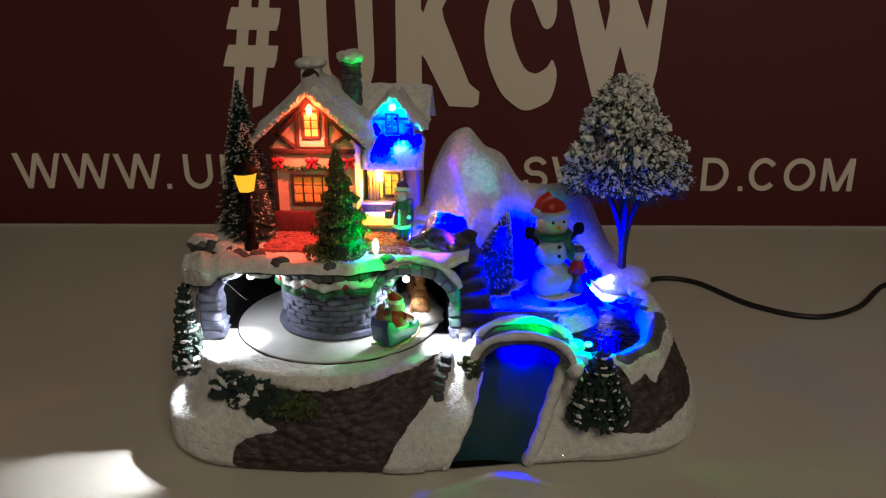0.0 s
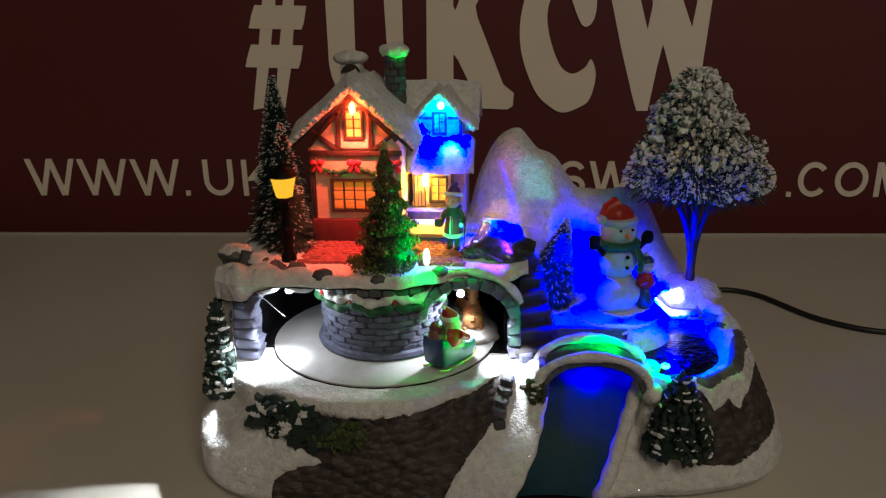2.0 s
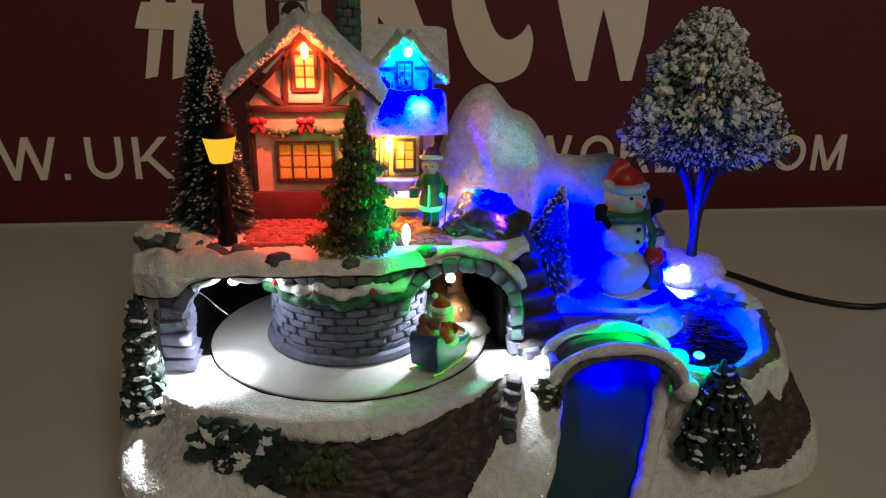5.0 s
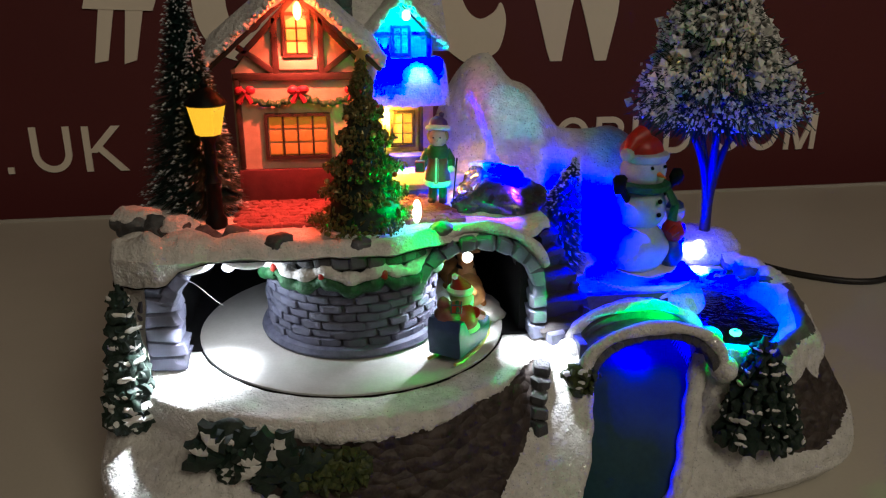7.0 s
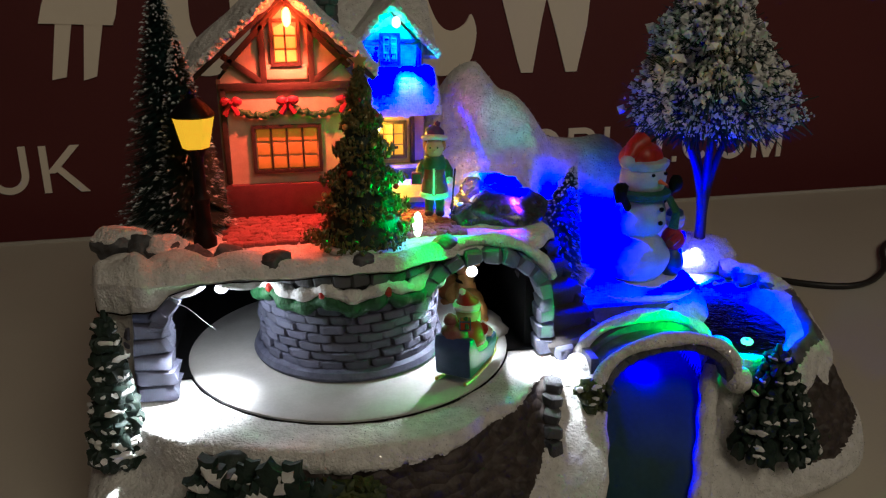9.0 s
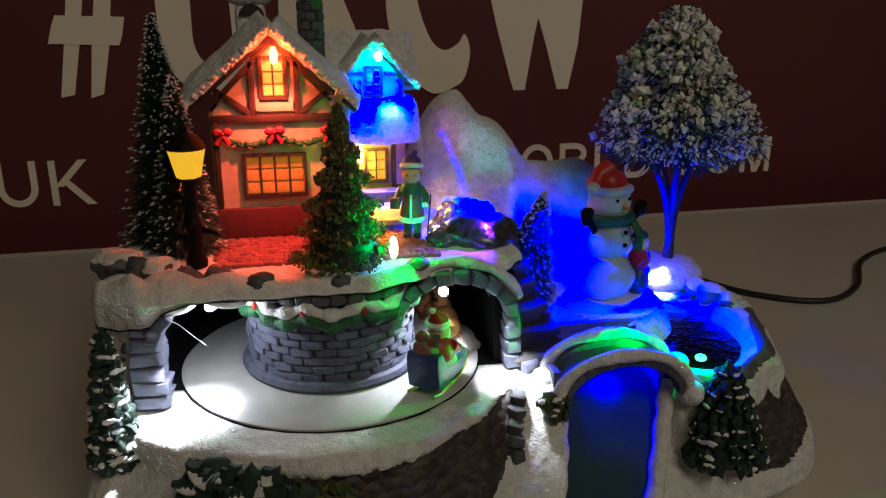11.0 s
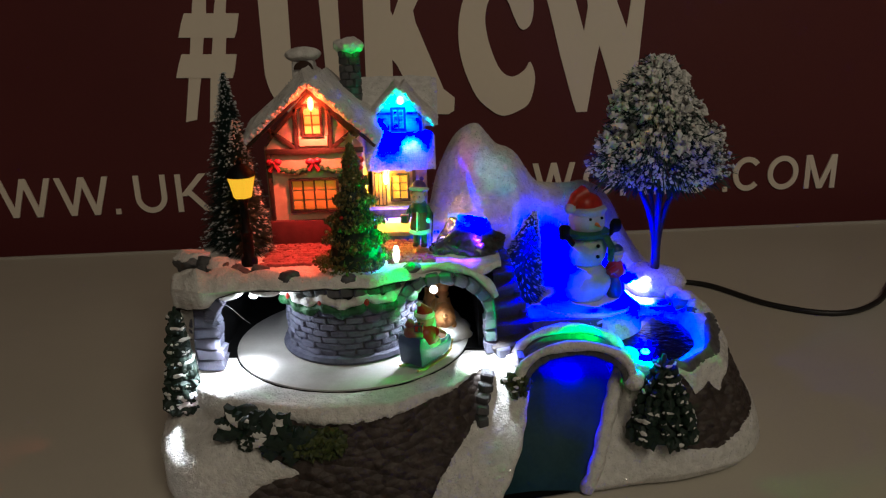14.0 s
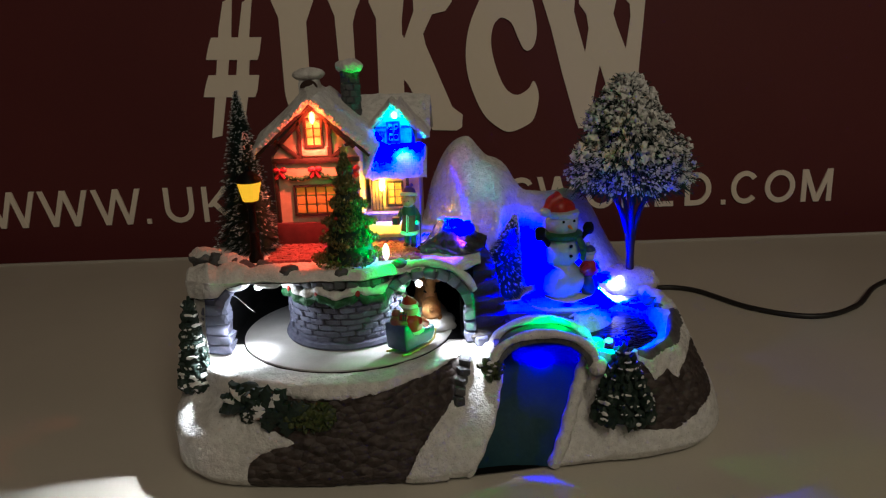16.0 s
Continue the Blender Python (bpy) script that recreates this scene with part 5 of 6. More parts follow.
def make_christmas_tree():
    at = Vector((-0.0275, 0.4680, 0.1010))
    t = thing("christmas_tree", at, "bushy green tinsel Christmas tree on a round white stand", "tree")
    bm = bmesh.new()
    lathe(bm, at, [(0.0150, -0.0008), (0.0155, 0.0008), (0.0140, 0.0022), (0.0060, 0.0030)], 40, wob=0.0006)
    part("stand", bm, M_SNOW_PLAIN, t, "round white stand")
    rng = random.Random(11)
    verts, faces = [], []
    shard = [Vector(q) for q in ((1, 0, 0), (-1, 0.2, 0), (0, 1, 0.1), (0.1, -1, 0), (0, 0, 1), (0, 0.1, -1))]
    for i in range(5200):
        u = rng.random() ** 1.15
        rad = 0.0192 * (1 - u) ** 0.95 + 0.0010
        a = rng.uniform(0, 2 * math.pi)
        tier = 0.82 + 0.22 * math.sin(u * 38 + 0.8 * math.sin(3 * a))
        reach = tier * rng.uniform(0.62, 1.06) * (1 + 0.22 * noise.noise(Vector((math.cos(a) * 1.6, math.sin(a) * 1.6, u * 7))))
        c = at + Vector((math.cos(a) * rad * reach, math.sin(a) * rad * reach, 0.004 + 0.0590 * u - 0.10 * rad * reach))
        size = rng.uniform(0.0004, 0.0011)
        turn = Euler((rng.uniform(0, 6), rng.uniform(0, 6), rng.uniform(0, 6))).to_matrix()
        n = len(verts)
        verts += [c + turn @ Vector((q.x * size * 1.6, q.y * size, q.z * size * 0.5)) for q in shard]
        faces += [(n + x, n + y, n + z) for x, y, z in ((0, 2, 4), (2, 1, 4), (1, 3, 4), (3, 0, 4), (2, 0, 5), (1, 2, 5), (3, 1, 5), (0, 3, 5))]
    me = bpy.data.meshes.new("crown")
    me.from_pydata(verts, [], faces)
    me.materials.append(M_TINSEL)
    hang(new("crown", me), t)
    bm = bmesh.new()
    rod(bm, at, at + Vector((0, 0, 0.0600)), 0.0150, 0.0006, 20)
    part("inner_cone", bm, M_LEAF, t)
    bm = bmesh.new()
    prism(bm, [(at.x + r * math.sin(math.pi * k / 5), at.z + 0.0650 - r * math.cos(math.pi * k / 5)) for k in range(10) for r in ((0.0034, 0.0016)[(k + 1) % 2],)], at.y - 0.0010, at.y + 0.0010, 0, 0.0003)
    part("star", bm, M_GOLD, t, "small tarnished golden star")
    for i in range(16):
        u = 0.06 + 0.82 * i / 16
        a = 2.4 * i
        rad = 0.0188 * (1 - u) ** 0.95
        bm = bmesh.new()
        ball(bm, at + Vector((math.cos(a) * rad, math.sin(a) * rad, 0.004 + 0.058 * u)), 0.0011, 2)
        part("bauble", bm, M_RED if i % 2 else M_GOLD, t)


make_christmas_tree()


def make_snow_tree():
    at = Vector((0.1435, 0.5340, 0.0700))
    t = thing("snowy_tree", at, "round-crowned tree flocked with white snow on three bare stems", "tree")
    bm = bmesh.new()
    for dx, dy, dz, r in ((-0.018, 0.002, 0.062, 0.0020), (0.0015, -0.003, 0.070, 0.0022), (0.017, 0.004, 0.060, 0.0020), (-0.006, 0.012, 0.062, 0.0016)):
        pts = []
        for i in range(11):
            u = i / 10
            k = u ** 2.6
            pts.append(at + Vector((dx * k - 0.001 * u, dy * k, dz * u)))
        tube(bm, pts, lambda u: r * (1.25 - 0.6 * u), 9)
    part("trunk", bm, M_TRUNK, t, "three dark slender stems")
    c0 = Vector((0.1400, 0.5335, 0.1268))
    rng = random.Random(21)

    def shell(lo=0.35):
        while True:
            u = rng.random()
            a = rng.uniform(0, 2 * math.pi)
            rad = 0.0362 * lerp_table(u, [(0.0, 0.84), (0.10, 1.05), (0.30, 0.93), (0.55, 0.68), (0.80, 0.40), (1.0, 0.06)])
            rad *= 1 + 0.26 * noise.noise(Vector((math.cos(a) * 1.3, math.sin(a) * 1.3 + 4, u * 3.2)))
            rad *= 1 - 0.14 * math.cos(a) * ramp01(u, 0.35, 0.8)
            k = rng.uniform(lo, 1.0)
            if noise.noise(Vector((math.cos(a) * 2.2, math.sin(a) * 2.2, u * 5))) > 0.30 and k > 0.7:
                continue
            p = c0 + Vector((math.cos(a) * rad * k, math.sin(a) * rad * k, 0.0682 * u - 0.006 * (1 - k) + 0.002 * noise.noise(Vector((a * 3, u * 9, 0)))))
            return p, a, u, k

    verts, faces = [], []
    for i in range(9000):
        p, a, u, k = shell(0.3)
        s = Vector((math.cos(a), math.sin(a), rng.uniform(-0.9, 0.7))).normalized()
        side = s.cross(Vector((rng.uniform(-1, 1), rng.uniform(-1, 1), 1))).normalized() * 0.00045
        ln = rng.uniform(0.004, 0.008)
        if u < 0.16:
            s = (s + Vector((0, 0, -0.9 * rng.random()))).normalized()
            ln *= 1.15
        n = len(verts)
        verts += [p - side, p + side, p + s * ln + side * 0.5, p + s * ln - side * 0.5]
        faces.append((n, n + 1, n + 2, n + 3))
    me = bpy.data.meshes.new("needles")
    me.from_pydata(verts, [], faces)
    me.materials.append(M_NEEDLE)
    ob = new("crown", me)
    hang(ob, t)
    bm_v, bm_f = [], []
    for i in range(6200):
        p, a, u, k = shell(0.5)
        s = rng.uniform(0.0005, 0.0016) * (1.15 if u > 0.3 else 0.8) * (2.0 if rng.random() < 0.14 else 1.0)
        m = Euler((rng.uniform(0, 6), rng.uniform(0, 6), rng.uniform(0, 6))).to_matrix()
        out = Vector((math.cos(a), math.sin(a), 0.2)) * rng.uniform(0, 0.005)
        n = len(bm_v)
        pts = [Vector(q) for q in ((1, 0, 0), (-1, 0.2, 0), (0, 1, 0.1), (0.1, -1, 0), (0, 0, 0.8), (0, 0.1, -0.8))]
        bm_v += [p + out + (m @ (q * s * rng.uniform(0.7, 1.3))) for q in pts]
        bm_f += [(n + x, n + y, n + z) for x, y, z in ((0, 2, 4), (2, 1, 4), (1, 3, 4), (3, 0, 4), (2, 0, 5), (1, 2, 5), (3, 1, 5), (0, 3, 5))]
    me = bpy.data.meshes.new("flock")
    me.from_pydata(bm_v, [], bm_f)
    me.materials.append(M_SNOW_PLAIN)
    ob = new("snow_flock", me)
    hang(ob, t)
    ob["label"] = "white snow flock on the crown"


make_snow_tree()


# ---------------------------------------------------------------- lamp, figures, candle
def make_street_lamp():
    at = Vector((-0.0845, 0.4790, 0.1000))
    t = thing("street_lamp", at, "black miniature street lamp with a glowing yellow lantern", "street lamp")
    bm = bmesh.new()
    lathe(bm, at, [(0.0042, 0.0), (0.0042, 0.003), (0.0030, 0.005), (0.0028, 0.016), (0.0034, 0.018), (0.0022, 0.020), (0.0022, 0.033), (0.0034, 0.035), (0.0042, 0.0362)], 16)
    part("post", bm, M_METAL, t)
    bm = bmesh.new()
    lathe(bm, at, [(0.0046, 0.0362), (0.0072, 0.0475)], 6)
    part("lantern", bm, M_LANTERN, t, "glowing yellow glass lantern")
    bm = bmesh.new()
    lathe(bm, at, [(0.0070, 0.0470), (0.0078, 0.0475), (0.0072, 0.0486), (0.0052, 0.0510), (0.0028, 0.0528), (0.0012, 0.0536), (0.0016, 0.0550), (0.0004, 0.0566)], 16)
    part("cap", bm, M_METAL, t)


make_street_lamp()


def diode(name, at, r, m, parent, stretch=1.0):
    bm = bmesh.new()
    ball(bm, at, r, 2, (1, 1, stretch))
    ob = part(name, bm, m, parent, "glowing diode bulb")
    ob.visible_shadow = False
    return ob


def bulbs():
    for label, at, r, m, st in (
        ("glowing amber diode under the gable", (-0.0505, 0.5045, 0.1790), 0.0017, M_G_RED, 2.2),
        ("glowing cyan diode under the dormer", (-0.0050, 0.5360, 0.1755), 0.0018, M_G_CYAN, 1.3),
        ("glowing yellow diode under the porch roof", (-0.0150, 0.5310, 0.1325), 0.0015, M_G_YEL, 2.6),
        ("glowing white diode in the stone arch", (-0.0780, 0.4535, 0.0925), 0.0023, M_G_WHITE, 0.7),
        ("glowing white diode in the stone arch", (0.0110, 0.4600, 0.0900), 0.0021, M_G_WHITE, 1.0),
        ("glowing bluish diode in the snow beside the tree", (0.1345, 0.5205, 0.0695), 0.0024, M_G_BLUE, 0.8),
        ("glowing green diode beside the pond", (0.1140, 0.4400, 0.0615), 0.0024, M_G_GREEN, 0.6),
        ("glowing green-white diode post on the terrace", (-0.0075, 0.4700, 0.1062), 0.0019, M_G_POST, 2.6),
    ):
        t = thing("diode", at, label, "light bulb", "village diodes")
        diode("bulb", at, r, m, t, st)


bulbs()


def figure(name, at, label, category, build, mats, turn=0.0, scale=1.0):
    """A figurine: one plain mesh, standing at the given place."""
    bm = bmesh.new()
    build(bm)
    bmesh.ops.transform(bm, matrix=Matrix.Translation(at) @ pose(0, 0, 0, 0, 0, turn) @ Matrix.Scale(scale, 4), verts=bm.verts[:])
    return tagged(part(name, bm, mats), label, category)


def snowman(bm):
    ball(bm, (0, 0, 0.0120), 0.0136, 4, (1, 1, 0.96), 0.06, 110)
    ball(bm, (0, 0, 0.0310), 0.0112, 4, (1, 1, 1.0), 0.06, 110)
    ball(bm, (0, 0, 0.0475), 0.0098, 4, (1, 1, 0.95), 0.04, 120)
    lathe(bm, (0, 0, 0), [(0.0098, 0.0385), (0.0122, 0.0400), (0.0122, 0.0420), (0.0095, 0.0430)], 28, 1)
    tube(bm, [(0.006, -0.010, 0.040), (0.008, -0.0130, 0.034), (0.007, -0.0130, 0.027)], 0.0028, 8, 1, 0.5)
    lathe(bm, (0, 0, 0), [(0.0094, 0.0518), (0.0103, 0.0532), (0.0102, 0.0552), (0.0088, 0.0560)], 28, 0, 0.0006, 300)
    ball(bm, (-0.001, 0.001, 0.0562), 0.0088, 3, (1.05, 1, 0.80), 0.12, 130, 2)
    tube(bm, [(-0.002, 0, 0.0625), (-0.008, -0.001, 0.0610), (-0.0115, -0.002, 0.0570)], lambda u: 0.0050 - 0.0030 * u, 10, 2)
    ball(bm, (-0.0115, -0.002, 0.0560), 0.0032, 2, (1, 1, 1), 0.2, 300, 0)
    rod(bm, (0, -0.0098, 0.0475), (0, -0.0140, 0.0470), 0.0012, 0.0003, 8, 4)
    for x in (-0.0035, 0.0035):
        ball(bm, (x, -0.0094, 0.0505), 0.0009, 1, mi=3)
    for z in (0.036, 0.030):
        ball(bm, (0, -0.0122, z), 0.0012, 1, mi=3)
    for s in (-1, 1):
        rod(bm, (s * 0.009, -0.002, 0.0350), (s * 0.0150, -0.004, 0.0420), 0.0018, 0.0016, 7, 3)
        ball(bm, (s * 0.0160, -0.004, 0.0438), 0.0036, 2, (1, 0.7, 1.2), 0.4, 300, 3)


def companion(bm):
    ball(bm, (0.0155, -0.0060, 0.0085), 0.0056, 2, (1, 0.9, 1.5), 0.1, 200, 5)
    ball(bm, (0.0153, -0.0058, 0.0190), 0.0058, 2, (1, 0.9, 1.0), 0.1, 200, 2)
    rod(bm, (0.0130, -0.0100, 0.0210), (0.0075, -0.0115, 0.0195), 0.0022, 0.0018, 8, 2)
    ball(bm, (0.0155, -0.0060, 0.0270), 0.0040, 2, mi=6)
    lathe(bm, (0.0155, -0.0055, 0), [(0.0042, 0.0280), (0.0047, 0.0290), (0.0040, 0.0300)], 16, 0)
    ball(bm, (0.0156, -0.0054, 0.0300), 0.0042, 2, (1, 1, 0.8), 0.1, 200, 5)
    ball(bm, (0.0150, -0.0050, 0.0338), 0.0015, 1, mi=0)


tagged(figure("snowman_figurine", (0.0955, 0.5015, 0.0646), "", "", snowman, [M_SNOWMAN, M_GREEN, M_RED, M_BLACK, M_ORANGE, M_NAVY, M_SKIN], 20), "painted snowman figurine with red hat and green scarf on a disc", "figurine")
tagged(figure("child_figurine", (0.0955, 0.5015, 0.0646), "", "", companion, [M_SNOWMAN, M_GREEN, M_RED, M_BLACK, M_ORANGE, M_NAVY, M_SKIN], 20), "painted child figurine in red and navy hugging the snowman", "figurine")


def make_snow_disc():
    t = thing("snow_disc", (0.0955, 0.5015, 0.0600), "round white rotating disc under the snowman", "turntable")
    bm = bmesh.new()
    lathe(bm, (0.0955, 0.5015, 0), [(0.0250, 0.0600), (0.0256, 0.0660), (0.0244, 0.0671), (0.0100, 0.0673)], 56, wob=0.0004)
    part("disc", bm, M_SNOW_PLAIN, t)


make_snow_disc()


def child(bm):
    for s in (-1, 1):
        rod(bm, (s * 0.0022, 0, 0.0), (s * 0.0020, 0, 0.0090), 0.0017, 0.0019, 8, 1)
        ball(bm, (s * 0.0023, -0.0010, 0.0012), 0.0020, 2, (0.9, 1.4, 0.7), mi=3)
    lathe(bm, (0, 0, 0), [(0.0030, 0.0075), (0.0056, 0.0080), (0.0052, 0.0120), (0.0040, 0.0170), (0.0041, 0.0210), (0.0032, 0.0240)], 20, 0, wob=0.0002)
    lathe(bm, (0, 0, 0), [(0.0050, 0.0076), (0.0062, 0.0084), (0.0060, 0.0098), (0.0050, 0.0104)], 18, 2, wob=0.0003)
    box(bm, (0, -0.0046, 0.0150), (0.0016, 0.0016, 0.0110), tilt=(-8, 0), bevel=0.0004, mi=2)
    lathe(bm, (0, 0, 0), [(0.0046, 0.0196), (0.0050, 0.0215), (0.0036, 0.0244)], 18, 1)
    for s in (-1, 1):
        tube(bm, [(s * 0.0036, 0, 0.0225), (s * 0.0058, -0.0006, 0.0185), (s * 0.0060, -0.0034, 0.0160)], 0.0016, 8, 1)
        ball(bm, (s * 0.0060, -0.0042, 0.0156), 0.0014, 2, mi=2)
    box(bm, (-0.0066, -0.0052, 0.0165), (0.0040, 0.0034, 0.0046), bevel=0.0005, mi=1)
    ball(bm, (0, -0.0008, 0.0275), 0.0039, 2, mi=4)
    ball(bm, (0, -0.0046, 0.0270), 0.0007, 1, mi=4)
    for s in (-1, 1):
        ball(bm, (s * 0.0014, -0.0042, 0.0282), 0.0004, 1, mi=3)
        ball(bm, (s * 0.0034, -0.0004, 0.0282), 0.0014, 2, (0.8, 1, 1.5), 0.2, 300, 6)
    tube(bm, [(0.0042 * math.cos(a), 0.0008 + 0.0042 * math.sin(a), 0.0312 - 0.0010 * math.sin(a)) for a in (2 * math.pi * k / 16 for k in range(17))], 0.0011, 8, 2)
    ball(bm, (0, 0.0014, 0.0325), 0.0040, 2, (1, 1, 0.9), 0.1, 200, 5)
    ball(bm, (0.0010, 0.0030, 0.0362), 0.0014, 1, mi=5)
    rod(bm, (0.0068, -0.0030, 0.0020), (0.0082, -0.0036, 0.0200), 0.0004, 0.0004, 6, 3)


tagged(figure("carol_figurine", (0.0044, 0.4995, 0.1008), "", "", child, [M_COAT_RED, M_COAT, M_SNOW_PLAIN, M_TRUNK, M_SKIN, M_PURPLE, M_HAIR], -14, 1.02), "painted child figurine in brown coat with white trim and purple hat", "figurine")


def make_sleigh():
    # the sleigh with its driver, on the disc, facing along the ring into the east arch
    def on_disc(angle, radius, z=0.0568):
        return (DISC.x + radius * math.cos(radians(angle)), DISC.y + radius * math.sin(radians(angle)), z)

    def sleigh(bm):
        prism(bm, [(-0.0120, 0.0030), (0.0100, 0.0030), (0.0135, 0.0080), (0.0125, 0.0120), (0.0090, 0.0100), (-0.0040, 0.0105), (-0.0085, 0.0175), (-0.0125, 0.0182), (-0.0135, 0.0140)], -0.0068, 0.0068, 0, 0.0012)
        for y in (-0.0055, 0.0055):
            tube(bm, [(-0.0140, y, 0.0020), (-0.0080, y, 0.0006), (0.0080, y, 0.0006), (0.0140, y, 0.0030), (0.0155, y, 0.0075), (0.0130, y, 0.0085)], 0.0007, 6, 1)
        ball(bm, (0.0, 0, 0.0135), 0.0072, 3, (1, 0.95, 1.05), 0.05, 200, 2)
        lathe(bm, (0, 0, 0), [(0.0068, 0.0098), (0.0078, 0.0108), (0.0068, 0.0120)], 20, 3)
        for s in (-1, 1):
            rod(bm, (0.0010, s * 0.0055, 0.0170), (0.0080, s * 0.0050, 0.0130), 0.0024, 0.0020, 8, 2)
            ball(bm, (0.0086, s * 0.0050, 0.0130), 0.0018, 2, mi=3)
        ball(bm, (0.0010, 0, 0.0225), 0.0045, 2, mi=4)
        ball(bm, (0.0034, 0, 0.0196), 0.0042, 2, (0.8, 1, 1.3), 0.1, 300, 3)
        lathe(bm, (0, 0, 0), [(0.0048, 0.0245), (0.0052, 0.0256), (0.0046, 0.0268)], 16, 3)
        rod(bm, (0.0, 0, 0.0260), (-0.0035, 0, 0.0325), 0.0044, 0.0008, 14, 2)
        ball(bm, (-0.0042, 0, 0.0322), 0.0014, 1, mi=3)
        ball(bm, (-0.0085, 0.001, 0.0170), 0.0052, 2, (0.9, 1.05, 1.0), 0.15, 200, 5)
        ball(bm, (-0.0080, 0.0025, 0.0222), 0.0026, 2, (1, 1, 1.2), 0.2, 200, 5)
        box(bm, (-0.0086, -0.0030, 0.0222), (0.0040, 0.0040, 0.0036), 25, bevel=0.0004, mi=2)
        tube(bm, [(-0.0108, -0.0048, 0.0215), (-0.0090, -0.0035, 0.0246), (-0.0070, -0.0010, 0.0215)], 0.0007, 6, 6)

    tagged(figure("sleigh_figurine", on_disc(318, 0.0527), "", "", sleigh, [M_NAVY, M_GOLD, M_RED, M_SNOW_PLAIN, M_SKIN, M_COBBLE, M_GREEN], 318 + 96), "painted red-coated driver figurine in a navy sleigh on the turntable", "figurine")

    bm = bmesh.new()
    for a in (2, 14, 27):
        ball(bm, on_disc(a, 0.0495, 0.0572), 0.0135, 3, (0.95, 1.15, 0.45), 0.26, 150, 0, a)
    tagged(part("snow_mound", bm, M_SNOW_PLAIN), "low white snow mound under the reindeer on the turntable", "snow mound")

    def deer(bm):
        ball(bm, (0.0005, 0, 0.0070), 0.0056, 3, (1.2, 0.95, 1.0), 0.08, 200)
        ball(bm, (-0.0045, 0, 0.0060), 0.0050, 2, (1.0, 1.1, 1.0), 0.08, 200)
        for x, s in ((0.0060, 1), (0.0060, -1)):
            rod(bm, (x - 0.001, s * 0.0026, 0.0075), (x + 0.0042, s * 0.0028, 0.0010), 0.0019, 0.0012, 8)
        for s in (-1, 1):
            ball(bm, (-0.0030, s * 0.0042, 0.0022), 0.0022, 2, (2.0, 0.8, 0.8))
        rod(bm, (0.0040, 0, 0.0085), (0.0066, 0, 0.0160), 0.0043, 0.0030, 12)
        ball(bm, (0.0078, 0, 0.0178), 0.0036, 2, (1.05, 0.95, 0.95), 0.05, 300)
        ball(bm, (0.0110, 0, 0.0168), 0.0022, 2, (1.2, 0.9, 0.8))
        ball(bm, (0.0134, 0, 0.0171), 0.0009, 1, mi=1)
        lathe(bm, (0.0062, 0, 0), [(0.0032, 0.0132), (0.0040, 0.0138), (0.0034, 0.0148)], 14, 1)
        for s in (-1, 1):
            ball(bm, (0.0095, s * 0.0022, 0.0192), 0.0005, 1, mi=2)
            ball(bm, (0.0066, s * 0.0040, 0.0196), 0.0013, 1, (0.8, 1.6, 0.8))
            tube(bm, [(0.0070, s * 0.0014, 0.0206), (0.0062, s * 0.0030, 0.0232), (0.0074, s * 0.0036, 0.0256)], 0.0006, 5, 2)
            tube(bm, [(0.0062, s * 0.0030, 0.0232), (0.0084, s * 0.0034, 0.0244)], 0.0005, 5, 2)
        ball(bm, (-0.0092, 0, 0.0085), 0.0015, 1)

    for a in (2, 24):
        tagged(figure("reindeer_figurine", on_disc(a, 0.0490, 0.0600), "", "", deer, [M_TAN, M_METAL, M_TRUNK], a + 92, 1.08), "painted tan reindeer figurine with dark collar on the snow mound", "figurine", "reindeer team")


make_sleigh()


# ---------------------------------------------------------------- mountain, bridge, stairs, rocks
CREST = [(0.004, 0.085), (0.0105, 0.108), (0.0140, 0.1226), (0.0180, 0.1346), (0.0240, 0.1455), (0.0325, 0.1530), (0.0386, 0.1555), (0.0440, 0.1525), (0.0480, 0.1450), (0.0520, 0.1408), (0.0600, 0.1385), (0.0660, 0.1345), (0.0705, 0.1270), (0.0740, 0.1180), (0.0800, 0.1153), (0.0960, 0.1142), (0.1090, 0.1163), (0.1190, 0.1110), (0.1250, 0.1040), (0.1300, 0.0940), (0.1370, 0.0790), (0.1430, 0.0680), (0.150, 0.058)]


def crest_at(x, wide):
    """The crest's height at x, smoothed over a width."""
    return sum(line_table(max(0.004, x + wide * k / 4), CREST) for k in range(-4, 5)) / 9


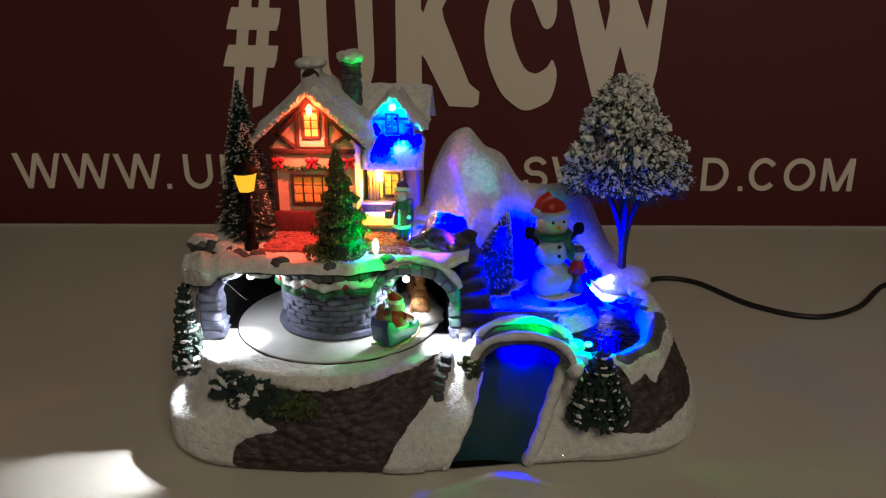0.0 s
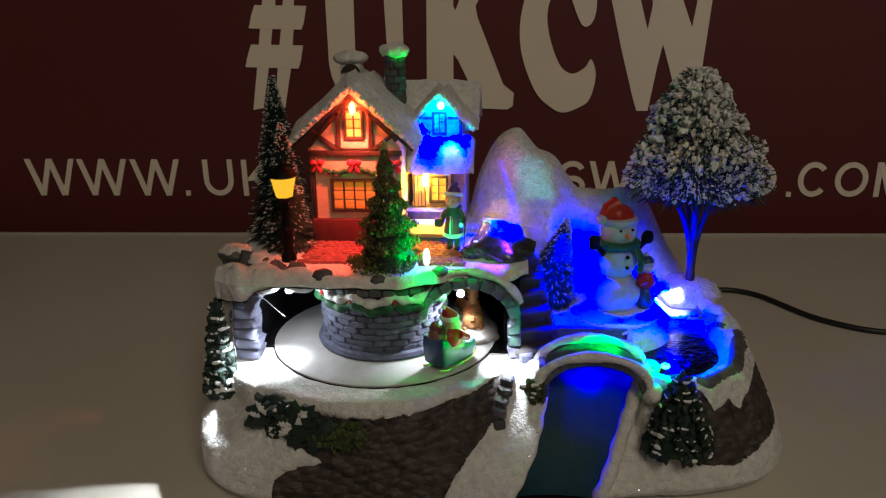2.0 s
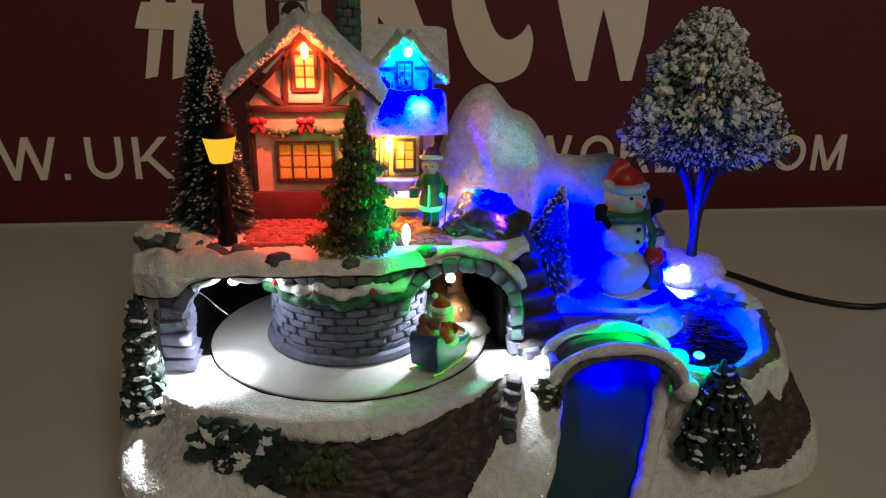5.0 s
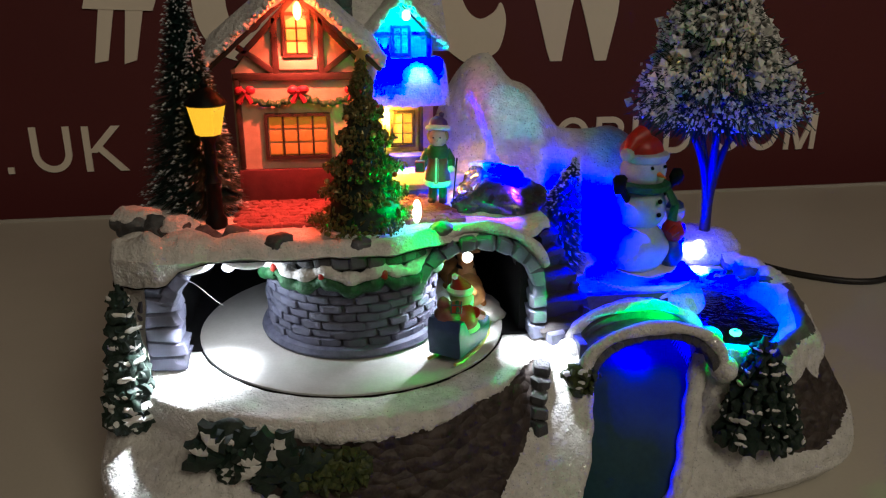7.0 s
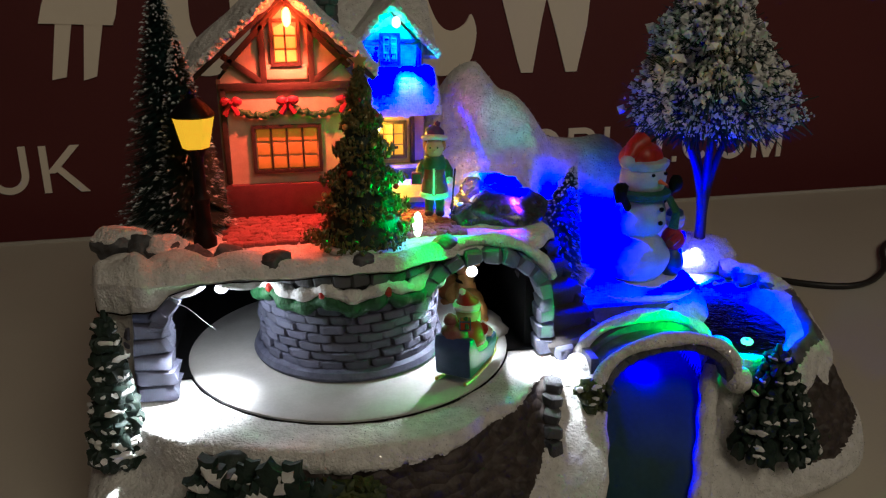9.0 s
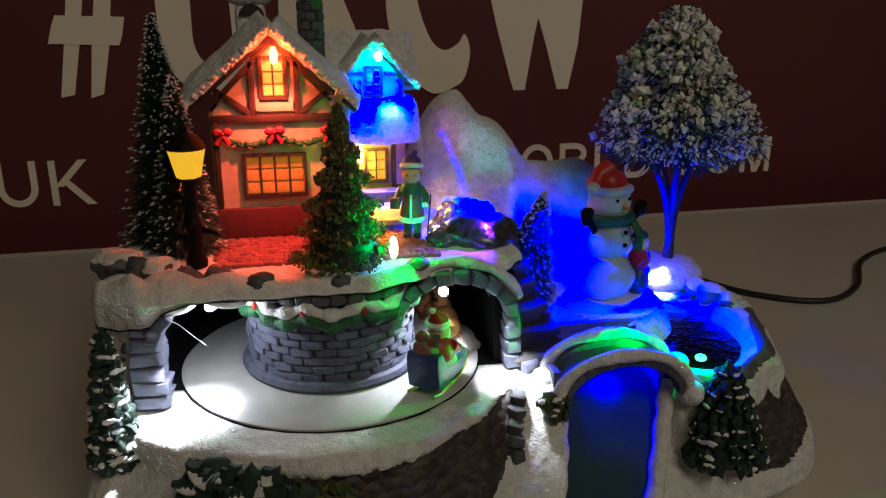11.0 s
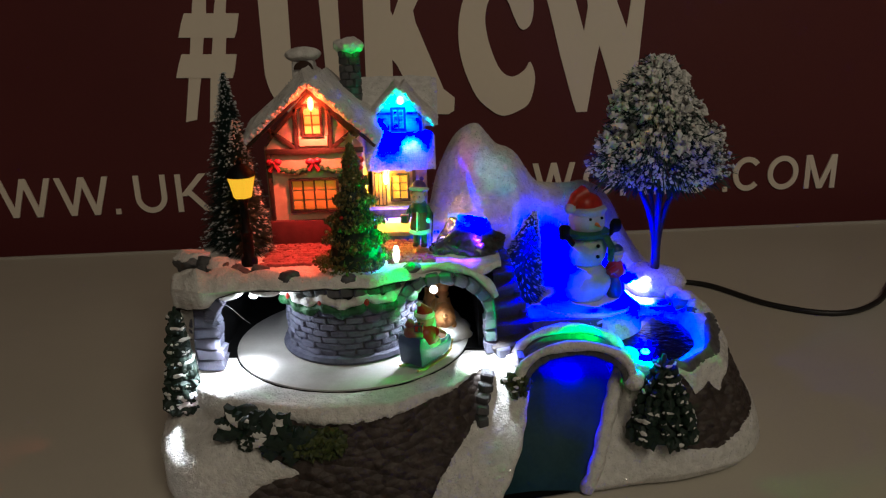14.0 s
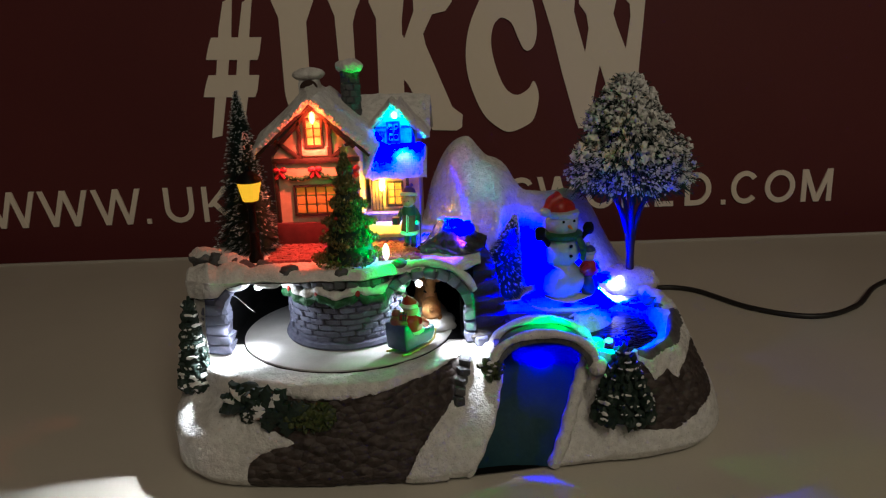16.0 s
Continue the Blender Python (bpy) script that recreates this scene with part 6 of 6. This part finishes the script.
def make_mountain():
    t = thing("snow_mountain", (0.075, 0.58, 0.06), "craggy white snow mountain behind the snowman", "mountain")
    bm = bmesh.new()
    nx, ns = 150, 56
    rows = []
    for i in range(nx + 1):
        x = 0.004 + 0.143 * i / nx
        crest = crest_at(x, 0.0035)
        soft = crest_at(x, 0.016)
        col = []
        for j in range(ns + 1):
            s = j / ns
            if s < 0.75:
                u = s / 0.75
                top = soft + (crest - soft) * u ** 2
                y = 0.5460 + 0.038 * u ** 1.4 + 0.004 * math.sin(x * 75 + 1) * (1 - u)
                z = 0.062 + (top - 0.062) * math.sin(u * math.pi / 2) ** 0.9
            else:
                u = (s - 0.75) / 0.25
                top = crest
                y = 0.5840 + 0.016 * math.sin(u * math.pi / 2)
                z = 0.050 + (top - 0.050) * (math.cos(u * math.pi / 2)) ** 0.8
            p = Vector((x, y, z))
            swell = math.sin(min(1, s / 0.75) * math.pi)
            p.y -= swell * (0.005 * math.exp(-((x - 0.034) / 0.015) ** 2) + 0.015 * math.exp(-((x - 0.062) / 0.011) ** 2) + 0.006 * math.exp(-((x - 0.108) / 0.018) ** 2) - 0.003)
            p += Vector((0.0008 * noise.noise(p * 55), -0.0016 * noise.noise(p * 40) * swell - 0.0003 * noise.noise(p * 260), 0.0005 * noise.noise(p * 120)))
            col.append(bm.verts.new(p))
        rows.append(col)
    for a, b in zip(rows, rows[1:]):
        for j in range(ns):
            bm.faces.new((a[j], b[j], b[j + 1], a[j + 1]))
    part("crag", bm, M_SNOW, t)
    # low snow shoulder to the east that carries the tree
    bm = bmesh.new()
    ball(bm, (0.1420, 0.5360, 0.0630), 0.0200, 4, (1.0, 1.0, 0.46), 0.14, 90)
    part("shoulder", bm, M_SNOW, t)
    return t


make_mountain()


def make_bridge():
    t = thing("stone_bridge", (0.078, 0.436, LEDGE), "small arched stone bridge with snowy parapets over the stream", "bridge")

    def arc(k, rx, rz, z0, x0=0.0785):
        a = math.pi * (1 - k)
        return x0 + rx * math.cos(a), z0 + rz * math.sin(a)

    # deck and spandrel
    for nm, y0, y1, rx, rz, z0, th, m in (("arch_ring", 0.4310, 0.4350, 0.0230, 0.0150, 0.0500, 0.0032, M_STONE_DARK), ("arch_ring", 0.4500, 0.4560, 0.0230, 0.0150, 0.0500, 0.0032, M_STONE_DARK), ("deck", 0.4340, 0.4520, 0.0240, 0.0142, 0.0495, 0.0015, M_STONE_DARK)):
        bm = bmesh.new()
        n = 36
        prev = None
        for i in range(n + 1):
            k = 0.02 + 0.96 * i / n
            x, z = arc(k, rx, rz, z0)
            x2, z2 = arc(k, rx + th, rz + th, z0)
            ring = [bm.verts.new(p) for p in ((x, y0, z), (x2, y0, z2), (x2, y1, z2), (x, y1, z))]
            if prev:
                for a in range(4):
                    bm.faces.new((prev[a], prev[(a + 1) % 4], ring[(a + 1) % 4], ring[a]))
            else:
                bm.faces.new(ring[::-1])
            prev = ring
        bm.faces.new(prev)
        bmesh.ops.recalc_face_normals(bm, faces=bm.faces[:])
        part(nm, bm, m, t)
    for nm, y in (("front_parapet", 0.4310), ("rear_parapet", 0.4525)):
        bm = bmesh.new()
        pts = []
        for i in range(41):
            k = i / 40
            x, z = arc(k, 0.0275, 0.0185, 0.0520)
            pts.append((x, y + 0.0010 * math.sin(9 * k), z + 0.0004 * noise.noise(Vector((x * 400, y, 0)))))
        tube(bm, pts, lambda u: 0.0024 + 0.0004 * math.sin(17 * u), 10)
        part(nm, bm, M_SNOW, t, "snow-covered parapet")
    for x, y, z, r in ((0.1070, 0.4325, 0.0500, 0.0052), (0.0505, 0.4480, 0.0535, 0.0055), (0.1080, 0.4500, 0.0550, 0.0055)):
        bm = bmesh.new()
        ball(bm, (x, y, z), r, 3, (1, 1.1, 0.9), 0.2, 160)
        part("snow_end", bm, M_SNOW, t, "snow drift at the parapet's end")
    for i in range(16):
        k = 0.05 + 0.9 * i / 15
        x, z = arc(k, 0.0246, 0.0166, 0.0500)
        place("dark_stone", DARKS, i, pose(x, 0.4318, z, 0, 90 - math.degrees(math.pi * (1 - k)), 0) @ Matrix.Diagonal((0.0040, 0.0030, 0.0030, 1)), t)


make_bridge()


def make_stairs():
    t = thing("stone_stairs", (0.042, 0.475, LEDGE), "dark stone stairs curving up beside the arch", "stairs")
    bm = bmesh.new()
    prev = None
    for i in range(12):
        u = i / 11
        c, a = Vector((0.0540 - 0.009 * u, 0.4620 + 0.038 * u, 0)), radians(8 + 20 * u)
        w = Vector((math.cos(a), math.sin(a), 0)) * 0.0085
        top = 0.0585 + 0.036 * u
        ring = [bm.verts.new(p) for p in ((c - w) + Vector((0, 0, 0.052)), (c + w) + Vector((0, 0, 0.052)), (c + w) + Vector((0, 0, top)), (c - w) + Vector((0, 0, top)))]
        if prev:
            for k in range(4):
                bm.faces.new((prev[k], prev[(k + 1) % 4], ring[(k + 1) % 4], ring[k]))
        else:
            bm.faces.new(ring)
        prev = ring
    bm.faces.new(prev[::-1])
    bmesh.ops.recalc_face_normals(bm, faces=bm.faces[:])
    part("ramp", bm, M_STEP, t)
    for i in range(6):
        u = i / 5
        place("tread", TREADS, i, pose(0.0520 - 0.0120 * u, 0.4585 + 0.0350 * u, 0.0590 + 0.0360 * u, 8 - 4 * (i % 2), -4 + 3 * (i % 3), 8 + 26 * u) @ Matrix.Diagonal((0.0225, 0.0110 - 0.0008 * (i % 2), 0.0080 + 0.0006 * (i % 3), 1)), t)
    for i in range(10):
        u = i / 9
        place("kerb_stone", TREADS, i, pose(0.0605 - 0.012 * u, 0.4590 + 0.038 * u, 0.0600 + 0.0350 * u, 10, 20, 30) @ Matrix.Diagonal((0.0042, 0.0062, 0.0046, 1)), t)


make_stairs()


def rock(at, r, scale, seed, label, snow=True, m=None):
    """A faceted stone cut by random planes, with snow on its upper faces."""
    t = thing("rock", at, label, "rock", "terrace rocks")
    rng = random.Random(seed * 13 + 5)
    planes = [(Vector((rng.gauss(0, 1), rng.gauss(0, 1), rng.gauss(0, 1))).normalized(), rng.uniform(0.62, 0.95)) for _ in range(16)]
    shell = []
    for grow in (0.0, 1.0):
        bm = bmesh.new()
        bmesh.ops.create_icosphere(bm, subdivisions=4, radius=1.0)
        for v in bm.verts:
            d = v.co.normalized()
            h = min([1.0] + [k / d.dot(n) for n, k in planes if d.dot(n) > 0.2])
            h *= 1 + 0.10 * noise.noise(d * 3 + Vector((seed, 0, 0))) + 0.06 * noise.noise(d * 8 + Vector((0, seed, 0)))
            v.co = d * h
        bm.normal_update()
        if grow:
            for v in bm.verts:
                k = v.normal.z + 0.30 * noise.noise(v.co * 2.5 + Vector((seed, 3, 0))) - (0.50 if m is None else 0.60)
                v.co = v.co + v.normal * 0.11 * math.tanh(k * 4)
        for v in bm.verts:
            v.co = Vector(at) + Vector((v.co.x * r * scale[0], v.co.y * r * scale[1], (v.co.z + 0.35) * r * scale[2]))
        shell.append(bm)
    part("stone", shell[0], m or M_STONE_DARK, t)
    if snow:
        part("snow_cap", shell[1], M_SNOW, t, "white snow cap")
    else:
        shell[1].free()


rock((0.0290, 0.5110, 0.0985), 0.0165, (1.15, 0.95, 0.72), 3, "glossy dark rock topped with snow at the head of the stairs", True, M_ROCK_GLOSS)
rock((0.0330, 0.4920, 0.0985), 0.0175, (1.12, 0.72, 0.62), 4, "low glossy dark rock shelf above the stairs", False, M_ROCK_GLOSS)
rock((0.0190, 0.4920, 0.0985), 0.0120, (0.9, 0.6, 0.55), 9, "low glossy dark rock shelf above the arch", False, M_ROCK_GLOSS)
for _i, (_x, _y, _r) in enumerate(((-0.1130, 0.4760, 0.0072), (-0.1040, 0.4690, 0.0060), (-0.0960, 0.4660, 0.0056), (-0.0860, 0.4620, 0.0044), (-0.0760, 0.4600, 0.0044), (-0.0585, 0.4500, 0.0042), (-0.0300, 0.4480, 0.0030), (0.0005, 0.4590, 0.0036))):
    rock((_x, _y, 0.0995), _r * 1.3, (1.15, 0.9, 0.9), _i + 2, "small dark stone on the terrace edge", _r > 0.0045 and _i % 2 == 0)
for _i, (_x, _y, _z, _r) in enumerate(((0.1530, 0.5020, 0.0600, 0.0080), (0.1550, 0.4900, 0.0610, 0.0065), (0.1500, 0.5150, 0.0590, 0.0070))):
    rock((_x, _y, _z), _r, (1.0, 1.1, 0.75), _i + 20, "snow-dusted dark rock beside the pond")


def make_moulded_pine(at, h, r, turn, seed, label):
    """A moulded resin pine in half relief: tiers of drooping boughs tipped with snow."""
    t = thing("moulded_pine", at, label, "pine tree", "moulded pines")
    rng = random.Random(seed)
    bm = bmesh.new()
    snow = bmesh.new()
    rod(bm, at, Vector(at) + Vector((0, 0.004, h * 0.98)), r * 0.72, 0.0008, 18)
    tiers = 9
    for i in range(tiers):
        u = i / tiers
        rr = r * (1 - u) ** 0.85 + 0.001
        n = max(5, int(15 * (1 - u) + 4))
        for k in range(n):
            a = 2 * math.pi * (k + 0.5 * (i % 2)) / n + rng.uniform(-0.15, 0.15)
            c = Vector(at) + Vector((math.cos(a) * rr * 0.88, math.sin(a) * rr * 0.70 + 0.004 * u, h * (0.05 + u * 0.93) + rng.uniform(-0.0006, 0.0006)))
            s = h * 0.050 * (1.2 - 0.5 * u) * rng.uniform(0.85, 1.2)
            ball(bm, c, s, 2, (1.1, 0.95, 1.25), 0.7, 520, turn=math.degrees(a))
            if rng.random() < 0.62:
                q = c + Vector((math.cos(a) * s * 0.80, math.sin(a) * s * 0.70, s * rng.uniform(-0.1, 0.5)))
                ball(snow, q, s * rng.uniform(0.55, 0.85), 2, (0.42, 1.35, 0.50), 0.8, 620, turn=math.degrees(a) + rng.uniform(-20, 20))
    part("foliage", bm, M_LEAF, t)
    part("bough_snow", snow, M_SNOW_PLAIN, t, "white snow tips")


make_moulded_pine((0.1200, 0.4250, 0.0240), 0.0420, 0.0165, 0, 31, "dark green moulded pine with snow tips on the front slope")
make_moulded_pine((-0.1140, 0.4385, 0.0400), 0.0530, 0.0066, 0, 32, "narrow dark green moulded pine against the pier")


def holly_leaf(bm, snow, c, turn, tilt, size, frosted):
    """A spiny pointed leaf, folded along its rib, with a rim of snow."""
    rib = [(-1.0, 0), (-0.5, 0.16), (0.0, 0.22), (0.5, 0.16), (1.0, 0)]
    side = [(-0.72, 0.30), (-0.50, 0.62), (-0.30, 0.34), (0.02, 0.66), (0.22, 0.34), (0.50, 0.54), (0.66, 0.22)]
    m = Matrix.Translation(c) @ pose(0, 0, 0, 0, 0, 0) @ Euler((radians(68), radians(turn), radians(tilt))).to_matrix().to_4x4() @ Matrix.Scale(size, 4)
    for target, up, ins in ((bm, 0.0, 1.0), (snow, 0.10, 0.62)):
        if target is snow and not frosted:
            continue
        ring = [(-1.0 * ins, 0.0)] + [(x * ins, y * ins) for x, y in side] + [(1.0 * ins, 0.0)] + [(x * ins, -y * ins) for x, y in reversed(side)]
        top = [target.verts.new(m @ Vector((x, y, 0.30 * (1 - abs(y)) * (1 - 0.5 * x * x) + up))) for x, y in ring]
        low = [target.verts.new(m @ Vector((x, y, -0.25))) for x, y in ring]
        mid = target.verts.new(m @ Vector((0, 0, 0.42 + up)))
        n = len(ring)
        for i in range(n):
            target.faces.new((top[i], top[(i + 1) % n], mid))
            target.faces.new((low[i], low[(i + 1) % n], top[(i + 1) % n], top[i]))


def make_bush(at, size, material, label, seed, count=26, snow=0.2):
    t = thing("bush", at, label, "bush", "moulded bushes")
    rng = random.Random(seed)
    bm, sn = bmesh.new(), bmesh.new()
    ball(bm, at, 0.8, 3, (size[0], size[1], size[2]), 0.2, 60)
    for i in range(count if material is M_MOSS else count // 4):
        a, b = rng.uniform(0, 2 * math.pi), rng.uniform(-1, 1)
        d = Vector((math.cos(a) * math.sqrt(1 - b * b), -abs(math.sin(a)) * math.sqrt(1 - b * b), b))
        c = Vector(at) + Vector((d.x * size[0], d.y * size[1], d.z * size[2])) * 0.85
        s = rng.uniform(0.0016, 0.0030)
        ball(bm, c, s, 1, (1.5, 0.7, 0.9), 0.3, 400, turn=rng.uniform(0, 180))
        if rng.random() < snow:
            ball(sn, c + Vector((0, -s * 0.5, s * 0.4)), s * 0.7, 1, (1.3, 0.8, 0.8), 0.3, 400)
    if material is M_LEAF:
        for i in range(7):
            a = 2 * math.pi * i / 7 + rng.uniform(-0.3, 0.3)
            q = Vector(at) + Vector((math.cos(a) * size[0] * 0.62, -size[1] * 0.9, math.sin(a) * size[2] * 0.62))
            holly_leaf(bm, sn, q, -math.degrees(a) + rng.uniform(-25, 25), rng.uniform(-15, 15), rng.uniform(0.0055, 0.0078), snow and rng.random() < 0.5)
    part("leaves", bm, material, t)
    if snow:
        part("leaf_snow", sn, M_SNOW_PLAIN, t, "white snow on the leaves")


for _x, _z, _size, _m, _label, _seed, _n, _snow in (
    (-0.0770, 0.0460, (0.0130, 0.0060, 0.0110), M_LEAF, "dark glossy holly bush with snow on the slope", 41, 26, 0.3),
    (-0.0625, 0.0450, (0.0105, 0.0050, 0.0095), M_LEAF, "dark glossy holly bush with snow on the slope", 42, 20, 0.2),
    (-0.0540, 0.0420, (0.0100, 0.0050, 0.0080), M_LEAF, "dark green leafy bush on the rock", 43, 24, 0.0),
    (-0.0430, 0.0405, (0.0140, 0.0060, 0.0085), M_MOSS, "mossy green bush on the dark rock", 44, 60, 0.0),
):
    make_bush((_x, front_y(_x, _z) - 0.0010, _z), _size, _m, _label, _seed, _n, _snow)
make_bush((0.0500, 0.4330, 0.0500), (0.0070, 0.0050, 0.0070), M_MOSS, "small mossy bush beside the bridge", 45, 20, 0.25)


def make_lip_mounds():
    for x, y, r in ((-0.0930, 0.4535, 0.0115), (-0.0715, 0.4530, 0.0095), (-0.1090, 0.4600, 0.0090)):
        bm = bmesh.new()
        ball(bm, (x, y, 0.0985), r, 4, (1.0, 0.75, 0.72), 0.12, 90)
        tagged(part("snow_drift", bm, M_SNOW), "rounded white snow drift on the terrace edge", "snow drift", "terrace drifts")


make_lip_mounds()


def make_cobbles():
    t = thing("cobbled_yard", (-0.02, 0.49, 0.1), "brown cobbled yard in front of the cottage", "cobbled yard")
    rng = random.Random(77)
    meshes = stones("cobble", 5, M_COBBLE, 0.2)
    for j in range(9):
        for i in range(30):
            x = -0.0770 + 0.0040 * (i + 0.5 * (j % 2)) + rng.uniform(-0.0005, 0.0005)
            y = 0.4760 + 0.0042 * j + rng.uniform(-0.0004, 0.0004)
            if x > 0.004 + 0.25 * (0.51 - y) or (x < -0.03 and y > 0.512) or (x > -0.026 and y > 0.510):
                continue
            place("cobble", meshes, rng.randrange(5), pose(x, y, 0.1000, rng.uniform(-5, 5), rng.uniform(-5, 5), rng.uniform(-20, 20)) @ Matrix.Diagonal((0.0041, 0.0041, 0.0030, 1)), t)


make_cobbles()


def make_small_steps():
    t = thing("kerb_stones", (0.036, 0.43, 0.05), "short row of pale rounded stones beside the rock", "stones")
    for i in range(5):
        place("stone", DARKS, i, pose(0.0358 - 0.0010 * i, 0.4365 - 0.0035 * i, 0.0530 - 0.0042 * i, 8, 14 - 7 * (i % 3), 30 * i) @ Matrix.Diagonal((0.0062, 0.0060, 0.0046, 1)), t)


make_small_steps()


def make_wire():
    t = thing("loose_wire", (-0.09, 0.452, 0.085), "thin pale loose wire in the arch opening", "wire")
    bm = bmesh.new()
    tube(bm, [(-0.0935 + 0.0125 * u, 0.4530 - 0.004 * math.sin(3 * u), 0.0880 + 0.0010 * math.sin(5 * u) - 0.0090 * u * u) for u in (k / 12 for k in range(13))], 0.00014, 6)
    part("strand", bm, M_WIRE, t)


make_wire()


def make_glitter(parent, count, seed, names, size=1.0):
    """Loose glitter flakes stuck to the painted snow of a thing: tiny tilted facets."""
    rng = random.Random(seed)
    verts, faces = [], []
    for host in [o for o in parent.children if o.type == "MESH" and o.name.split(".")[0] in names]:
        me, mw = host.data, host.matrix_basis
        sides = [f for f in me.polygons if f.normal.y < 0.25 or f.normal.z > 0.3]
        areas = list(np.cumsum([f.area for f in sides]))
        for _ in range(count):
            f = sides[min(len(sides) - 1, bisect_area(areas, rng.random() * areas[-1]))]
            c = [me.vertices[i].co for i in f.vertices]
            u, v = rng.random(), rng.random()
            p = c[0].lerp(c[1], u).lerp(c[-1].lerp(c[-2], u), v) + f.normal * 0.0004
            n = (f.normal + Vector((rng.gauss(0, 0.5), rng.gauss(0, 0.5), rng.gauss(0, 0.5)))).normalized()
            a = n.orthogonal().normalized()
            b = n.cross(a)
            r = rng.uniform(0.00016, 0.00034) * size
            k = len(verts)
            verts += [mw @ q for q in (p + a * r, p + b * r, p - a * r, p - b * r)]
            faces.append((k, k + 1, k + 2, k + 3))
    me = bpy.data.meshes.new("glitter")
    me.from_pydata(verts, [], faces)
    me.materials.append(M_GLITTER)
    ob = new("glitter", me)
    hang(ob, parent)
    ob["label"] = "sparse silver glitter flakes on the snow"
    ob["kind"] = "stuff"


def bisect_area(areas, v):
    lo, hi = 0, len(areas)
    while lo < hi:
        mid = (lo + hi) // 2
        lo, hi = (mid + 1, hi) if areas[mid] < v else (lo, mid)
    return lo


for _name, _count, _hosts, _size in (("village_hillside", 5200, ("snow_slope",), 1.15), ("snow_mountain", 900, ("crag", "shoulder"), 1.7), ("stone_bridge", 140, ("front_parapet", "rear_parapet"), 1.1), ("upper_terrace", 700, ("snow_slab",), 1.2), ("village_house", 160, ("roof", "wing_roof", "porch_roof"), 1.5)):
    make_glitter(bpy.data.objects[_name], _count, len(_name), _hosts, _size)
